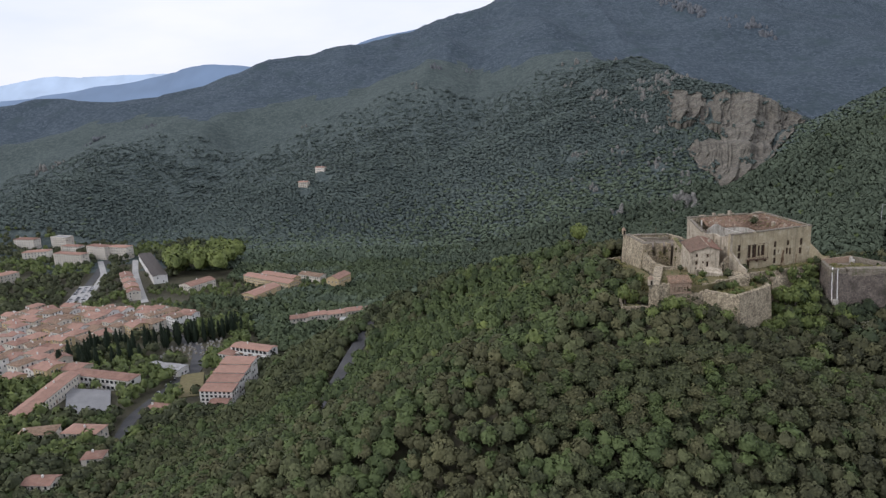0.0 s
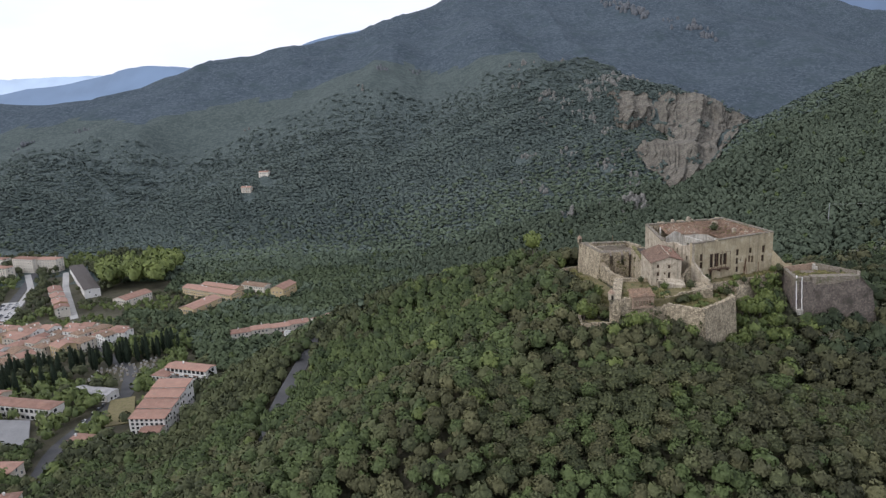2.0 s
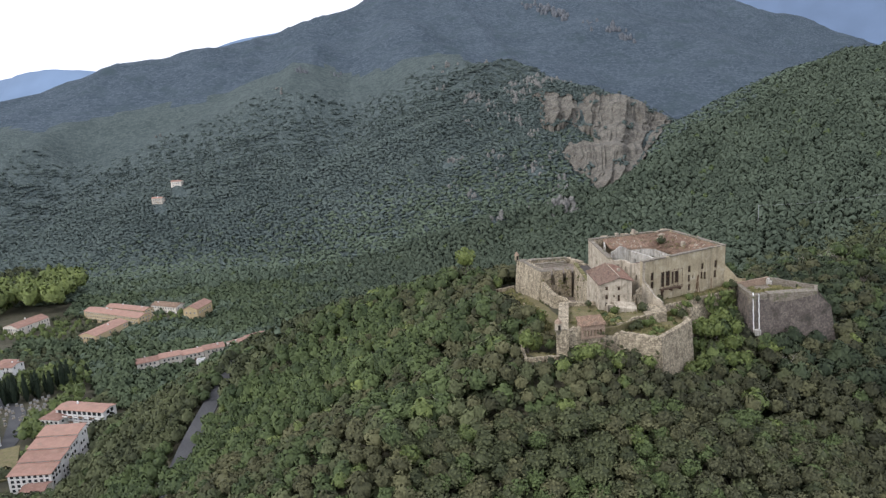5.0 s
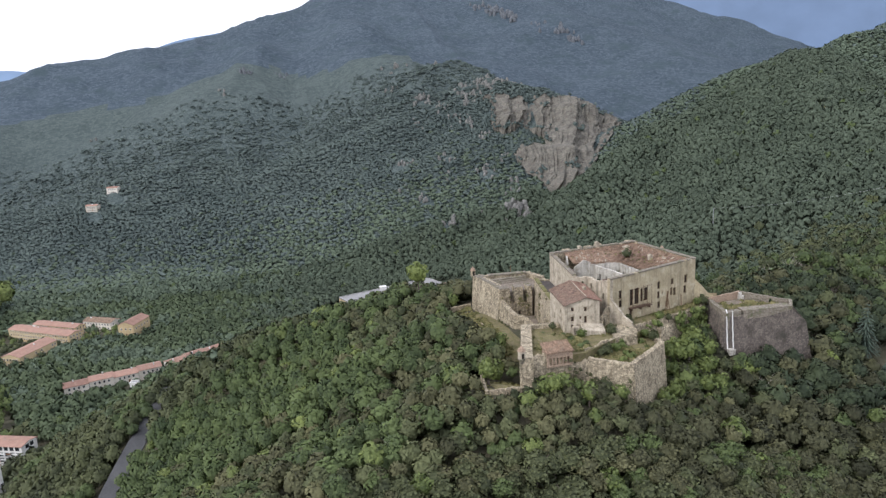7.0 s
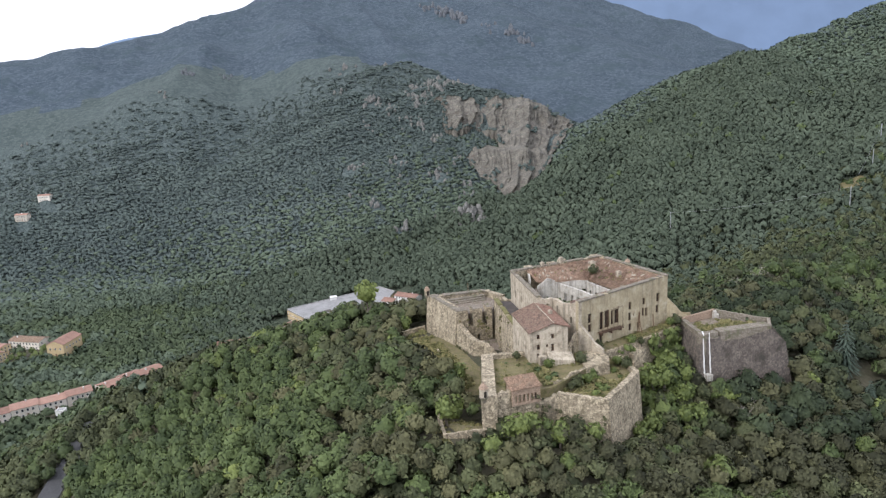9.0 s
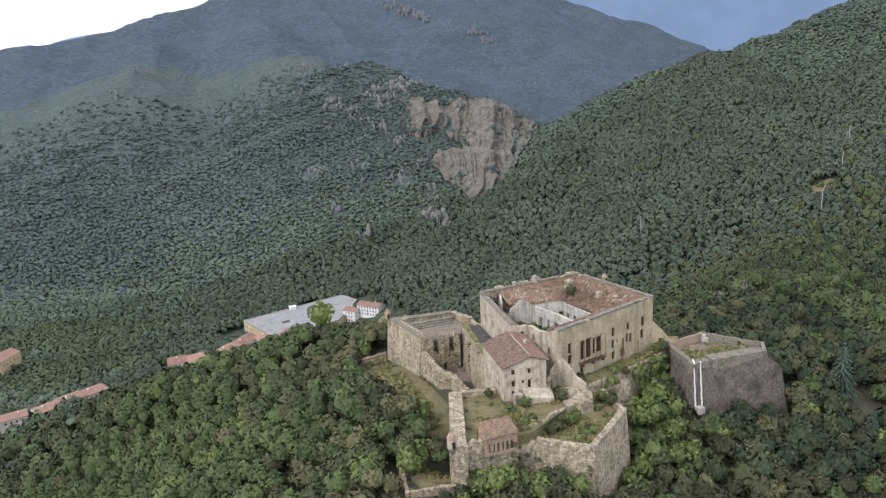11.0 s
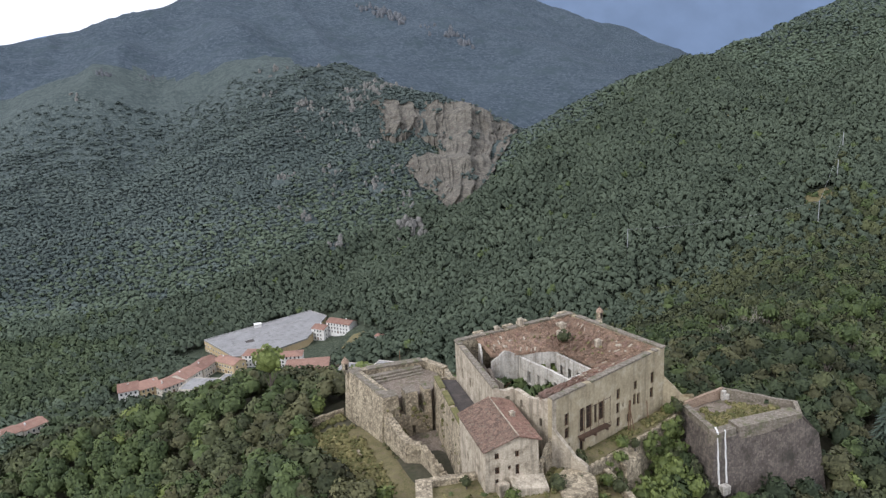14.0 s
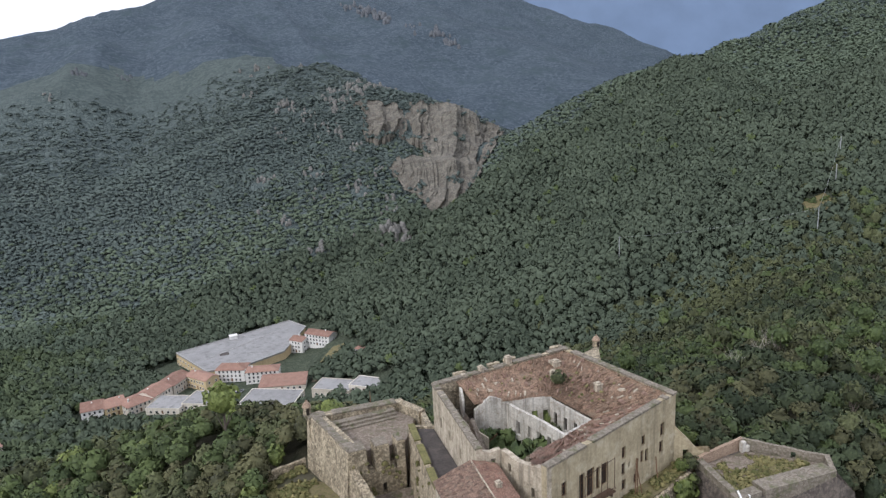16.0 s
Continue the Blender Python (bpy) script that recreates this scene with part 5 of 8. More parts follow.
def town_house(name, label, ax, ay, bx, by, deep, high, roof="gable", wall=None, tiles=None, storeys=2, win=(1.2, 1.6), bay=3.2, rise=0.28, group="", chimneys=1, category="house", along=True, sink=2.5, base=None):
    """A house on its ground: front wall from (ax, ay) to (bx, by), its body behind it. along: whether the ridge runs with the front."""
    w = math.hypot(bx - ax, by - ay)
    turn = math.degrees(math.atan2(by - ay, bx - ax))
    c, s_ = math.cos(radians(turn)), math.sin(radians(turn))
    FOOTPRINTS.append((ax + c * w / 2 - s_ * deep / 2, ay + s_ * w / 2 + c * deep / 2, radians(turn), w / 2, deep / 2))
    z = base if base is not None else (g(ax, ay) + g(bx, by)) / 2
    h = thing(name, (ax, ay, z), turn, label=label, category=category, group=group)
    wall, tiles = wall or RENDER_WALL, tiles or ROOF_TILE
    body = Solid().box(0, w, 0, deep, -sink, high).box(-0.08, w + 0.08, -0.08, deep + 0.08, -sink, 0.5)
    if roof == "gable":
        if along:
            body.prism([(0, 0, high), (0.3, 0, high), (0.3, deep, high), (0, deep, high)], [(0, deep / 2 - 0.01, high + rise * deep / 2), (0.3, deep / 2 - 0.01, high + rise * deep / 2), (0.3, deep / 2 + 0.01, high + rise * deep / 2), (0, deep / 2 + 0.01, high + rise * deep / 2)])
            body.prism([(w - 0.3, 0, high), (w, 0, high), (w, deep, high), (w - 0.3, deep, high)], [(w - 0.3, deep / 2 - 0.01, high + rise * deep / 2), (w, deep / 2 - 0.01, high + rise * deep / 2), (w, deep / 2 + 0.01, high + rise * deep / 2), (w - 0.3, deep / 2 + 0.01, high + rise * deep / 2)])
        else:
            body.prism([(0, 0, high), (w, 0, high), (w, 0.3, high), (0, 0.3, high)], [(w / 2 - 0.01, 0, high + rise * w / 2), (w / 2 + 0.01, 0, high + rise * w / 2), (w / 2 + 0.01, 0.3, high + rise * w / 2), (w / 2 - 0.01, 0.3, high + rise * w / 2)])
    part("wall", body.mesh("wall", wall), parent=h)
    o, th = 0.45, 0.22
    if roof in ("gable", "hip"):
        cut = (min(w, deep) / 2 if roof == "hip" else 0)
        if along:
            zr = high + rise * (deep / 2)
            e = high - rise * o
            slopes = [[(-o, -o, e), (w + o, -o, e), (w + o - cut, deep / 2, zr), (-o + cut, deep / 2, zr)], [(w + o, deep + o, e), (-o, deep + o, e), (-o + cut, deep / 2, zr), (w + o - cut, deep / 2, zr)]]
            if cut:
                slopes += [[(w + o, -o, e), (w + o, deep + o, e), (w + o - cut, deep / 2, zr), (w + o - cut, deep / 2, zr)], [(-o, deep + o, e), (-o, -o, e), (-o + cut, deep / 2, zr), (-o + cut, deep / 2, zr)]]
        else:
            zr = high + rise * (w / 2)
            e = high - rise * o
            slopes = [[(-o, deep + o, e), (-o, -o, e), (w / 2, -o + cut, zr), (w / 2, deep + o - cut, zr)], [(w + o, -o, e), (w + o, deep + o, e), (w / 2, deep + o - cut, zr), (w / 2, -o + cut, zr)]]
            if cut:
                slopes += [[(-o, -o, e), (w + o, -o, e), (w / 2, -o + cut, zr), (w / 2, -o + cut, zr)], [(w + o, deep + o, e), (-o, deep + o, e), (w / 2, deep + o - cut, zr), (w / 2, deep + o - cut, zr)]]
        r = Solid()
        for q in slopes:
            q = list(dict.fromkeys(q))
            r.prism([(x, y, zz + 0.03) for x, y, zz in q], [(x, y, zz + th) for x, y, zz in q])
        part("roof", r.mesh("roof", tiles), parent=h)
    elif roof == "shed":
        r = Solid().prism([(-o, -o, high + 0.02), (w + o, -o, high + 0.02), (w + o, deep + o, high + rise * deep), (-o, deep + o, high + rise * deep)], [(-o, -o, high + 0.25), (w + o, -o, high + 0.25), (w + o, deep + o, high + rise * deep + 0.23), (-o, deep + o, high + rise * deep + 0.23)])
        part("roof", r.mesh("roof", tiles), parent=h)
    else:
        part("roof", Solid().box(0.3, w - 0.3, 0.3, deep - 0.3, high, high + 0.12).mesh("roof", FLAT_ROOF), parent=h)
        r = Solid()
        for x0, x1, y0, y1 in ((-0.1, w + 0.1, -0.1, 0.3), (-0.1, w + 0.1, deep - 0.3, deep + 0.1), (-0.1, 0.3, 0.3, deep - 0.3), (w - 0.3, w + 0.1, 0.3, deep - 0.3)):
            r.box(x0, x1, y0, y1, high, high + 0.5)
        part("parapet", r.mesh("parapet", wall), parent=h)
    rng = random.Random(int(ax * 7 + ay * 13))
    for k in range(chimneys):
        chimney(w * rng.uniform(0.15, 0.85), deep * rng.uniform(0.35, 0.65), high + (rise * min(w, deep) * 0.25 if roof != "flat" else 0.3), 0.8, 1.3 + (0 if roof == "flat" else 0.4), h, RENDER_WHITE)
    storey = high / storeys
    for side, length, m in ((0, w, pose(0, 0, 0)), (1, deep, pose(w, 0, 0, 0, 0, 90)), (2, deep, pose(0, deep, 0, 0, 0, -90))):
        n = int((length - 1.0) / bay)
        for i in range(n):
            for j in range(storeys):
                if side and rng.random() < 0.25:
                    continue
                px_, pz_ = length / 2 + (i - (n - 1) / 2) * bay, j * storey + 0.95
                if j == 0 and side == 0 and i == n // 2 and storeys < 4:
                    ob = part("door", DOOR_MESH, parent=h)
                    ob.matrix_basis = m @ pose(px_, 0, 0.5)
                else:
                    ob = part("window", WINDOW_MESHES[win], parent=h)
                    ob.matrix_basis = m @ pose(px_, 0, max(pz_, 0.75))
    return h


# the school, the flats and the villas at the foot of the hill
town_house("school", "long white two-storey school with a red tile roof", -262, 441, -212, 424, 11, 8.2, storeys=2, win=(2.4, 2.1), bay=3.6, wall=RENDER_WHITE, roof="hip", chimneys=0)
town_house("school", "old school wing with a red tile roof and pale walls", -249, 372, -250, 437, 12, 8, storeys=2, win=(1.2, 1.6), bay=3.4, chimneys=2)
town_house("school", "short school wing joining the yard", -270, 450, -256, 446, 14, 8.8, storeys=2, chimneys=1)
town_house("garage", "low white garage with a grey roof", -217, 462, -190, 451, 10, 5, storeys=1, win=(1.6, 1.5), wall=RENDER_WHITE, tiles=FLAT_ROOF, rise=0.2, chimneys=0, category="garage")
for k in range(4):
    town_house("block_of_flats", "stepped white flats with red tile roofs", -155 + 1.5 * k, 394 + 9.5 * k, -134.5 + 1.5 * k, 391 + 9.5 * k, 9.4, 9.5 + 2.0 * k, storeys=4, win=(1.6, 1.5), bay=2.8, wall=RENDER_WHITE, roof="shed", rise=0.14, chimneys=0, group="stepped flats", category="flats", base=g(-150, 394))
town_house("block_of_flats", "white four-storey flats with balconies and a red roof", -160, 474, -130, 461, 11, 13, storeys=4, win=(2.4, 2.1), bay=3.4, wall=RENDER_WHITE, rise=0.2, chimneys=1, category="flats")
town_house("block_of_flats", "lower white flats with a red hipped roof", -168, 470, -156, 465, 12, 10, storeys=3, win=(1.6, 1.5), bay=3, wall=RENDER_WHITE, rise=0.2, chimneys=0, category="flats", roof="hip")
town_house("cottage", "small cottage with an orange tile roof", -183, 381, -172, 378, 8, 4.6, storeys=1, roof="hip", chimneys=1)
town_house("villa", "cream villa with a red tile roof among trees", -213, 345, -193, 342, 11, 6, storeys=2, roof="hip")
town_house("villa", "stone villa with a weathered roof among trees", -236, 342, -217, 345, 11, 6, storeys=2, roof="hip", tiles=OLD_TILE)
town_house("cottage", "red-roofed cottage deep among trees", -184, 310, -174, 311, 8, 6.5, storeys=2, roof="hip")
town_house("cottage", "red-roofed cottage at the wood's edge", -201, 289, -187, 288, 9, 6, storeys=2)
town_house("cottage", "annexe with a red roof below the flats", -146, 383, -135, 382, 8, 5, storeys=1, chimneys=0)
# the far quarter by the river
for lb, ax, ay, bx, by, dp, hi, st in (("tall cream block of flats by the river", -586, 1008, -558, 996, 14, 21, 7), ("long cream block of flats by the river", -534, 918, -488, 901, 13, 17, 6), ("pale apartment house by the river", -506, 952, -474, 938, 14, 18, 5), ("pale apartment house with a red roof", -472, 944, -443, 934, 14, 17, 5),
                                       ("cream apartment house by the river", -590, 940, -556, 946, 14, 14, 4), ("pale apartment house far down the valley", -648, 1019, -614, 1010, 14, 16, 5), ("tan apartment house with a red roof", -545, 800, -528, 830, 16, 15, 4), ("pale town house by the bridge", -560, 985, -530, 975, 12, 12, 4)):
    town_house("block_of_flats", lb, ax, ay, bx, by, dp, hi, "flat" if hi > 20 else "hip", storeys=st, win=(1.6, 1.5), bay=4.2, chimneys=1, category="flats", group="riverside flats")
for k in range(9):
    u0, u1 = k / 9, (k + 0.96) / 9
    town_house("town_house", "terraced house with an orange tile roof", -404 + 62 * u0, 826 - 116 * u0, -404 + 62 * u1, 826 - 116 * u1, 13, 9 + (k * 37 % 5) * 0.8, storeys=3, bay=3.6, wall=(RENDER_WALL, RENDER_OCHRE)[k % 2], group="terraced row")
town_house("long_hall", "long building with a dark grey roof along the street", -424, 928, -352, 800, 16, 9, "gable", storeys=2, tiles=BITUMEN, win=(1.6, 1.5), bay=6, rise=0.12, chimneys=0, wall=RENDER_WHITE, category="hall")
# the villas of the park
town_house("villa", "pink park villa with a red tile roof", -303, 752, -286, 742, 34, 7.5, storeys=2, along=False, wall=RENDER_WALL, bay=3)
town_house("villa", "yellow park villa with an orange tile roof", -214, 684, -198, 676, 40, 8, storeys=2, along=False, wall=RENDER_OCHRE, bay=3)
town_house("hotel", "long yellow spa hotel with a red tile roof", -238, 777, -176, 732, 14, 9.5, storeys=3, bay=3.2, wall=RENDER_OCHRE, chimneys=4, category="hotel")
town_house("hotel", "back wing of the spa hotel with a red roof", -222, 792, -178, 762, 12, 9, storeys=3, bay=3.4, wall=RENDER_OCHRE, chimneys=2, category="hotel")
town_house("hotel", "old grey-roofed outbuildings of the hotel", -178, 790, -150, 772, 14, 7, storeys=2, bay=3.4, tiles=OLD_TILE, chimneys=1, category="hotel")
town_house("chapel", "yellow chapel with a red tile roof", -136, 737, -122, 731, 26, 11, storeys=2, along=False, wall=RENDER_OCHRE, bay=4.5, rise=0.4, chimneys=0, category="chapel")
town_house("ruined_tower", "square ruined stone tower at the bend", -40, 476, -33, 474, 6, 10, "flat", storeys=3, wall=STONE, win=(1.0, 1.3), bay=3.4, chimneys=0, category="tower")
town_house("pump_house", "small white pump house in the trees", -94, 556, -89, 555, 4.5, 9.5, "flat", storeys=1, wall=RENDER_WHITE, chimneys=0, category="hut")
for lb, ax, ay, bx, by in (("lone house with a red roof on the slope", -228, 1216, -212, 1211), ("cream house on the mountain slope", -252, 1180, -236, 1175)):
    town_house("hillside_house", lb, ax, ay, bx, by, 10, 8.5, storeys=2, wall=RENDER_WALL, sink=6)
# the old quarter
rng_t = random.Random(11)
OLD_RING = [(-430, 660), (-330, 645), (-238, 612), (-238, 578), (-288, 560), (-308, 520), (-296, 480), (-280, 452), (-330, 430), (-400, 440), (-430, 520)]
for i in range(-9, 10):
    for j in range(-9, 10):
        u, v = i * 14.5 + rng_t.uniform(-1, 1), j * 17.5 + rng_t.uniform(-1.5, 1.5) + (i % 2) * 4
        x, y = -335 + u * math.cos(radians(-27)) - v * math.sin(radians(-27)), 550 + u * math.sin(radians(-27)) + v * math.cos(radians(-27))
        if not inside(np.array([x]), np.array([y]), OLD_RING)[0] or x < -0.72 * y or rng_t.random() < 0.08:
            continue
        wd, dp, hi = rng_t.uniform(11, 15), rng_t.uniform(10, 15), rng_t.uniform(7, 12)
        tr = -27 + rng_t.choice((0, 0, 0, 8, -12))
        town_house("town_house", rng_t.choice(("old town house with a faded red tile roof", "narrow old house with pale render", "cream old house with a tile roof")), x, y, x + wd * math.cos(radians(tr)), y + wd * math.sin(radians(tr)), dp, hi, storeys=max(2, round(hi / 3.2)), bay=3.6, roof=rng_t.choice(("gable", "gable", "hip")), along=rng_t.random() < 0.6, group="old quarter", chimneys=rng_t.randint(0, 2), rise=rng_t.uniform(0.22, 0.34), tiles=rng_t.choice((ROOF_TILE, ROOF_TILE, OLD_TILE)), wall=rng_t.choice((RENDER_WALL, RENDER_WALL, RENDER_WHITE, RENDER_OCHRE)))
# the rows under the hill's north flank
for k in range(4):
    town_house("town_house", "pale terraced house with a pinkish tile roof", -141 + 15.5 * k, 579 + 4.3 * k, -126 + 15.5 * k, 583.2 + 4.3 * k, 12, 6.5 + (k % 2) * 0.8, storeys=2, bay=3, group="lower row", wall=RENDER_WALL, rise=0.22, base=g(-112, 588))
for k in range(3):
    town_house("town_house", "terraced house with a red tile roof", -72 + 12.5 * k, 592 + 8 * k, -60 + 12.5 * k, 599.6 + 8 * k, 13, 7.5 + (k % 2) * 0.8, storeys=2, bay=3, group="upper row", wall=RENDER_WALL, rise=0.24, base=g(-56, 606))

# the works in the valley behind the fort
works = thing("factory", label="large factory with a broad grey flat roof", category="factory")
FR_ = [(65, 749), (83, 696), (112, 694), (143, 708), (172, 758), (162, 782)]
part("wall", Solid().prism([(x, y, -14) for x, y in FR_], [(x, y, 3.4) for x, y in FR_]).mesh("wall", RENDER_OCHRE), parent=works, label="yellowish factory walls")
part("roof", Solid().prism([(x, y, 3.404) for x, y in FR_], [(x, y, 3.9) for x, y in FR_]).mesh("roof", FLAT_ROOF), parent=works, label="patched grey roofing")
for a, b in zip(FR_, FR_[1:] + FR_[:1]):
    part("parapet", wall_mesh("parapet", a, b, 3.0, [4.6, 4.6], 0.5, PAVING, step=20), parent=works)
part("roof_hut", Solid().box(108, 114, 758, 763, 3.9, 6.6).box(107.6, 114.4, 757.6, 763.4, 6.6, 6.9).mesh("roof_hut", RENDER_WHITE), parent=works, label="white plant room on the roof")
part("roof_patch", Solid().box(96, 103, 724, 730, 3.95, 4.05).mesh("roof_patch", BITUMEN), parent=works)
part("roof_seam", Solid().prism([(84, 722, 3.9), (150, 762, 3.9), (150.4, 761.4, 3.9), (84.4, 721.4, 3.9)], [(84, 722, 4.15), (150, 762, 4.15), (150.4, 761.4, 4.15), (84.4, 721.4, 4.15)]).mesh("roof_seam", PAVING), parent=works)
for k in range(11):
    for j in range(2):
        ob = part("window", WINDOW_MESHES[(1.6, 1.5)], parent=works)
        ob.matrix_basis = pose(65 + 18 * (k + 0.5) / 11, 749 - 53 * (k + 0.5) / 11, -5 + 4.2 * j, 0, 0, math.degrees(math.atan2(-53, 18)))
FOOTPRINTS.append((115, 740, radians(35), 62, 42))
for nm, lb, ax, ay, bx, by, dp, hi, rf, wl in (("works_house", "white house with a red tile roof beside the factory", 150, 722, 158, 712, 12, 10, "gable", RENDER_WHITE), ("works_house", "white gabled house with a red roof", 162, 718, 177, 700, 12, 9, "gable", RENDER_WHITE),
                                               ("town_house", "cream terraced house with a red roof", 2, 656, 15, 656, 17, 7, "gable", RENDER_WHITE), ("town_house", "tan terraced house with a red roof", 16, 655, 29, 658, 17, 6.5, "gable", RENDER_OCHRE), ("town_house", "cream house with a brown tile roof", 30, 650, 45, 658, 17, 6, "hip", RENDER_WALL),
                                               ("town_house", "terraced house with balconies and a red roof", 46, 658, 58, 672, 16, 7.5, "gable", RENDER_WALL), ("town_house", "long terraced house with a red roof", 59, 673, 72, 690, 15, 8, "gable", RENDER_WALL), ("workshop", "ochre workshop with a red tile roof", 68, 687, 80, 669, 12, 8, "gable", RENDER_OCHRE),
                                               ("works_house", "white house with a chimney and red roof", 88, 684, 107, 674, 14, 9, "hip", RENDER_WHITE), ("works_house", "white house with tall windows and red roof", 107, 666, 129, 659, 12, 8.5, "hip", RENDER_WHITE)):
    town_house(nm, lb, ax, ay, bx, by, dp, hi, rf, storeys=max(2, round(hi / 3.2)), bay=3, wall=wl, rise=0.36)
for nm, lb, ax, ay, bx, by, dp, hi, tl in (("shed", "low works shed with a grey flat roof", 40, 646, 60, 634, 20, 4, None), ("shed", "white works shed with a grey flat roof", 62, 640, 84, 626, 20, 4.2, None), ("shed", "broad works shed with a grey roof", 95, 617, 126, 598, 24, 3.6, None), ("shed", "grey shed with a dark felt roof", 142, 612, 163, 596, 18, 5, None), ("shed", "dark-roofed annexe beside the shed", 164, 600, 180, 584, 16, 4, None), ("shed", "low hall with a dull red roof", 112, 642, 142, 632, 20, 3.6, "red")):
    town_house(nm, lb, ax, ay, bx, by, dp, hi, "flat" if tl is None else "shed", storeys=1, win=(1.6, 1.5), bay=4, wall=RENDER_WALL, rise=0.05, chimneys=0, category="shed", group="works sheds")
town_house("hut", "small white hut on the slope", 186, 657, 191, 648, 6, 4, storeys=1, wall=RENDER_WHITE, chimneys=0, category="hut")
# balconies of the white flats
for j in range(1, 4):
    for i in range(8):
        b_ob = thing("balcony", (-158.2 + 3.45 * i, 471.8 - 1.49 * i, g(-145, 467) + 3.25 * j), math.degrees(math.atan2(-13, 30)), label="white concrete balcony on the flats", category="balcony", group="flat balconies")
        part("slab", Solid().box(0, 3.0, -1.3, 0.1, 0, 0.15).mesh("slab", PAVING), parent=b_ob)
        part("parapet", Solid().box(0, 3.0, -1.3, -1.2, 0.15, 1.05).mesh("parapet", RENDER_WHITE if i % 2 else SHUTTER), parent=b_ob)


# ---------------------------------------------------------------- parked cars
def car():
    c = thing("car", label="small parked car on the asphalt", category="car", group="parked cars")
    s = Solid().prism([(-2.05, -0.85, 0.28), (2.05, -0.85, 0.28), (2.05, 0.85, 0.28), (-2.05, 0.85, 0.28)], [(-2.0, -0.82, 0.85), (1.95, -0.82, 0.78), (1.95, 0.82, 0.78), (-2.0, 0.82, 0.85)])
    part("body", s.mesh("body", CAR_PAINT, 0.08), parent=c)
    part("cabin", Solid().prism([(-1.8, -0.78, 0.84), (0.9, -0.78, 0.84), (0.9, 0.78, 0.84), (-1.8, 0.78, 0.84)], [(-1.4, -0.62, 1.42), (0.2, -0.62, 1.42), (0.2, 0.62, 1.42), (-1.4, 0.62, 1.42)]).mesh("cabin", PANE, 0.05), parent=c)
    part("roof", Solid().box(-1.4, 0.2, -0.62, 0.62, 1.424, 1.47).mesh("roof", CAR_PAINT), parent=c)
    tyre = Solid().prism([(0.31 * math.cos(a), -0.1, 0.31 * math.sin(a)) for a in np.linspace(0, 2 * math.pi, 10, endpoint=False)], [(0.31 * math.cos(a), 0.1, 0.31 * math.sin(a)) for a in np.linspace(0, 2 * math.pi, 10, endpoint=False)]).mesh("wheel", RUBBER)
    for x in (-1.3, 1.3):
        for y in (-0.78, 0.78):
            ob = part("wheel", tyre, parent=c)
            ob.location = (x, y, 0.31)
    return c


first_car = car()
car_spots = [(-398 - 0.29 * v + u * 6.5, 690 + v + u * 1.6, 15) for u in range(3) for v in range(0, 74, 5)] + [(-191 + k * 0.3, 418 + 6.5 * k, 92) for k in range(5)] + [(150 + 3 * k, 616 - 2.4 * k, 50) for k in range(4)] + [(86 + 3.2 * k, 662 - 2 * k, 60) for k in range(6)]
rng_c = random.Random(4)
car_spots = [c for c in car_spots if rng_c.random() < 0.72]
CAR_Z = max(g(x, y) for x, y in [(-424, 770), (-402, 772), (-376, 680), (-398, 676)]) + 0.35
for k, (x, y, a) in enumerate(car_spots):
    z = CAR_Z if x < -300 else g(x, y) + 0.45
    m_ = pose(x, y, z, 0, 0, a + rng_c.uniform(-3, 3))
    if k:
        copy_thing(first_car, m_)
    else:
        first_car.matrix_basis = m_
# the graves
grave = thing("grave", label="pale stone tomb in the cemetery", category="tomb", group="cemetery tombs")
part("slab", Solid().box(-0.9, 0.9, -1.3, 1.3, 0, 0.6).mesh("slab", COPING, 0.05), parent=grave)
part("headstone", Solid().box(-0.8, 0.8, 1.0, 1.3, 0.6, 1.9).mesh("headstone", PAVING, 0.05), parent=grave)
spots = [(-222 + 4.2 * i + rng_c.uniform(-1, 1), 480 + 6 * j + 2.2 * i + rng_c.uniform(-1, 1)) for i in range(11) for j in range(8) if rng_c.random() < 0.75]
for k, (x, y) in enumerate(spots):
    m_ = pose(x, y, g(x, y) + 0.1, 0, 0, 28 + rng_c.uniform(-4, 4))
    if k:
        copy_thing(grave, m_)
    else:
        grave.matrix_basis = m_

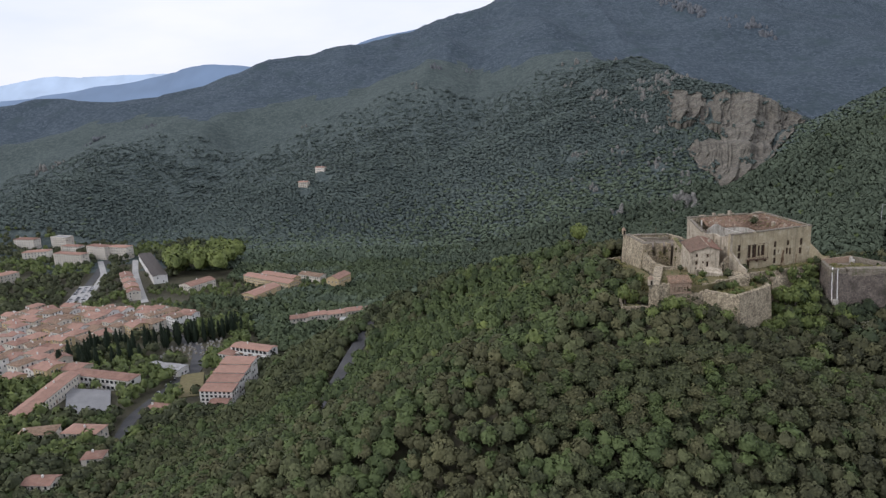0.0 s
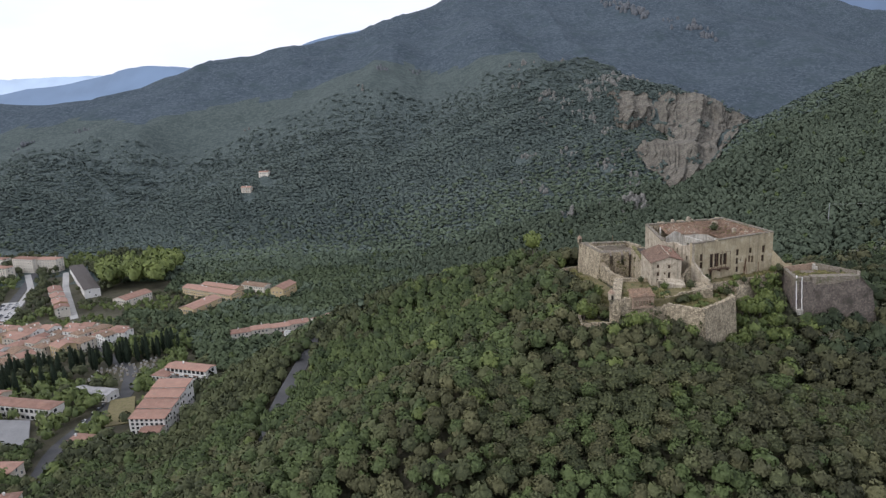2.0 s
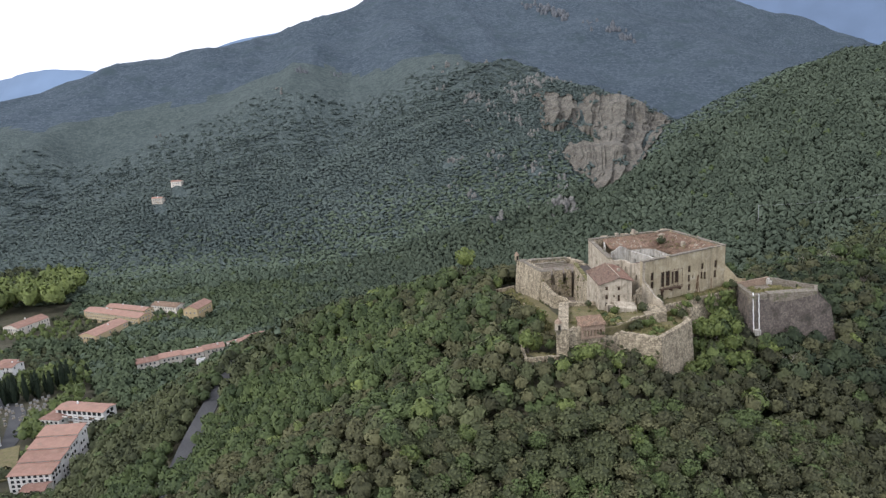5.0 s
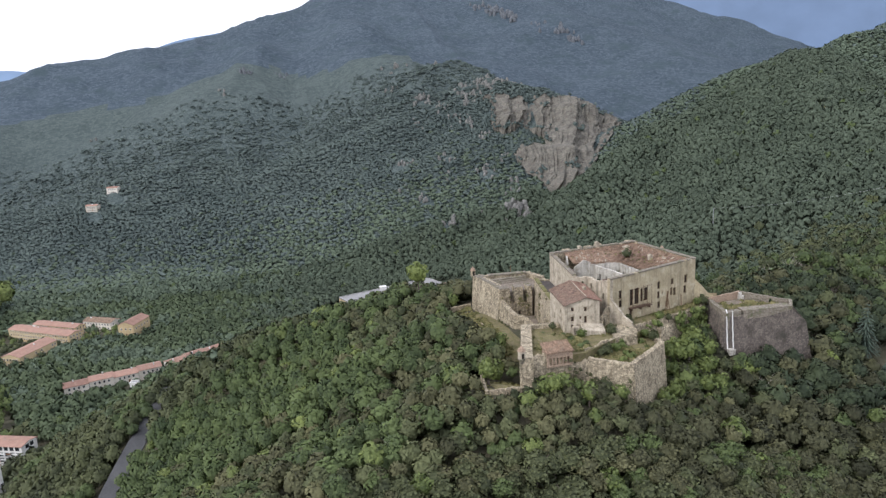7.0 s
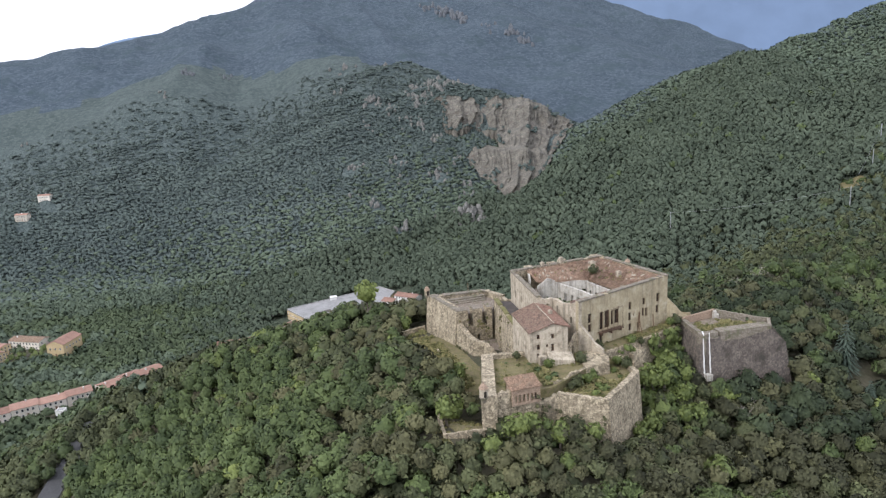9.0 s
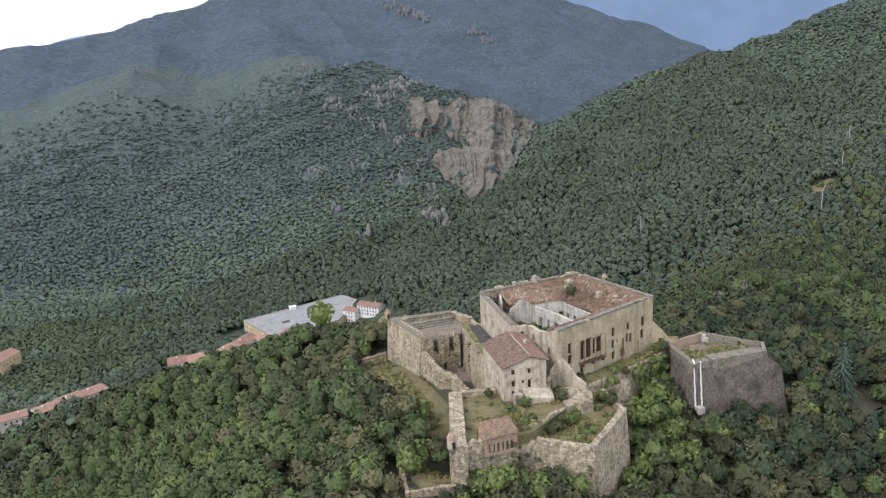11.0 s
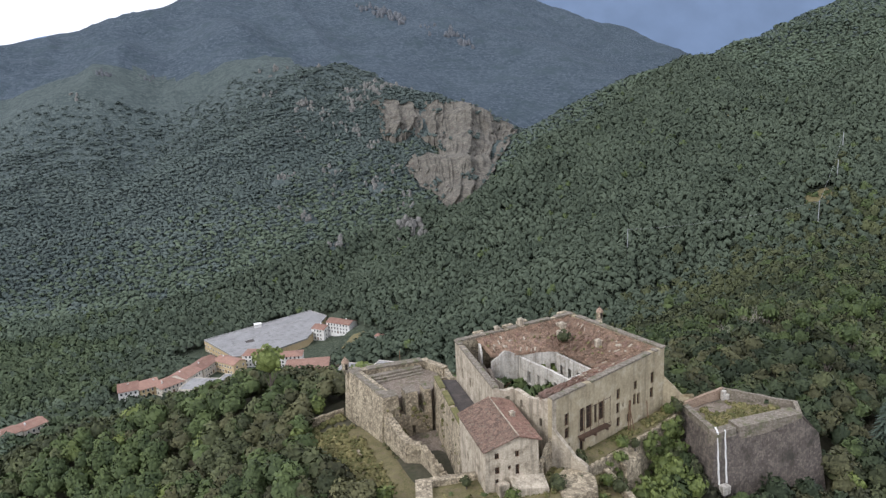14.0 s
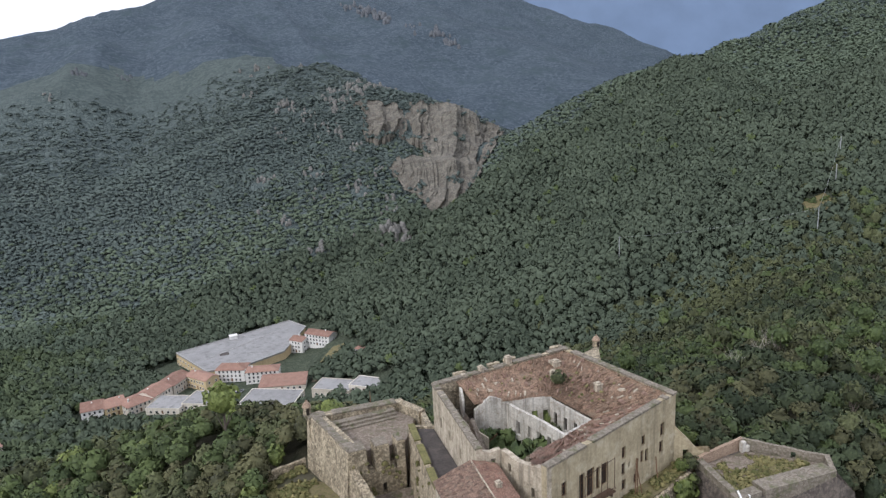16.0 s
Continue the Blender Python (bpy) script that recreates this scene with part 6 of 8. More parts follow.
# ---------------------------------------------------------------- the cliff
def cliff_sheet():
    """A steep rock face between a top line and a foot line, with ribs, chimneys and ledges. Gives points for trees on its ledges and the plan cells that it covers."""
    top = [(352, 1195, 184), (395, 1168, 180), (417, 1155, 177), (445, 1135, 182), (470, 1118, 178), (500, 1102, 164), (530, 1088, 146), (556, 1096, 128)]
    low = [(336, 1100, 134), (342, 1062, 117), (345, 1015, 96), (346, 968, 74), (354, 905, 56), (386, 890, 54), (436, 940, 80), (506, 1025, 100)]
    rim = [(0.25, 0.07), (1.1, 0.11), (2.2, 0.04), (3.1, -0.03), (3.85, -0.03), (4.85, -0.03), (5.85, 0.0), (7.2, -0.03), (7.2, 0.5), (6.35, 0.9), (5.15, 0.92), (4.45, 1.05), (4.0, 1.05), (3.65, 0.98),
           (2.85, 0.99), (2.4, 0.98), (1.8, 0.97), (2.85, 0.74), (3.55, 0.58), (3.3, 0.46), (2.25, 0.50), (1.25, 0.76), (0.35, 0.90)]
    n, m = 330, 220
    us, vs = np.meshgrid(np.linspace(0, 7, n), np.linspace(0, 1, m))
    lane = np.arange(8)
    t = [np.interp(us.ravel(), lane, [p[c] for p in top]).reshape(us.shape) for c in range(3)]
    b = [np.interp(us.ravel(), lane, [p[c] for p in low]).reshape(us.shape) for c in range(3)]
    steep = vs + 0.08 * np.sin(vs * math.pi * 2) + 0.03 * np.sin(vs * 23 + 2 * us)
    x, y = (t[c] + (b[c] - t[c]) * vs for c in range(2))
    z = t[2] + (b[2] - t[2]) * np.clip(steep, 0, 1)
    s, w = us * 32, vs * 120
    wob = s + 7 * fbm(s, w, 30, 12, 2)
    pillars = fbm(wob, w * 0.10, 20, 3, 1, True)
    ribs = fbm(wob, w * 0.16, 38, 3, 2, True) * 13 + pillars * 9.0 + fbm(wob, w * 0.22, 8, 4, 2, True) * 6.0 + fbm(wob, w * 0.4, 3.6, 6, 2, True) * 2.6 + fbm(s, w, 2.0, 7, 2, True) * 1.0
    steps = fbm(s * 0.4, w + 4 * pillars, 13, 21, 2, True) * 3.0
    where = np.where(inside(us, vs, rim), 1.0, -1.0) * off_line(s, w, [(p * 32, q * 120) for p, q in rim + rim[:1]]) / 16
    edge = np.clip(where + 0.55 * fbm(wob, w * 0.7, 22, 9, 3) + 0.30 * fbm(s, w, 7, 19, 2) - 0.05, -1.0, 1)
    gully = np.clip(fbm(wob, w * 0.25, 30, 33, 2) - 0.42, 0, 1) * 1.8
    ledge = np.exp(-((us - 2.3) / 1.4) ** 2 - ((vs - 0.62) / 0.10) ** 2) * (edge < 0.15)
    push = np.where(edge > 0, (3.5 + ribs + steps) * (0.30 + 0.70 * edge) - 5 * gully, 16 * edge)
    y = y - push * 0.9
    x = x + push * 0.25
    z = z + push * 0.30 + 1.5
    land = ground(x, y)
    z = np.where(edge > 0.04, np.maximum(z, land + 1.2 + 0.25 * ribs), np.minimum(z, land - 2.0))
    ids = np.arange(n * m).reshape(m, n)
    q = np.stack([ids[:-1, :-1], ids[1:, :-1], ids[1:, 1:], ids[:-1, 1:]], axis=-1).reshape(-1, 4)
    ob = new("cliff", fast_mesh("cliff", np.stack([x, y, z], axis=-1).reshape(-1, 3), q, [], ROCK))
    tagged(ob, label="tall ribbed grey-brown granite cliff on the mountain spur", category="cliff")
    spots = np.argwhere(((edge < 0.05) & (edge > -0.8)) | (np.abs(edge - 0.05) < 0.12) | ((gully > 0.25) & (edge > 0)) | ((fbm(s, w, 14, 14, 2) > 0.58) & (edge > 0.2)))
    pick = np.random.default_rng(3).choice(len(spots), 1100)
    bare = edge > 0.1
    return np.array([(x[tuple(spots[k])], y[tuple(spots[k])], z[tuple(spots[k])]) for k in pick]), np.unique(np.floor(x[bare] / 4).astype(int) * 5000 + np.floor(y[bare] / 4).astype(int))


LEDGES, ROCK_CELLS = cliff_sheet()

# ---------------------------------------------------------------- woods
ICO_V = np.array([(0, 0, 1)] + [(0.894 * math.cos(radians(72 * k)), 0.894 * math.sin(radians(72 * k)), 0.447) for k in range(5)] +
                 [(0.894 * math.cos(radians(72 * k + 36)), 0.894 * math.sin(radians(72 * k + 36)), -0.447) for k in range(5)] + [(0, 0, -1)])
ICO_F = np.array([(0, 1 + k, 1 + (k + 1) % 5) for k in range(5)] + [(1 + k, 6 + k, 1 + (k + 1) % 5) for k in range(5)] +
                 [(1 + (k + 1) % 5, 6 + k, 6 + (k + 1) % 5) for k in range(5)] + [(11, 6 + (k + 1) % 5, 6 + k) for k in range(5)])
FORT_GROUND = [(72, 248), (84, 246), (93, 246), (102, 236.5), (121, 250), (124, 262), (136, 267), (146, 270), (146, 259), (178, 257), (181, 266), (168, 280), (163, 322), (146, 322), (110, 332), (80, 336), (70, 328), (68, 300), (74, 284), (78, 266), (72, 262)]
TOWN_GROUND = [(-700, 1080), (-290, 1010), (-335, 860), (-310, 700), (-200, 640), (-150, 520), (-112, 470), (-118, 384), (-170, 330), (-176, 275), (-330, 275), (-700, 700)]
FACTORY_GROUND = [(-8, 674), (-2, 646), (30, 628), (62, 612), (112, 590), (150, 592), (150, 650), (168, 664), (192, 676), (182, 712), (172, 770), (150, 700), (90, 690)]
PARK_GROUND = [(-330, 790), (-230, 795), (-170, 740), (-130, 775), (-95, 760), (-130, 715), (-190, 705), (-170, 690), (-225, 670), (-310, 735)]
SLOPE_ROAD = [(-52, 262), (-60, 290), (-66, 320), (-64, 350), (-56, 375), (-46, 410), (-42, 450), (-44, 500), (-60, 560)]
VALLEY_ROAD = [(-178, 300), (-180, 337), (-190, 380), (-188, 412), (-182, 461), (-200, 520), (-300, 620), (-383, 660), (-420, 760), (-467, 919), (-480, 1000)]
BARE_RINGS = [[(196, 252), (206, 248), (212, 258), (209, 270), (198, 272)], [(60, 247), (72, 245), (78, 248), (76, 263), (70, 268), (62, 264)], [(560, 695), (578, 690), (588, 705), (574, 714)], [(388, 440), (410, 434), (416, 450), (400, 458)], [(329, 492), (343, 490), (346, 504), (334, 508)], [(462, 504), (486, 500), (492, 516), (470, 522)]]


def crown_template(seed, cards, size, lumps=7, corners=4):
    """Leaf clumps on the surface of a lumpy crown of radius 1: quads that face outward, more or less."""
    rng = np.random.default_rng(seed)
    c = [(0, 0, 0.25, 0.72)]
    for k in range(lumps):
        a, r = 2 * math.pi * (k + rng.uniform(-0.3, 0.3)) / lumps, rng.uniform(0.42, 0.62)
        c.append((r * math.cos(a), r * math.sin(a), rng.uniform(-0.15, 0.5), rng.uniform(0.34, 0.5)))
    c.append((rng.uniform(-0.2, 0.2), rng.uniform(-0.2, 0.2), 0.7, 0.38))
    c = np.array(c)
    verts = []
    while len(verts) < cards * corners:
        k = rng.integers(len(c))
        n = rng.normal(size=3)
        n[2] = n[2] + 0.35
        n /= np.linalg.norm(n)
        p = c[k, :3] + n * c[k, 3]
        if p[2] < -0.45 or any(np.linalg.norm(p - q[:3]) < q[3] * 0.86 for i, q in enumerate(c) if i != k):
            continue
        f = n + rng.normal(size=3) * 0.42
        f /= np.linalg.norm(f)
        u = np.cross(f, rng.normal(size=3))
        u /= np.linalg.norm(u)
        v = np.cross(f, u)
        s = size * rng.uniform(0.7, 1.35)
        if corners == 3:
            verts += [p - u * s * 1.1 + f * 0.03, p + u * s * rng.uniform(0.2, 0.7) - v * s * rng.uniform(0.7, 1.1) - f * 0.02, p + u * s * rng.uniform(0.4, 1.0) + v * s * rng.uniform(0.6, 1.1)]
            continue
        verts += [p - u * s + f * 0.02, p - v * s * rng.uniform(0.6, 1.0), p + u * s - f * 0.03, p + v * s * rng.uniform(0.6, 1.0)]
    core = ICO_V * np.array([0.78, 0.78, 0.72]) * rng.uniform(0.85, 1.1, (12, 1)) + np.array([0, 0, 0.15])
    return np.array(verts), core


def grow(name, mat, x, y, z, radius, height, tint, cards, size, seed, label, kinds=6, dome=False):
    """All crowns of a wood as one mesh of leaf clumps over dark hearts. radius, height: half-width and half-height of each crown; z: its middle."""
    rng = np.random.default_rng(seed)
    sets = [crown_template(seed * 31 + k, cards, size, corners=3) for k in range(kinds)]
    kind = rng.integers(kinds, size=len(x))
    all_v, all_t, all_n, tris, base = [], [], [], [], 0
    for k, (cv, core) in enumerate(sets):
        sel = np.where(kind == k)[0]
        if not len(sel):
            continue
        for tv, is_core in ((cv, False), (core, True)):
            a = rng.uniform(0, 2 * math.pi, len(sel))[:, None]
            px, py, pz = tv[None, :, 0], tv[None, :, 1], tv[None, :, 2]
            r, h = radius[sel][:, None], height[sel][:, None]
            lean = rng.uniform(0.85, 1.15, (len(sel), 1))
            vx = x[sel][:, None] + (px * np.cos(a) - py * np.sin(a)) * r * lean
            vy = y[sel][:, None] + (px * np.sin(a) + py * np.cos(a)) * r / lean
            vz = z[sel][:, None] + pz * h
            n = tv.shape[0]
            all_v.append(np.stack([vx, vy, vz], axis=-1).reshape(-1, 3))
            out = np.stack([(vx - x[sel][:, None]) / r, (vy - y[sel][:, None]) / r, (vz - z[sel][:, None]) * 0.9 / h + 0.35], axis=-1)
            out /= np.linalg.norm(out, axis=-1, keepdims=True)
            if not is_core:
                own = tv.reshape(-1, 3, 3)
                own = np.cross(own[:, 1] - own[:, 0], own[:, 2] - own[:, 0])
                own = np.repeat(own / np.linalg.norm(own, axis=-1, keepdims=True), 3, axis=0)
                own = np.stack([own[None, :, 0] * np.cos(a) - own[None, :, 1] * np.sin(a), own[None, :, 0] * np.sin(a) + own[None, :, 1] * np.cos(a), np.repeat(own[None, :, 2], len(sel), axis=0)], axis=-1)
                out = out * 0.66 + own * 0.34
                out /= np.linalg.norm(out, axis=-1, keepdims=True)
            all_n.append(out.reshape(-1, 3))
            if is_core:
                # hearts take a lower tint: the crown's inner shade is painted in
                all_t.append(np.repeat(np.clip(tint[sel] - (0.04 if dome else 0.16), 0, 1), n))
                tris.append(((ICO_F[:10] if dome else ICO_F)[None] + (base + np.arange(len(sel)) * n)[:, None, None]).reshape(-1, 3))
            else:
                all_t.append(np.clip(np.repeat(tint[sel], n) + np.repeat(rng.normal(0, 0.13, len(sel) * (n // 3)), 3), 0, 1))
                q = np.arange(n).reshape(-1, 3)
                tris.append((q[None] + (base + np.arange(len(sel)) * n)[:, None, None]).reshape(-1, 3))
            base += len(sel) * n
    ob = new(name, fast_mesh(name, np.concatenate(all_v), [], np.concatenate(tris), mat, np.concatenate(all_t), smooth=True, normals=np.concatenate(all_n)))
    return tagged(ob, label=label, category="trees", kind="stuff")


def scatter(x0, x1, y0, y1, step, seed):
    """Points on a shaken lattice. step may grow with y."""
    rng = np.random.default_rng(seed)
    out = []
    y = y0
    while y < y1:
        s = step(y)
        xs = np.arange(x0, x1, s)
        out.append(np.stack([xs + rng.uniform(-0.46, 0.46, len(xs)) * s, y + rng.uniform(-0.46, 0.46, len(xs)) * s, np.full(len(xs), s)], axis=-1))
        y += s * 0.92
    return np.concatenate(out)


def built_over(x, y, gap):
    bad = np.zeros(np.shape(x), dtype=bool)
    for cx, cy, a, hw, hd in FOOTPRINTS:
        u, v = (x - cx) * math.cos(a) + (y - cy) * math.sin(a), -(x - cx) * math.sin(a) + (y - cy) * math.cos(a)
        bad |= (np.abs(u) < hw + gap) & (np.abs(v) < hd + gap)
    return bad


def fronting(x, y):
    """The open ground along the street side of the valley's houses."""
    bad = np.zeros(np.shape(x), dtype=bool)
    for d in (7.0, 14.0, 21.0, 28.0):
        bad |= built_over(x - np.where(x < -60, 0.26, -0.05) * d, y + d, 1.5) & ((x < -60) | (d < 10))
    return bad & (y > 560)


OUTCROP_SPOTS = [(296, 858), (304, 842), (290, 880), (286, 896), (294, 892), (300, 872), (220, 908), (205, 977), (299, 998), (261, 1056), (193, 1082), (269, 1247), (350, 1252), (409, 1251), (425, 1236), (362, 1240), (266, 1468), (-11, 1628), (62, 1683), (-791, 1602), (-818, 1430), (703, 1874), (733, 1696), (718, 1780)]


def clear(x, y):
    """Where the woods leave room for walls, houses, roads and rock."""
    bad = inside(x, y, FORT_GROUND) | inside(x, y, TOWN_GROUND) | inside(x, y, FACTORY_GROUND) | inside(x, y, PARK_GROUND) | built_over(x, y, 3.0) | fronting(x, y)
    bad |= (off_line(x, y, SLOPE_ROAD) < np.where((y > 312) & (y < 380), 8.0, 2.2)) | (off_line(x, y, VALLEY_ROAD) < 6.5) | np.isin(np.floor(x / 4).astype(int) * 5000 + np.floor(y / 4).astype(int), ROCK_CELLS)
    for ox, oy in OUTCROP_SPOTS:
        bad |= (np.abs(x - ox) < 9) & (y - oy < 6) & (y - oy > -20)
    for ring in BARE_RINGS:
        bad |= inside(x, y, ring)
    return ~bad


def patchy(x, y, seed):
    return np.clip(0.5 + 0.55 * fbm(x, y, 45, seed, 3), 0, 1)


rng_w = np.random.default_rng(5)
# the slope under the fort, passed nearest
P = scatter(-140, 240, 168, 430, lambda y: 4.4, 1)
P = P[clear(P[:, 0], P[:, 1]) & (np.hypot(P[:, 0] - 66, P[:, 1] - 356) > 6)]
P = P[(P[:, 1] < 400 - 0.35 * np.abs(P[:, 0] - 40)) | (P[:, 0] > 60)]
P = P[(ground(P[:, 0], P[:, 1]) > 34)]
SINGLE = (P[:, 1] < 238) & (P[:, 1] > 196) & (P[:, 0] > 20) & (P[:, 0] < 150)
pick = np.where(SINGLE)[0][:230]
single_pts = P[pick]
P = np.delete(P, pick, axis=0)
r_ = rng_w.uniform(2.5, 4.1, len(P))
t_ = np.clip(0.42 * patchy(P[:, 0], P[:, 1], 11) + rng_w.normal(0.24, 0.19, len(P)), 0, 1)
lift = rng_w.uniform(3.0, 6.6, len(P))
# tint drops towards the east, painting shade over the crowns
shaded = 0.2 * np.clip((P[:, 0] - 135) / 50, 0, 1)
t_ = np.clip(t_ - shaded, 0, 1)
young = inside(P[:, 0], P[:, 1], [(52, 224), (104, 220), (132, 240), (150, 263), (60, 266)])
lift, r_ = np.where(young, lift * 0.55, lift), np.where(young, r_ * 0.8, r_)
light = (rng_w.random(len(P)) < 0.015 + 0.14 * (patchy(P[:, 0], P[:, 1], 12) > 0.70)) & (P[:, 1] > 205)
pine = (~light) & (P[:, 0] < 35) & (P[:, 1] > 285) & (rng_w.random(len(P)) < 0.75)
kind_at, mixing = patchy(P[:, 0] * 1.6, P[:, 1] * 1.6, 17), rng_w.random(len(P))
# dusky and deep crowns get the leaf colours that paint shade
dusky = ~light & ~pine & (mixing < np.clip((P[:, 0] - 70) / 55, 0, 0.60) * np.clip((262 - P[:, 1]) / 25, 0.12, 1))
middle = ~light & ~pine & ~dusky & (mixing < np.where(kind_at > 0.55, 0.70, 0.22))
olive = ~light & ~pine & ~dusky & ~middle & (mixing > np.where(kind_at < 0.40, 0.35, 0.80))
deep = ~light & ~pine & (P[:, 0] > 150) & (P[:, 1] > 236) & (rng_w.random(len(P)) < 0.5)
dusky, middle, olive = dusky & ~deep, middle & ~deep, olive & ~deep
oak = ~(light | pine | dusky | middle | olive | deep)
for sel, mat, nm, lb in ((oak, LEAF, "oak_wood", "dense evergreen oak wood on the fort slope"), (olive, LEAF_OLIVE, "dry_oak_wood", "olive-green oaks on the fort slope"), (dusky, LEAF_SHADED_BROWN, "cork_oak_wood", "dusky brown-green oaks below the east bastion"), (deep, LEAF_SHADED_GREEN, "deep_green_wood", "deep green oaks beside the east bastion"), (middle, LEAF_MID, "broadleaf_wood", "fresh green broadleaf trees on the fort slope"),
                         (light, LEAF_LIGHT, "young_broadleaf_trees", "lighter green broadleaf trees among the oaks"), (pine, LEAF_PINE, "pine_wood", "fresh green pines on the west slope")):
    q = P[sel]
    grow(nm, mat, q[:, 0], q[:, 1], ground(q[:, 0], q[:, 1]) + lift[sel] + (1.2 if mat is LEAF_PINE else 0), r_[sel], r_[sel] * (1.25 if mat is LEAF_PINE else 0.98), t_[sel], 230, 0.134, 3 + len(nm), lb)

# the valley sides and the east hill
P = scatter(-260, 760, 250, 905, lambda y: 4.8 + 0.0016 * (y - 250), 2)
x, y = P[:, 0], P[:, 1]
keep_ = clear(x, y) & ~((x > -140) & (x < 240) & (y < 430) & (y > 150) & ((y < 400 - 0.35 * np.abs(x - 40)) | (x > 60)) & (ground(x, y) > 34))
keep_ &= (x < 1.5 * y - 165) & (x > -0.60 * y + 30)
P = P[keep_]
r_ = P[:, 2] * rng_w.uniform(0.60, 0.90, len(P))
t_ = np.clip(0.6 * patchy(P[:, 0], P[:, 1], 13) + rng_w.normal(0.22, 0.14, len(P)), 0, 1)
light = rng_w.random(len(P)) < 0.008 + 0.05 * (patchy(P[:, 0], P[:, 1], 14) > 0.72)
near_ = P[:, 1] + rng_w.normal(0, 30, len(P)) < 470
# the same painted shade: lower tint east of x 135
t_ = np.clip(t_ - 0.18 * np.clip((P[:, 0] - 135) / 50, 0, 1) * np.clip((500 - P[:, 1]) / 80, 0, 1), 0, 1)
fresh = ~light & near_ & (patchy(P[:, 0] * 1.6, P[:, 1] * 1.6, 17) > 0.56) & (rng_w.random(len(P)) < 0.6)
# shady crowns take the green with shade in it
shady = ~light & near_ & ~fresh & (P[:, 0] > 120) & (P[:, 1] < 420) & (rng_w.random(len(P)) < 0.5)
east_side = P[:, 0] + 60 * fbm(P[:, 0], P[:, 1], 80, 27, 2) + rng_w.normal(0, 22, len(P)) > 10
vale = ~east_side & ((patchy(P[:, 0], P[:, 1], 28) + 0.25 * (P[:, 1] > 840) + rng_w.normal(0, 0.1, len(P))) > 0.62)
for sel, mat, nm, lb, cards, size in ((shady, LEAF_SHADED_GREEN, "deep_valley_wood", "deep green oaks behind the fort", 170, 0.150), (~light & near_ & ~fresh & ~shady, LEAF, "valley_wood", "dense mixed wood on the valley sides", 170, 0.150), (fresh, LEAF_MID, "fresh_valley_wood", "fresh green broadleaf trees on the valley sides", 170, 0.150),
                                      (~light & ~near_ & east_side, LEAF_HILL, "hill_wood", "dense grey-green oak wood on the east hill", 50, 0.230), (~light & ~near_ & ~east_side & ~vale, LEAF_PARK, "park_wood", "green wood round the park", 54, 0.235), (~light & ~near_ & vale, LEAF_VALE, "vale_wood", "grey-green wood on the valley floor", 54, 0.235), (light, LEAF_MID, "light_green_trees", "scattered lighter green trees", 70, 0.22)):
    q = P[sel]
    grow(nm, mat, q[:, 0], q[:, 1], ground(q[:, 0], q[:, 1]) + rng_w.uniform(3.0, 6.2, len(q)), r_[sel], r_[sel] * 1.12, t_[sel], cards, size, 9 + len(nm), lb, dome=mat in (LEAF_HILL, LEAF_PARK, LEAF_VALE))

# the far mountainsides
P = scatter(-1400, 2300, 560, 1560, lambda y: 4.1 + 0.0012 * y, 3)
x, y = P[:, 0], P[:, 1]
P = P[clear(x, y) & (x > -0.66 * y) & (x < 1.45 * y - 150) & ~((y < 905) & (x < 760) & (x > -260)) & ((y > 860) | (x > 700)) & ((x < 1.0 * y) | (y < 1250))]
x, y = P[:, 0], P[:, 1]
slope_y = (ground(x, y + 8) - ground(x, y - 8)) / 16
hidden = (slope_y < -0.34) & (P[:, 1] > 950)
P = P[(rng_w.random(len(P)) < 0.94) & ~hidden]
r_ = P[:, 2] * rng_w.uniform(0.60, 0.95, len(P))
t_ = np.clip(0.7 * patchy(P[:, 0] * 0.35, P[:, 1] * 0.35, 15) + rng_w.normal(0.15, 0.12, len(P)), 0, 1)
beyond = behind_spur(P[:, 0], P[:, 1]) | (rng_w.random(len(P)) < np.clip((P[:, 1] - 1180) / 330, 0, 1))
P, r_, t_ = P[~beyond], r_[~beyond], t_[~beyond]
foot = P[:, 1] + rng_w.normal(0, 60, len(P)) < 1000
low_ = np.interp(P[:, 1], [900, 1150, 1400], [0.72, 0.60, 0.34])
# haze sits in these leaf colours, more in the mountain's
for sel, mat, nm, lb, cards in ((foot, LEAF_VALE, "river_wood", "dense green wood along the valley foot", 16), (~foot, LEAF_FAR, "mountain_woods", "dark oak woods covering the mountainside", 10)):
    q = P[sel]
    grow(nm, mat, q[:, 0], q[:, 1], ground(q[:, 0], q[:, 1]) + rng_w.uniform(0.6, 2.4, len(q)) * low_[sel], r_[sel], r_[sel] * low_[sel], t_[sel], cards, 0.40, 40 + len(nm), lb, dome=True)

# undergrowth below the oaks on the south slope
P = scatter(14, 205, 165, 264, lambda y: 4.0, 4)
P = P[clear(P[:, 0], P[:, 1])]
r_ = rng_w.uniform(1.9, 2.9, len(P))
grow("undergrowth", LEAF, P[:, 0], P[:, 1], ground(P[:, 0], P[:, 1]) + rng_w.uniform(1.0, 2.4, len(P)), r_, r_ * 0.9, np.clip(rng_w.normal(0.3, 0.15, len(P)), 0, 1), 40, 0.25, 55, "dense undergrowth beneath the oaks")

# the wood goes on over the lower slopes to the south
P = scatter(-170, 240, -70, 170, lambda y: 7.2, 6)
r_ = rng_w.uniform(3.6, 5.2, len(P))
grow("lower_wood", LEAF, P[:, 0], P[:, 1], ground(P[:, 0], P[:, 1]) + rng_w.uniform(3.5, 6.0, len(P)), r_, r_ * 0.95, np.clip(rng_w.normal(0.4, 0.18, len(P)), 0, 1), 22, 0.36, 57, "oak wood on the lower south slope")

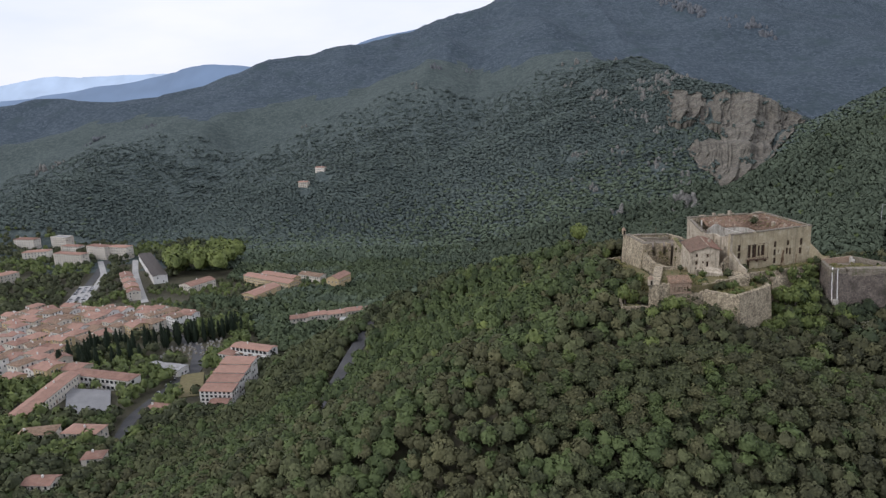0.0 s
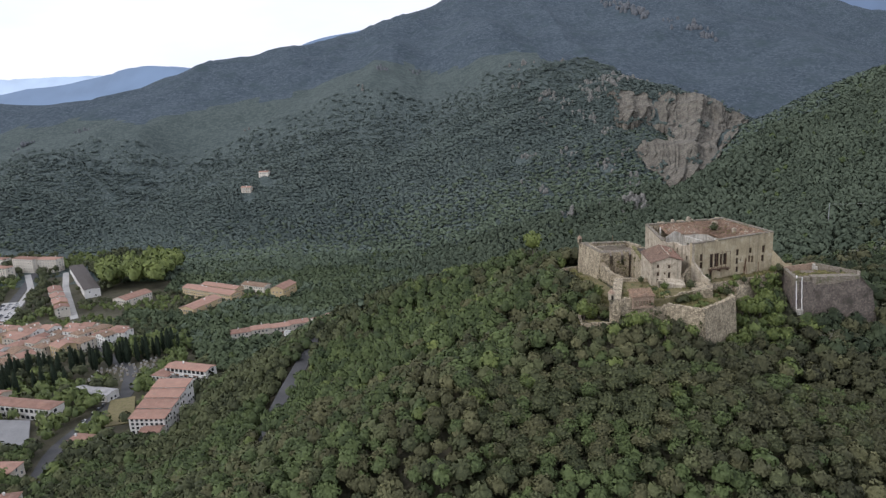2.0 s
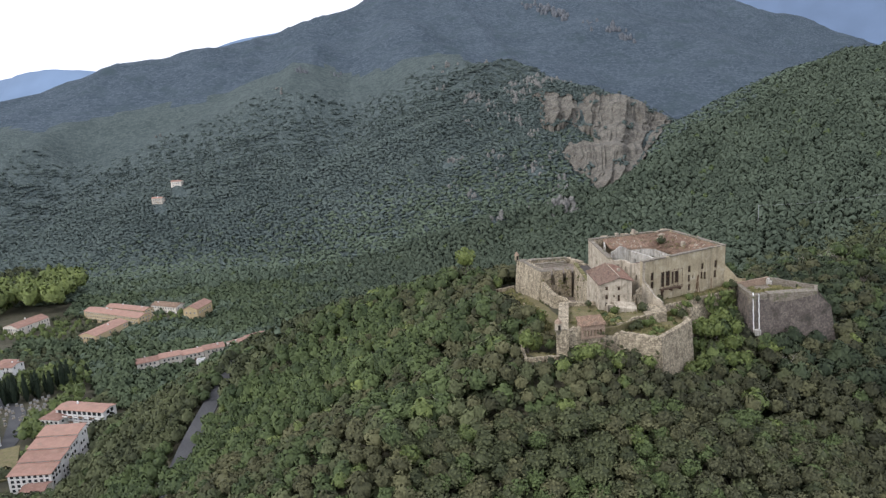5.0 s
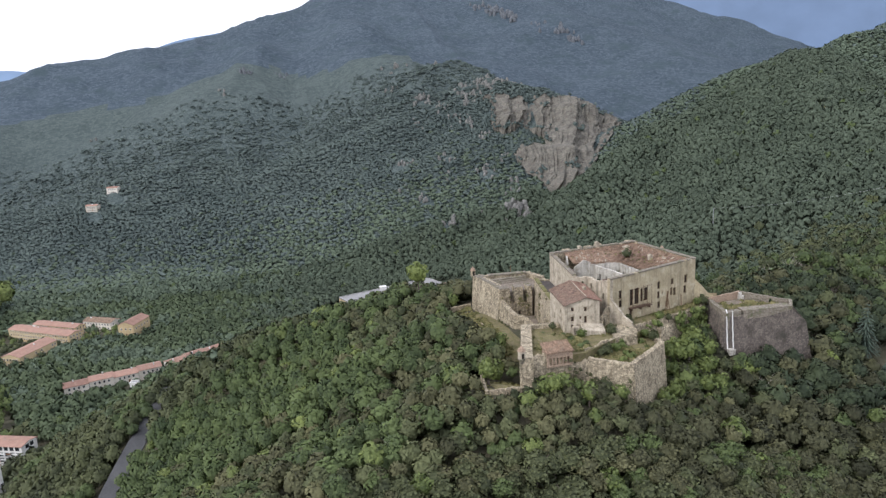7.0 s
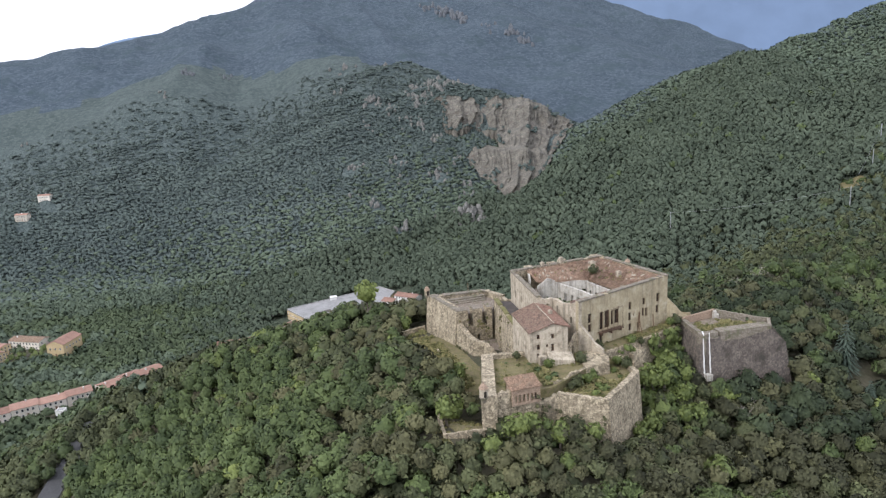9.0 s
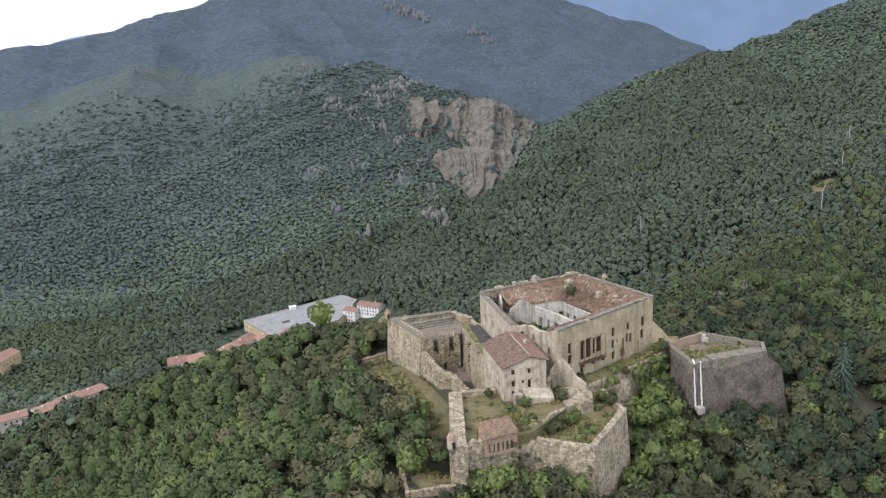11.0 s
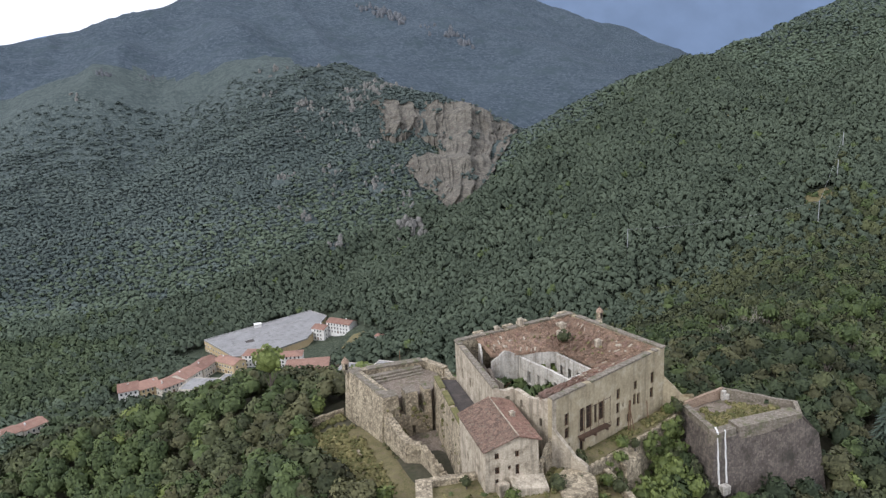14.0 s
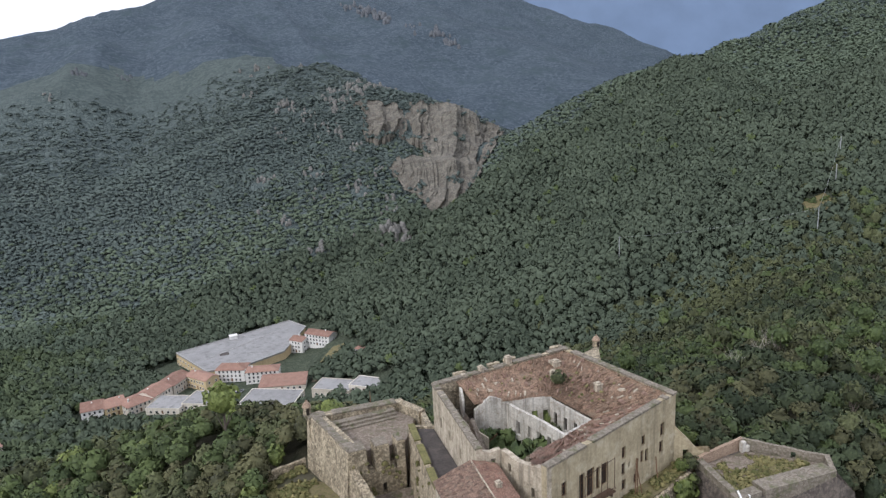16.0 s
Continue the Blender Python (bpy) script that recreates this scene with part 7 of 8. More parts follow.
# ---------------------------------------------------------------- single trees
def tube(points, radii, n=6):
    """A tapered limb through the points."""
    verts, faces = [], []
    for k, (p, r) in enumerate(zip(points, radii)):
        d = (Vector(points[min(k + 1, len(points) - 1)]) - Vector(points[max(k - 1, 0)])).normalized()
        u = d.cross(Vector((0.3, 1, 0.2))).normalized()
        v = d.cross(u)
        verts += [tuple(Vector(p) + (u * math.cos(2 * math.pi * i / n) + v * math.sin(2 * math.pi * i / n)) * r) for i in range(n)]
        if k:
            b = k * n
            faces += [(b - n + i, b - n + (i + 1) % n, b + (i + 1) % n, b + i) for i in range(n)]
    return verts, faces


def limbs(seed, height, spread, trunk_r, forks=5, twigs=3, rise=0.5):
    """A trunk that forks into limbs and twigs, as one mesh."""
    rng = random.Random(seed)
    s = Solid()
    top = Vector((rng.uniform(-0.3, 0.3), rng.uniform(-0.3, 0.3), height * 0.62))
    s.add(*tube([(0, 0, -1.2), (0.05, 0, height * 0.25), tuple(top * 0.8), tuple(top)], [trunk_r, trunk_r * 0.8, trunk_r * 0.55, trunk_r * 0.35]))
    for k in range(forks):
        a = 2 * math.pi * (k + rng.uniform(-0.3, 0.3)) / forks
        z0 = height * rng.uniform(0.28, 0.6)
        start = Vector((top.x * z0 / top.z, top.y * z0 / top.z, z0))
        end = start + Vector((math.cos(a) * spread * rng.uniform(0.6, 1), math.sin(a) * spread * rng.uniform(0.6, 1), height * rise * rng.uniform(0.5, 1)))
        mid = start.lerp(end, 0.5) + Vector((0, 0, -0.3))
        s.add(*tube([start, mid, end], [trunk_r * 0.4, trunk_r * 0.25, trunk_r * 0.08], 5))
        for _ in range(twigs):
            p = mid.lerp(end, rng.uniform(0.1, 0.95))
            q = p + Vector((rng.uniform(-1, 1), rng.uniform(-1, 1), rng.uniform(0.2, 1.1))) * spread * 0.4
            s.add(*tube([p, q], [trunk_r * 0.14, trunk_r * 0.04], 4))
    return s


def crown_mesh(name, seed, cards, size, mat, r, h, tint):
    cv, core = crown_template(seed, cards, size)
    rng = np.random.default_rng(seed)
    v = np.concatenate([cv, core]) * np.array([r, r, h])
    # the core is tinted darker than the leaves, as painted inner shade
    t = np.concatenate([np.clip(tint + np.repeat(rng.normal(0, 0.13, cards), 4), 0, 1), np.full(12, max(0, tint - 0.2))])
    return fast_mesh(name, v, np.arange(cards * 4).reshape(-1, 4), ICO_F + cards * 4, mat, t)


def leafy_tree(name, seed, r, h, stem, mat, tint, label, cards=300, size=0.108, group=""):
    """A tree with a forked trunk under a clumped crown. stem: height of the crown's middle."""
    t = thing(name, label=label, category="tree", group=group)
    part("trunk", limbs(seed, stem + h * 0.7, r * 0.75, 0.10 * r + 0.06, 5, 1).mesh("trunk", BARK), parent=t)
    c = part("crown", crown_mesh("crown", seed, cards, size, mat, r, h, tint), parent=t)
    c.location = (0, 0, stem)
    return t


rng_s = random.Random(9)
OAK_KINDS = [leafy_tree("oak_tree", 200 + k, 3.1 + 0.32 * (k % 5), 2.8 + 0.24 * (k % 4), 4.4, (LEAF, LEAF_OLIVE, LEAF_SHADED_BROWN, LEAF, LEAF_OLIVE, LEAF_MID, LEAF_SHADED_BROWN, LEAF_LIGHT)[k], 0.26 + 0.07 * (k % 7), ("round-crowned evergreen oak on the fort slope" if k < 7 else "lighter green young tree on the fort slope"), group="oaks below the fort") for k in range(8)]
used = set()
for k, (x, y, _) in enumerate(single_pts):
    # east of x 92 more oaks draw the shade-darkened leaves
    kind = rng_s.choice(([2, 6, 0, 5, 1, 3] if x > 92 else [0, 1, 3, 4, 5, 0, 5, 3]) * 3 + ([7] if y > 212 else [6]))
    m_ = pose(x, y, g(x, y) + rng_s.uniform(-0.9, 0.6) - (2.2 if y > 224 and x > 52 else 0), 0, 0, rng_s.uniform(0, 360))
    if kind in used:
        copy_thing(OAK_KINDS[kind], m_)
    else:
        used.add(kind)
        OAK_KINDS[kind].matrix_basis = m_

# bright bushes in the gap between the bastions, and trees against the walls
BUSH_KINDS = [leafy_tree("bush", 300 + k, 2.1 + 0.3 * k, 2.5 + 0.4 * k, 3.0 + 0.4 * k, LEAF_LIGHT if k != 1 else LEAF, 0.25 + 0.12 * k, "bright green shrub growing against the walls", cards=130, size=0.15, group="shrubs by the walls") for k in range(4)]
bush_at = [(124.5, 259), (127, 262), (130, 264), (133, 261), (128, 256), (132, 257), (136, 262), (139, 266), (141, 262), (137, 257), (143, 270), (145.5, 272), (142, 272.6), (146.6, 276.2), (134, 252), (139, 253), (143.5, 257.5), (147.5, 256.5),
           (126, 253), (121.5, 250), (116, 246.6), (98, 239.6), (95, 242.6), (91, 243.4), (87, 243.2), (83, 243.4), (78, 244), (89, 240), (93.5, 238.6), (118, 245), (126, 257.5), (129, 260.4), (134.5, 264.6), (138, 268.4), (144, 266), (140, 258.6), (130.6, 253.8), (150, 255.6), (155, 255.2), (161, 254), (167, 253.4), (172, 253), (177, 252), (181.5, 256), (183, 262), (180, 270), (173, 276), (168, 283), (158, 284), (152, 290), (156, 298), (163, 305),
           (168, 316), (152, 322.5), (140, 318), (128, 319), (116, 322), (114, 330), (100, 336), (90, 337), (70, 263), (66, 257), (72, 268), (78, 282), (68, 283), (66, 295), (65, 310), (68, 322), (76, 335), (60.5, 270)]
used = set()
for k, (x, y) in enumerate(bush_at):
    kind = (k * 7 + k // 3) % 4
    m_ = pose(x, y, g(x, y) + rng_s.uniform(-0.5, 0.2) + (3.5 if 122 < x < 148 and y > 260 else 2.0 if 122 < x < 148 and y > 255 else 0), 0, 0, rng_s.uniform(0, 360))
    if kind in used:
        copy_thing(BUSH_KINDS[kind], m_)
    else:
        used.add(kind)
        BUSH_KINDS[kind].matrix_basis = m_
# shrubs inside the ruins
RUIN_KINDS = [leafy_tree("shrub", 320 + k, 1.3 + 0.35 * k, 1.4 + 0.3 * k, 1.5, (LEAF, LEAF_LIGHT, LEAF)[k], 0.4, "shrub growing inside the ruined fort", cards=110, size=0.16, group="shrubs in the ruins") for k in range(3)]
used = set()
for k, (x, y, z) in enumerate([(113.5, 284, 126.4), (116, 287, 126.4), (118.5, 289, 126.4), (115, 291, 126.4), (118, 294, 126.4), (111.5, 288, 126.4), (117, 283.5, 126.4), (119.5, 285.5, 126.4), (120, 292, 126.4), (112, 297, 126.4), (126, 291, 128.4), (127.5, 294, 129), (125.4, 294.6, 128.4), (128.3, 289, 127), (132.5, 299.8, 137.6),
                                (103, 256, 122.4), (104.8, 254.5, 122.4), (101, 253.4, 122.4), (98.6, 252.2, 122.5), (118.5, 262, 122.2), (119.2, 259, 122.3), (107, 262.5, 125.2), (97, 261.8, 125.2), (106.6, 261.4, 125.2), (90.6, 268.5, 126.2), (86, 254, 125.3), (148.5, 277.2, 124.6), (147.6, 274.8, 122.5), (146.2, 277.0, 124.6), (115.2, 267.2, 125.1), (131, 269.6, 123.4), (128, 270.2, 124.0)]):
    kind = k % 3
    m_ = pose(x, y, z - 0.2, 0, 0, rng_s.uniform(0, 360))
    if kind in used:
        copy_thing(RUIN_KINDS[kind], m_)
    else:
        used.add(kind)
        RUIN_KINDS[kind].matrix_basis = m_
BRIGHT = (67.5, 359.0, 129.0)
# named single trees
for nm, lb, x, y, r, h, stem, mat, tint in (("broadleaf_tree", "bright yellow-green tree on the crest", BRIGHT[0], BRIGHT[1], 5.0, 5.4, BRIGHT[2] - g(BRIGHT[0], BRIGHT[1]) - 5.0, LEAF_LIGHT, 0.85), ("broadleaf_tree", "bright green tree at the foot of the bastion", 66, 258, 2.6, 3.8, 4.6, LEAF_LIGHT, 0.5), ("broadleaf_tree", "bright green tree below the turret wall", 80, 242.6, 3.1, 3.6, 4.6, LEAF_LIGHT, 0.6),
                                            ("broadleaf_tree", "half-bare tree with brownish leaves", 36, 240, 4.4, 3.0, 5.4, LEAF_PINE, 0.6), ("broadleaf_tree", "light green tree behind the fort", 186, 345, 5.2, 5.2, 7, LEAF_LIGHT, 0.4), ("broadleaf_tree", "light green tree on the slope behind the fort", 176, 352, 4.6, 4.8, 7, LEAF_LIGHT, 0.35)):
    t_ob = leafy_tree(nm, int(x * 3), r, h, stem, mat, tint, lb, cards=260, size=0.115)
    t_ob.matrix_basis = pose(x, y, g(x, y))


def conifer(name, label, height, r, mat, seed, tiers=11, group=""):
    """A fir: a straight trunk with drooping whorls of needle sprays."""
    t = thing(name, label=label, category="tree", group=group)
    part("trunk", mesh_of("trunk", *tube([(0, 0, -1), (0, 0, height * 0.5), (0, 0, height)], [0.24, 0.15, 0.03]), BARK), parent=t)
    rng = random.Random(seed)
    verts, quads, tints = [], [], []
    for k in range(tiers):
        u = k / tiers
        z, rr = height * (0.12 + 0.86 * u), r * (1 - u) ** 0.85 + 0.2
        n = max(5, int(15 * (1 - u)) + 4)
        for i in range(n):
            a = 2 * math.pi * (i + rng.random() * 0.7) / n
            L = rr * rng.uniform(0.75, 1.1)
            for j in range(4):
                f0, f1 = j / 4, (j + 1) / 4
                wd = 0.34 * (1.1 - f0) + 0.1
                b = len(verts)
                for f, side in ((f0, -1), (f1, -0.7), (f1, 0.7), (f0, 1)):
                    x_, y_, z_ = L * f, side * wd, z - 0.35 * L * f * f + rng.uniform(-0.12, 0.12)
                    verts.append((x_ * math.cos(a) - y_ * math.sin(a), x_ * math.sin(a) + y_ * math.cos(a), z_))
                    tints.append(0.3 + 0.4 * f + rng.uniform(-0.1, 0.1))
                quads.append((b, b + 1, b + 2, b + 3))
    part("crown", fast_mesh("crown", verts, quads, [], mat, tints), parent=t)
    return t


fir = conifer("fir_tree", "blue-green fir standing beside the bastion", 19, 5.4, LEAF_FIR, 3, 14)
fir.matrix_basis = pose(203, 264, g(203, 264))
fir2 = conifer("fir_tree", "dark fir below the bastion", 11, 3.2, LEAF_FIR, 4)
fir2.matrix_basis = pose(196, 248, g(196, 248))


def cypress_mesh(seed, height, r):
    rng = np.random.default_rng(seed)
    n = 110
    u = rng.uniform(0.04, 1, n) ** 0.9
    a = rng.uniform(0, 2 * math.pi, n)
    rad = r * np.clip(np.sin(np.pi * np.clip(u * 0.86 + 0.12, 0, 1)) ** 0.7, 0.12, 1) * rng.uniform(0.8, 1.1, n)
    verts = []
    for k in range(n):
        c = np.array([rad[k] * math.cos(a[k]), rad[k] * math.sin(a[k]), u[k] * height])
        t = np.array([-math.sin(a[k]), math.cos(a[k]), 0]) * 0.34
        up = np.array([0.12 * math.cos(a[k]), 0.12 * math.sin(a[k]), 1.0]) * rng.uniform(0.7, 1.2)
        verts += [c - t, c - up * 0.8, c + t, c + up]
    ring = [(0.3 * r, 0.0), (0.7 * r, 0.2), (0.72 * r, 0.55), (0.4 * r, 0.82), (0.05 * r, 1.0)]
    cv = np.array([(q * math.cos(2 * math.pi * i / 7), q * math.sin(2 * math.pi * i / 7), z * height) for q, z in ring for i in range(7)])
    cf = np.array([(b * 7 + i, b * 7 + (i + 1) % 7, (b + 1) * 7 + (i + 1) % 7, (b + 1) * 7 + i) for b in range(4) for i in range(7)]) + n * 4
    # a fixed low tint on the core paints the shade between sprays
    return fast_mesh("crown", np.concatenate([np.array(verts), cv]), np.concatenate([np.arange(n * 4).reshape(-1, 4), cf]), [], LEAF_CYPRESS, np.concatenate([np.repeat(rng.uniform(0.1, 0.9, n), 4), np.full(35, 0.1)]))


CYP = []
for k in range(3):
    t = thing("cypress", label="tall dark cypress in the cemetery", category="tree", group="cemetery cypresses")
    part("trunk", mesh_of("trunk", *tube([(0, 0, -1), (0, 0, 2.5)], [0.25, 0.2]), BARK), parent=t)
    part("crown", cypress_mesh(50 + k, 14.5 + 2.5 * k, 2.1 + 0.25 * k), parent=t).location = (0, 0, 0.6)
    CYP.append(t)
cyp_at = [(-286 + 9.5 * k + rng_s.uniform(-2, 2), 492 + 5.6 * k + rng_s.uniform(-6, 6)) for k in range(13)] + [(-262 + 6 * k + rng_s.uniform(-2, 2), 470 + 4 * k + rng_s.uniform(-5, 5)) for k in range(6)] + [(-226 + 6.2 * k, 524 + 3.6 * k + rng_s.uniform(-3, 3)) for k in range(9)] + [(-272 + rng_s.uniform(-12, 8), 478 + rng_s.uniform(-10, 12)) for _ in range(10)] + [(-282 + 100 * u_ + rng_s.uniform(-3, 3), 500 + 52 * u_ + rng_s.uniform(0, 16)) for u_ in [k / 25 for k in range(26)]]
used = set()
for k, (x, y) in enumerate(cyp_at):
    m_ = pose(x, y, g(x, y), 0, 0, rng_s.uniform(0, 360))
    if k % 3 in used:
        copy_thing(CYP[k % 3], m_)
    else:
        used.add(k % 3)
        CYP[k % 3].matrix_basis = m_

# tall pines east of the fort
PINE_KINDS = [leafy_tree("pine_tree", 400 + k, 2.9 + 0.4 * k, 3.4 + 0.5 * k, 9.5 + 1.2 * k, (LEAF_PINE, LEAF, LEAF_PINE)[k], 0.2 + 0.15 * k, "tall pine with a bare trunk east of the fort", cards=150, size=0.14, group="tall pines") for k in range(3)]
used = set()
for k in range(46):
    x, y = rng_s.uniform(206, 300), rng_s.uniform(262, 372)
    m_ = pose(x, y, g(x, y) + rng_s.uniform(-1, 0.3), 0, 0, rng_s.uniform(0, 360))
    if k % 3 in used:
        copy_thing(PINE_KINDS[k % 3], m_)
    else:
        used.add(k % 3)
        PINE_KINDS[k % 3].matrix_basis = m_

# dead trees
for nm, x, y, hgt, spr, sd in (("dead_tree", 153, 249, 9.5, 3.6, 1), ("dead_tree", 172, 248, 8.5, 3.4, 2), ("dead_tree", 187, 243, 9, 3.6, 3), ("dead_tree", 230, 334, 15, 3, 4), ("dead_tree", 238, 338, 17, 2.2, 5), ("dead_tree", 236, 333, 16, 2.0, 6), ("dead_tree", 217, 331, 13, 4, 7), ("dead_tree", 36.5, 241, 8, 4.2, 8), ("dead_tree", 170, 352, 13, 4.4, 9)):
    d = thing(nm, (x, y, g(x, y)), 37 * sd, label="leafless bleached tree standing in the wood", category="tree", group="dead trees")
    part("trunk", limbs(70 + sd, hgt, spr, 0.22, 8, 5, 0.38).mesh("trunk", DEADWOOD), parent=d)

# trees of the town: gardens, the plane avenue and the great planes of the park
P = scatter(-720, -110, 262, 1075, lambda y: 7.0 + 0.003 * (y - 262), 21)
x, y = P[:, 0], P[:, 1]
sel = (inside(x, y, TOWN_GROUND) | inside(x, y, PARK_GROUND)) & ~inside(x, y, OLD_RING) & ~built_over(x, y, 2.6) & ~((x > -330) & (y > 650) & built_over(x, y, 3.6)) & (off_line(x, y, VALLEY_ROAD) > 8) & (off_line(x, y, [(-385, 687), (-415, 780), (-440, 860), (-478, 930)]) > 7) & (off_line(x, y, [(-320, 700), (-350, 760), (-400, 860), (-430, 930)]) > 7)
sel &= ~inside(x, y, [(-256, 428), (-220, 422), (-200, 376), (-234, 381)]) & ~inside(x, y, [(-426, 772), (-400, 774), (-374, 678), (-400, 674)]) & ~inside(x, y, [(-188, 448), (-170, 452), (-158, 410), (-178, 406)]) & ~inside(x, y, [(-228, 478), (-180, 500), (-172, 550), (-226, 530)])
sel &= (patchy(x, y, 31) > 0.36) | (y < 372) | ((x > -300) & (y > 600))
P = P[sel]
r_ = np.where((P[:, 0] > -330) & (P[:, 1] > 590), rng_w.uniform(2.2, 3.4, len(P)), rng_w.uniform(2.6, 5.0, len(P)))
q = patchy(P[:, 0], P[:, 1], 32) > 0.55
for s_, mat, nm, lb in ((~q, LEAF, "garden_trees", "dark garden trees among the houses"), (q, LEAF_LIGHT, "garden_trees", "light green garden trees among the houses")):
    p_ = P[s_]
    grow(nm, mat, p_[:, 0], p_[:, 1], ground(p_[:, 0], p_[:, 1]) + r_[s_] + 0.8, r_[s_], r_[s_] * 1.05, rng_w.uniform(0.1, 0.5, len(p_)), 50, 0.25, 60 + len(lb), lb)
P = scatter(-300, -112, 228, 384, lambda y: 5.2, 23)
x, y = P[:, 0], P[:, 1]
P = P[~built_over(x, y, 2.4) & (off_line(x, y, VALLEY_ROAD) > np.where(y > 338, 7.5, 0)) & ~inside(x, y, [(-256, 428), (-220, 422), (-200, 372), (-234, 377)]) & (x > -0.66 * y - 60)]
r_, mix_ = rng_w.uniform(2.6, 4.3, len(P)), patchy(P[:, 0] * 1.5, P[:, 1] * 1.5, 33) + rng_w.normal(0, 0.14, len(P))
for sel, mat, nm, lb in ((mix_ < 0.45, LEAF, "hill_foot_wood", "dark wood round the cottages"), ((mix_ >= 0.45) & (mix_ < 0.70), LEAF_MID, "hill_foot_wood", "fresh green wood round the cottages"), (mix_ >= 0.70, LEAF_OLIVE, "hill_foot_wood", "olive-green wood round the cottages")):
    p_ = P[sel]
    grow(nm, mat, p_[:, 0], p_[:, 1], ground(p_[:, 0], p_[:, 1]) + rng_w.uniform(2.6, 4.6, len(p_)), r_[sel], r_[sel], rng_w.uniform(0.1, 0.7, len(p_)), 120, 0.17, 66 + len(lb), lb)
rows_of = []
for ax, ay, bx, by in ((-290, 640, -110, 700), (-284, 625, -96, 688), (-272, 610, -84, 674), (-262, 596, -110, 640), (-300, 655, -140, 712), (-240, 580, -120, 612)):
    n = int(math.hypot(bx - ax, by - ay) / 8)
    rows_of += [(ax + (bx - ax) * (k + 0.5) / n + rng_s.uniform(-0.8, 0.8), ay + (by - ay) * (k + 0.5) / n + rng_s.uniform(-0.8, 0.8)) for k in range(n)]
A = np.array(rows_of)
A = np.concatenate([A, [(-148 + 9.0 * k, 560 + 2.6 * k + 3 * (k % 2)) for k in range(9)]])
A = A[~built_over(A[:, 0], A[:, 1], 5)]
grow("plane_avenue", LEAF_PARK, A[:, 0], A[:, 1], ground(A[:, 0], A[:, 1]) + 3.6, rng_w.uniform(3.8, 4.8, len(A)), rng_w.uniform(2.8, 3.6, len(A)), rng_w.uniform(0.2, 0.6, len(A)), 110, 0.2, 77, "rows of clipped plane trees in the park")
B = np.array([(-362 + rng_s.uniform(0, 92), 822 + rng_s.uniform(0, 92)) for _ in range(70)])
B = B[~built_over(B[:, 0], B[:, 1], 3)]
grow("great_planes", LEAF_LIGHT, B[:, 0], B[:, 1], ground(B[:, 0], B[:, 1]) + 17, rng_w.uniform(6.5, 9.5, len(B)), rng_w.uniform(9, 13, len(B)), rng_w.uniform(0.45, 0.9, len(B)), 150, 0.18, 78, "huge bright green plane trees by the river")

# ---------------------------------------------------------------- ledge trees and outcrops
L = LEDGES
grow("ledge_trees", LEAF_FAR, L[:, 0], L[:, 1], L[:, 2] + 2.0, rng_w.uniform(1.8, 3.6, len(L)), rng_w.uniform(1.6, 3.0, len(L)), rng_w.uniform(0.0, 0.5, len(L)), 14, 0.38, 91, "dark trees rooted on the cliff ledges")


def boulder(rng, r):
    """A jagged upright block."""
    k = 2
    bm = bmesh.new()
    bmesh.ops.create_icosphere(bm, subdivisions=k, radius=1.0)
    ph = rng.uniform(0, 99)
    for v in bm.verts:
        d = 1 + 0.38 * noise.noise(v.co * 1.5 + Vector((ph, 0, 0))) + 0.20 * noise.noise(v.co * 3.6 + Vector((0, ph, 0)))
        v.co = Vector((round(v.co.x * d * 3.2) / 3.2 * 0.6 + v.co.x * d * 0.4, v.co.y * d, v.co.z * d))
    vs = [tuple(v.co * r) for v in bm.verts]
    fs = [tuple(v.index for v in f.verts) for f in bm.faces]
    bm.free()
    return vs, fs


OUTCROPS = [(266, 1468, 8, 7), (280, 1462, 7, 5), (350, 1252, 8, 8), (362, 1240, 8, 6), (409, 1251, 9, 8), (425, 1236, 8, 6), (269, 1247, 7, 7), (262, 1236, 6, 5), (62, 1683, 7, 5), (-11, 1628, 8, 7), (-20, 1612, 6, 4), (261, 1056, 6, 6), (193, 1082, 6, 5), (212, 1078, 5, 4), (299, 998, 6, 7), (310, 992, 5, 4),
            (205, 977, 6, 6), (220, 908, 7, 5), (294, 892, 8, 8), (300, 872, 7, 6), (262, 905, 6, 5), (-63, 1511, 6, 4), (-791, 1602, 9, 8), (-818, 1430, 10, 9), (-800, 1450, 8, 6), (-677, 1650, 8, 6), (690, 2140, 13, 14), (712, 2105, 13, 16), (735, 2075, 12, 12), (668, 2180, 11, 10), (815, 1920, 12, 16), (836, 1885, 11, 12), (778, 2000, 8, 6), (572, 704, 4, 6), (336, 500, 3.2, 7), (350, 498, 2.6, 4), (330, 1180, 7, 6), (300, 1160, 6, 5), (240, 1180, 6, 5), (320, 1090, 6, 5), (326, 960, 6, 5), (180, 1010, 5, 4), (-300, 1560, 5, 3), (230, 1330, 6, 5), (330, 1370, 6, 4), (375, 1205, 7, 14), (395, 1215, 6, 12), (418, 1218, 6, 12), (345, 1190, 6, 12), (330, 1205, 6, 10), (290, 1200, 6, 9), (280, 1225, 5, 8), (310, 1130, 6, 9), (296, 858, 8, 14), (304, 842, 7, 10), (290, 880, 8, 12), (318, 930, 5, 7), (335, 1020, 5, 7), (250, 1010, 5, 6)]
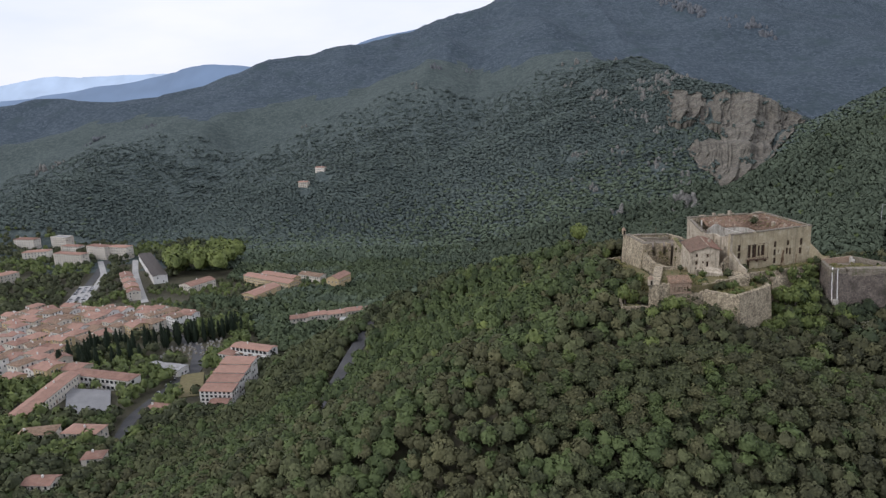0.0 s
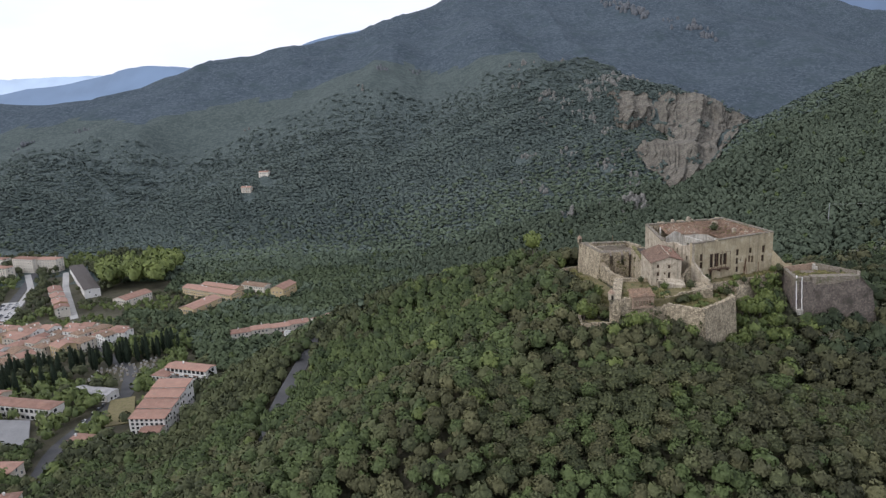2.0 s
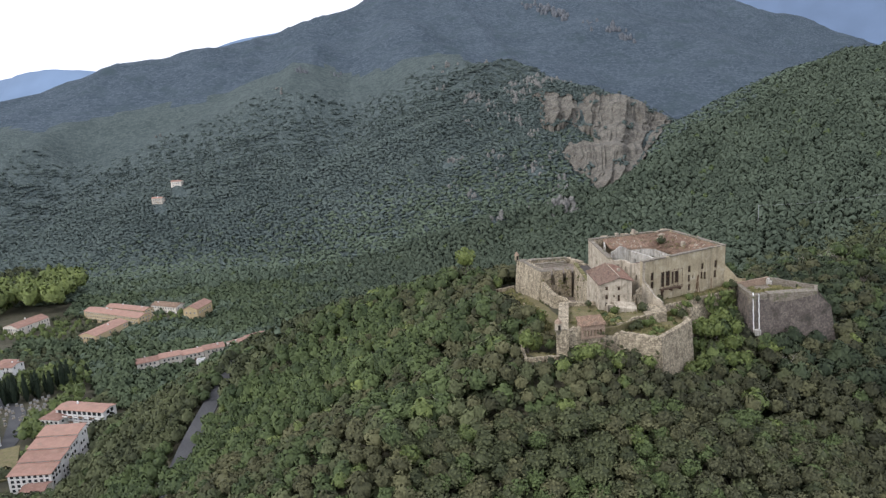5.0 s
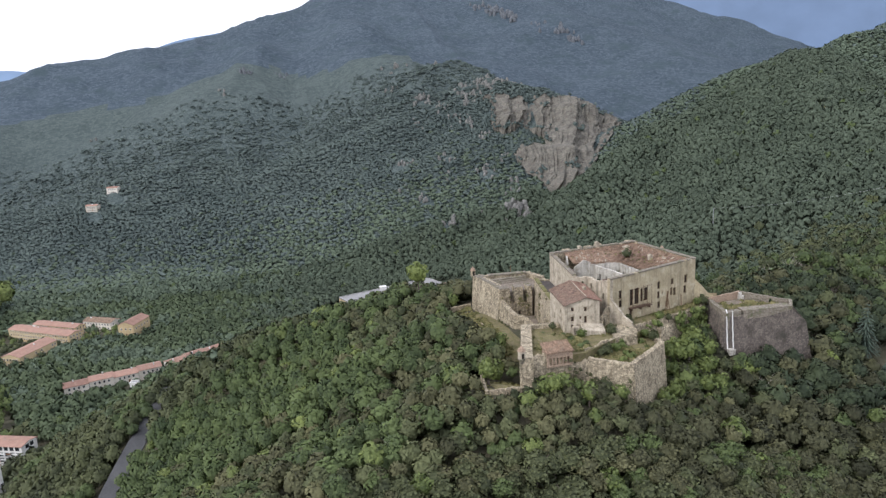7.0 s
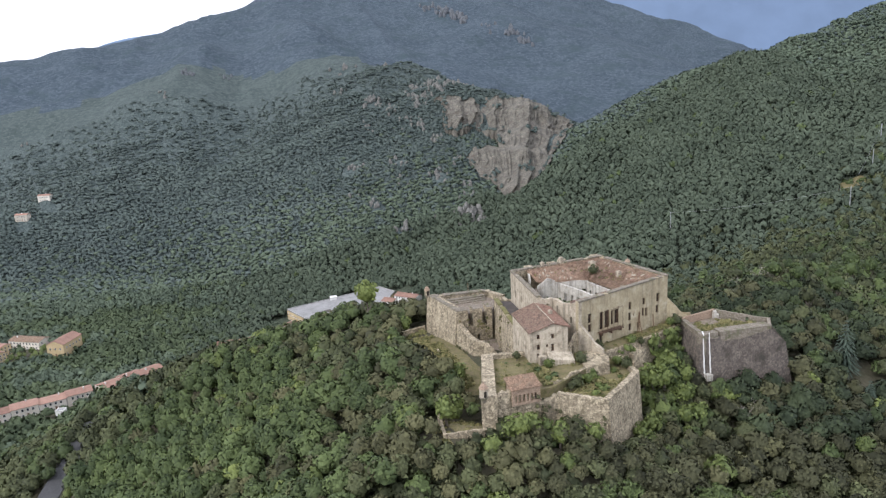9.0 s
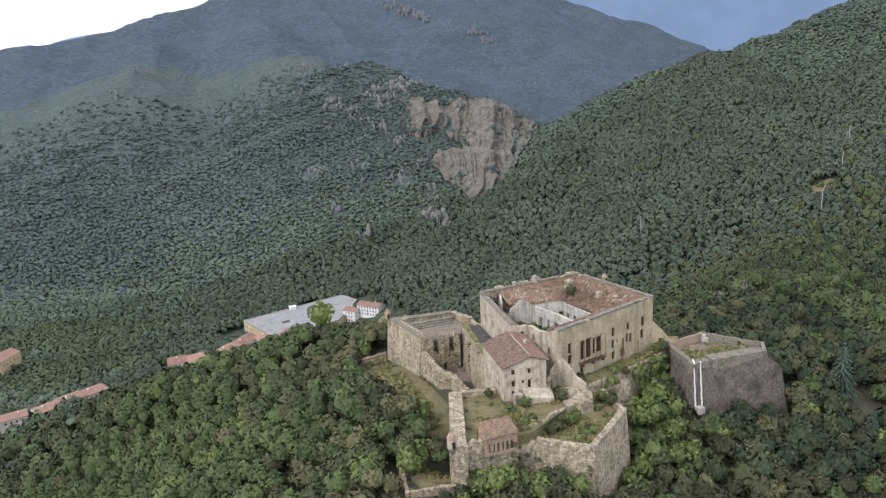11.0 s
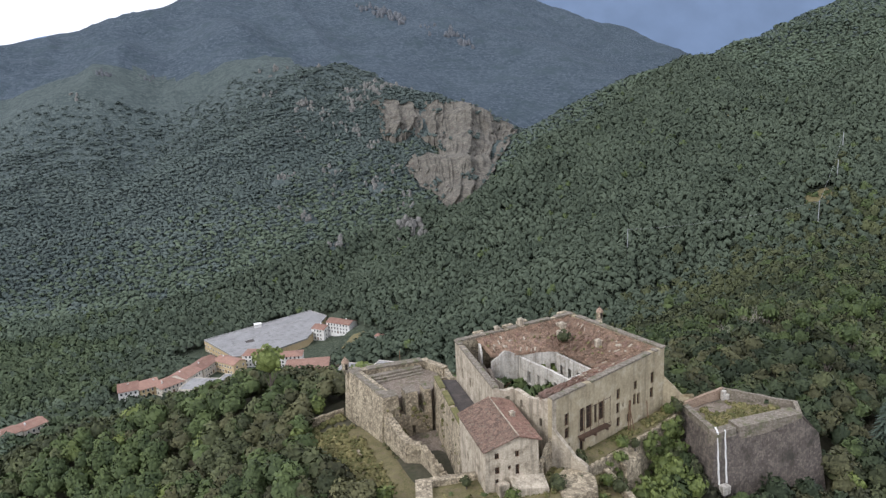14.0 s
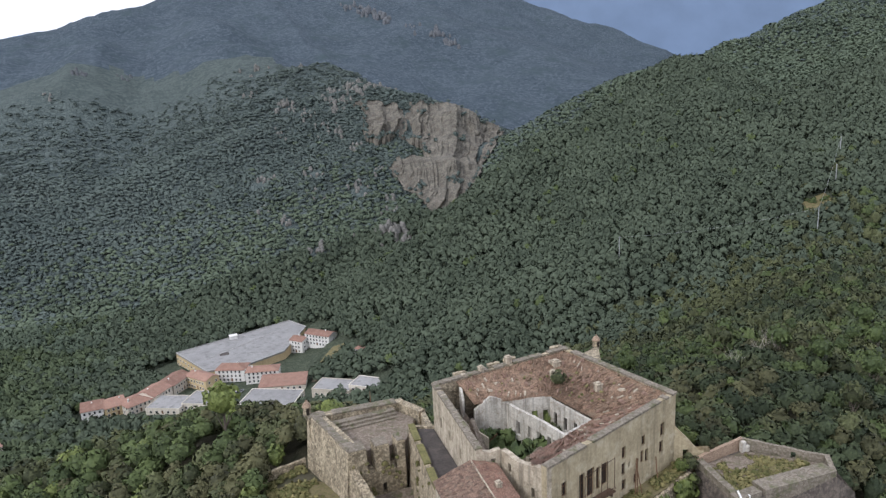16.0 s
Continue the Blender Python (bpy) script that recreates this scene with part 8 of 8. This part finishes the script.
for ox, oy, size, n in OUTCROPS:
    rng = random.Random(int(ox * 3 + oy))
    rock = thing("rock_outcrop", (ox, oy, g(ox, oy)), 0, label="jagged pale granite outcrop among the trees", category="rock", group="outcrops")
    for _ in range(n):
        vs, fs = boulder(rng, size * rng.uniform(0.28, 0.66))
        loose = 0.8 if oy < 920 and oy > 800 else 1.2
        dx, dy = rng.gauss(0, size * loose), rng.gauss(0, size * loose)
        gz = g(ox + dx, oy + dy) - g(ox, oy)
        st = rng.uniform(0.9, 2.1)
        # outcrops beyond y 1600 wear the haze-coloured rock
        part("boulder", mesh_of("boulder", [(x * 0.75, y * 0.75, z * st) for x, y, z in vs], fs, ROCK_HAZED if oy > 1600 else ROCK_PALE), parent=rock).location = (dx, dy, gz + size * 0.12 + 0.3)

# thin scrub and bare earth on the hill and beside the west wall
def patch(name, cx, cy, rx, ry, turn, mat, label, seed, lift=0.35):
    verts, faces, n = [], [], 20
    a = radians(turn)
    for j in range(9):
        for i in range(n):
            b = 2 * math.pi * i / n
            r = (j / 8) * (1 + 0.35 * noise.noise((math.cos(b) * 1.6 + seed, math.sin(b) * 1.6, 0.0)))
            u, v = rx * r * math.cos(b), ry * r * math.sin(b)
            x, y = cx + u * math.cos(a) - v * math.sin(a), cy + u * math.sin(a) + v * math.cos(a)
            verts.append((x, y, g(x, y) + (lift if j < 7 else lift * 0.4 if j == 7 else -0.6)))
            if j:
                faces.append(((j - 1) * n + i, (j - 1) * n + (i + 1) % n, j * n + (i + 1) % n, j * n + i))
    return tagged(new(name, mesh_of(name, verts, faces, mat, smooth=True)), label=label, category="ground", kind="structure")


patch("bare_slope", 572, 704, 15, 10, 20, GRASS, "bare tan earth on the hillside", 1)
patch("bare_slope", 402, 446, 14, 11, 40, GRASS, "dry grassy clearing on the hill", 2)
patch("bare_slope", 337, 500, 9, 9, 0, RUBBLE, "pale eroded bank in the wood", 3)
patch("bare_slope", 478, 512, 15, 10, 10, GRASS, "dry grassy clearing under the power line", 4)
patch("west_clearing", 77.5, 304, 11.5, 31, 4, GRASS, "brown earth and dry grass beside the west wall", 5, 0.25)
patch("west_clearing", 71, 257, 6, 8, 0, GRASS, "brown earth below the turret", 6, 0.25)
patch("garden_terrace", 176, 682, 12, 9, 30, GRASS, "terraced garden beside the works houses", 7, 0.4)
patch("field", 30, 838, 40, 7, -12, GRASS, "narrow meadow along the river", 8, 0.5)

# ---------------------------------------------------------------- power line on the east hill
pole_tops = []
for x, y, h in ((351, 561, 20), (447, 485, 20), (538, 542, 19), (500, 515, 18)):
    z = g(x, y)
    p_ob = thing("power_pole", (x, y, z), 20, label="slim grey power pole on the wooded slope", category="pole", group="power line")
    part("pole", mesh_of("pole", *tube([(0, 0, -1), (0, 0, h)], [0.36, 0.26], 8), STEEL), parent=p_ob)
    part("crossarm", Solid().box(-1.1, 1.1, -0.09, 0.09, h - 0.6, h - 0.42).mesh("crossarm", STEEL), parent=p_ob)
    pole_tops.append(Vector((x, y, z + h - 0.4)))
for k, (a, b) in enumerate(((0, 1), (1, 2))):
    pa, pb = pole_tops[a], pole_tops[b]
    pts = [pa.lerp(pb, i / 16) - Vector((0, 0, 3.2 * 4 * (i / 16) * (1 - i / 16))) for i in range(17)]
    tagged(new("power_cable", mesh_of("power_cable", *tube(pts, [0.05] * 17, 4), STEEL)), label="sagging grey power cable between poles", category="cable")

# ---------------------------------------------------------------- dry grass, weeds and bushes in the fort
def tufts(name, ring, z, count, seed, label, mat=TUFT, low=0.25, high=0.6, flat=0.8, cards=16, on_ground=False):
    """Weeds strewn over a terrace; z: its height, or a function of the place."""
    rng = np.random.default_rng(seed)
    xs, ys = [p[0] for p in ring], [p[1] for p in ring]
    x, y = rng.uniform(min(xs), max(xs), count * 4), rng.uniform(min(ys), max(ys), count * 4)
    ok = inside(x, y, ring) & (fbm(x, y, 5, seed, 2) > -0.25)
    x, y = x[ok][:count], y[ok][:count]
    r = rng.uniform(low, high, len(x)) * (1 + 0.6 * (rng.random(len(x)) < 0.12))
    zz = ground(x, y) if on_ground else np.full(len(x), float(z))
    return grow(name, mat, x, y, zz + r * 0.25, r, r * flat, rng.uniform(0.1, 0.9, len(x)), cards, 0.34, seed, label, kinds=4)


tufts("dry_grass_tufts", [(77, 252), (93, 252), (101.5, 256), (112, 262), (110, 268), (104, 271), (93, 271.6), (85, 272)], 125.5, 900, 201, "tufts of dry grass and weeds on the upper terrace")
tufts("dry_grass_tufts", [(95, 250.8), (102.7, 244), (117.4, 254.6), (120, 267), (117, 271), (105, 261)], 122.4, 900, 202, "weeds and dry grass on the lower terrace")
tufts("dry_grass_tufts", [(114.5, 266), (124, 269.4), (136, 273.4), (147, 277), (147, 279.6), (111, 269)], 124.9, 620, 203, "weeds along the esplanade")
tufts("dry_grass_tufts", [(150, 266), (169, 266.5), (171, 267), (162, 275.6), (152, 275.4)], 124.8, 420, 204, "dry grass on the bastion top")
tufts("dry_grass_tufts", [(71, 276), (82, 280), (83, 330), (74, 333), (70, 318), (72, 300)], 0, 1100, 205, "dry grass and scrub beside the west wall", low=0.35, high=0.9, on_ground=True)
tufts("terrace_bushes", [(96, 251), (102.7, 246), (115, 254.6), (117, 262), (106, 261)], 122.5, 9, 206, "green bushes on the lower terrace", mat=LEAF_LIGHT, low=0.7, high=1.5, cards=44)
tufts("terrace_bushes", [(79, 254), (93, 254), (108, 262), (104, 270), (88, 270)], 125.5, 7, 207, "green bushes on the upper terrace", mat=LEAF_PINE, low=0.6, high=1.2, cards=44)
tufts("wall_foot_bushes", [(123, 262), (136, 266.5), (146, 270), (146, 262), (136, 256), (124, 254)], 0, 60, 208, "bright green bushes crowding between the bastions", mat=LEAF_LIGHT, low=1.6, high=3.2, cards=70, flat=1.3, on_ground=True)
tufts("wall_foot_bushes", [(94, 244), (102.5, 233), (120, 249), (124, 246), (104, 226), (88, 242)], 0, 34, 209, "leafy bushes at the foot of the salient", mat=LEAF, low=1.0, high=1.8, cards=60, flat=1.1, on_ground=True)
tufts("wall_foot_bushes", [(66, 247), (93, 245), (92, 240), (64, 242)], 0, 26, 210, "leafy bushes at the foot of the turret wall", mat=LEAF_PINE, low=0.8, high=1.6, cards=60, flat=1.0, on_ground=True)
tufts("court_bushes", [(108.5, 282), (118.5, 282.5), (119, 298), (109.5, 300)], 129.0, 24, 211, "green bushes on the rubble inside the ruined wing", mat=LEAF_PINE, low=1.1, high=2.2, cards=110, flat=1.5)
tufts("court_bushes", [(125, 297), (131.5, 298), (131, 304), (125, 303.5)], 130.0, 8, 212, "bushes growing in the small court", mat=LEAF_LIGHT, low=1.1, high=2.0, cards=110, flat=1.6)
tufts("clearing_bushes", [(555, 690), (580, 684), (592, 706), (574, 718)], 0, 22, 213, "bushes scattered over the hillside clearings", mat=LEAF_PINE, low=1.2, high=2.4, cards=40, on_ground=True)
tufts("clearing_bushes", [(384, 436), (412, 430), (420, 452), (400, 462)], 0, 22, 214, "bushes scattered over the grassy clearing", mat=LEAF_PINE, low=1.0, high=2.2, cards=40, on_ground=True)
tufts("clearing_bushes", [(458, 500), (490, 496), (498, 518), (470, 526)], 0, 22, 215, "bushes scattered under the power line", mat=LEAF_PINE, low=1.0, high=2.2, cards=40, on_ground=True)


def creepers(name, p, q, low, high, count, seed, label, mat=LEAF_PINE, size=0.7):
    """Ivy and weeds rooted in a wall's outer face between p and q, from the height low up to high."""
    rng = np.random.default_rng(seed)
    u, v = rng.random(count), rng.random(count) ** 1.4
    keep_here = fbm(u * math.dist(p, q), v * 8 + seed, 3.5, seed, 2) > -0.1
    u, v = u[keep_here], v[keep_here]
    off = (q[1] - p[1]) / math.dist(p, q), -(q[0] - p[0]) / math.dist(p, q)
    r = rng.uniform(0.4, 1.0, len(u)) * size
    x, y = p[0] + (q[0] - p[0]) * u + off[0] * 0.3, p[1] + (q[1] - p[1]) * u + off[1] * 0.3
    return grow(name, mat, x, y, low + (high - low) * v, r, r * 1.15, rng.uniform(0.15, 0.8, len(u)), 40, 0.24, seed, label, kinds=4)


creepers("ivy", (121, 266.4), (148, 275.6), 112, 124.6, 150, 301, "bright creepers climbing the esplanade wall", LEAF_LIGHT, 1.2)
creepers("ivy", (134, 270), (147.4, 275.2), 116, 125.6, 70, 302, "bright creepers hanging over the wall's corner", LEAF_LIGHT, 1.3)
creepers("ivy", (93.4, 249.2), (102.4, 240.6), 112, 121, 46, 303, "weeds rooted in the salient wall", LEAF_OLIVE, 0.6)
creepers("ivy", (86, 248.8), (94, 248.9), 116, 125.4, 60, 304, "scrub growing over the collapsed wall", LEAF_OLIVE, 0.7)
creepers("ivy", (87.3, 309.3), (99.0, 309.2), 117.6, 125.5, 60, 305, "yellow-green moss and weeds on the casemate wall", TUFT, 0.55)
creepers("ivy", (100.0, 304), (96.8, 284.5), 116.5, 129.5, 70, 306, "weeds and moss on the wing's tall wall", TUFT, 0.5)
creepers("ivy", (86.0, 316), (87.4, 299), 111, 118, 60, 307, "weeds along the foot of the west wall", LEAF_OLIVE, 0.7)
creepers("ivy", (103.4, 242.2), (119.4, 254.0), 108, 117, 50, 308, "weeds rooted in the salient's far face", LEAF_OLIVE, 0.6)
creepers("ivy", (107.4, 262.6), (114.4, 262.4), 122.6, 126.6, 26, 309, "bushes beside the stone platform", LEAF_MID, 0.8)
tufts("roof_weeds", [(113, 302), (129, 298), (131, 286), (145, 282), (141, 309), (113, 306.5)], 138.6, 46, 310, "small weeds growing between the roof tiles", low=0.2, high=0.45)
tufts("court_bushes", [(112, 279.5), (122, 283), (120, 298.5), (112, 299)], 127.6, 40, 311, "tangled bushes filling the roofless wing", mat=LEAF_MID, low=1.0, high=2.3, cards=110, flat=1.4)
tufts("dry_grass_tufts", [(60.5, 247.6), (72, 246), (76, 249), (75, 262), (70, 266), (63, 263)], 0, 160, 312, "dry grass on the small outer terrace", low=0.3, high=0.7, on_ground=True)
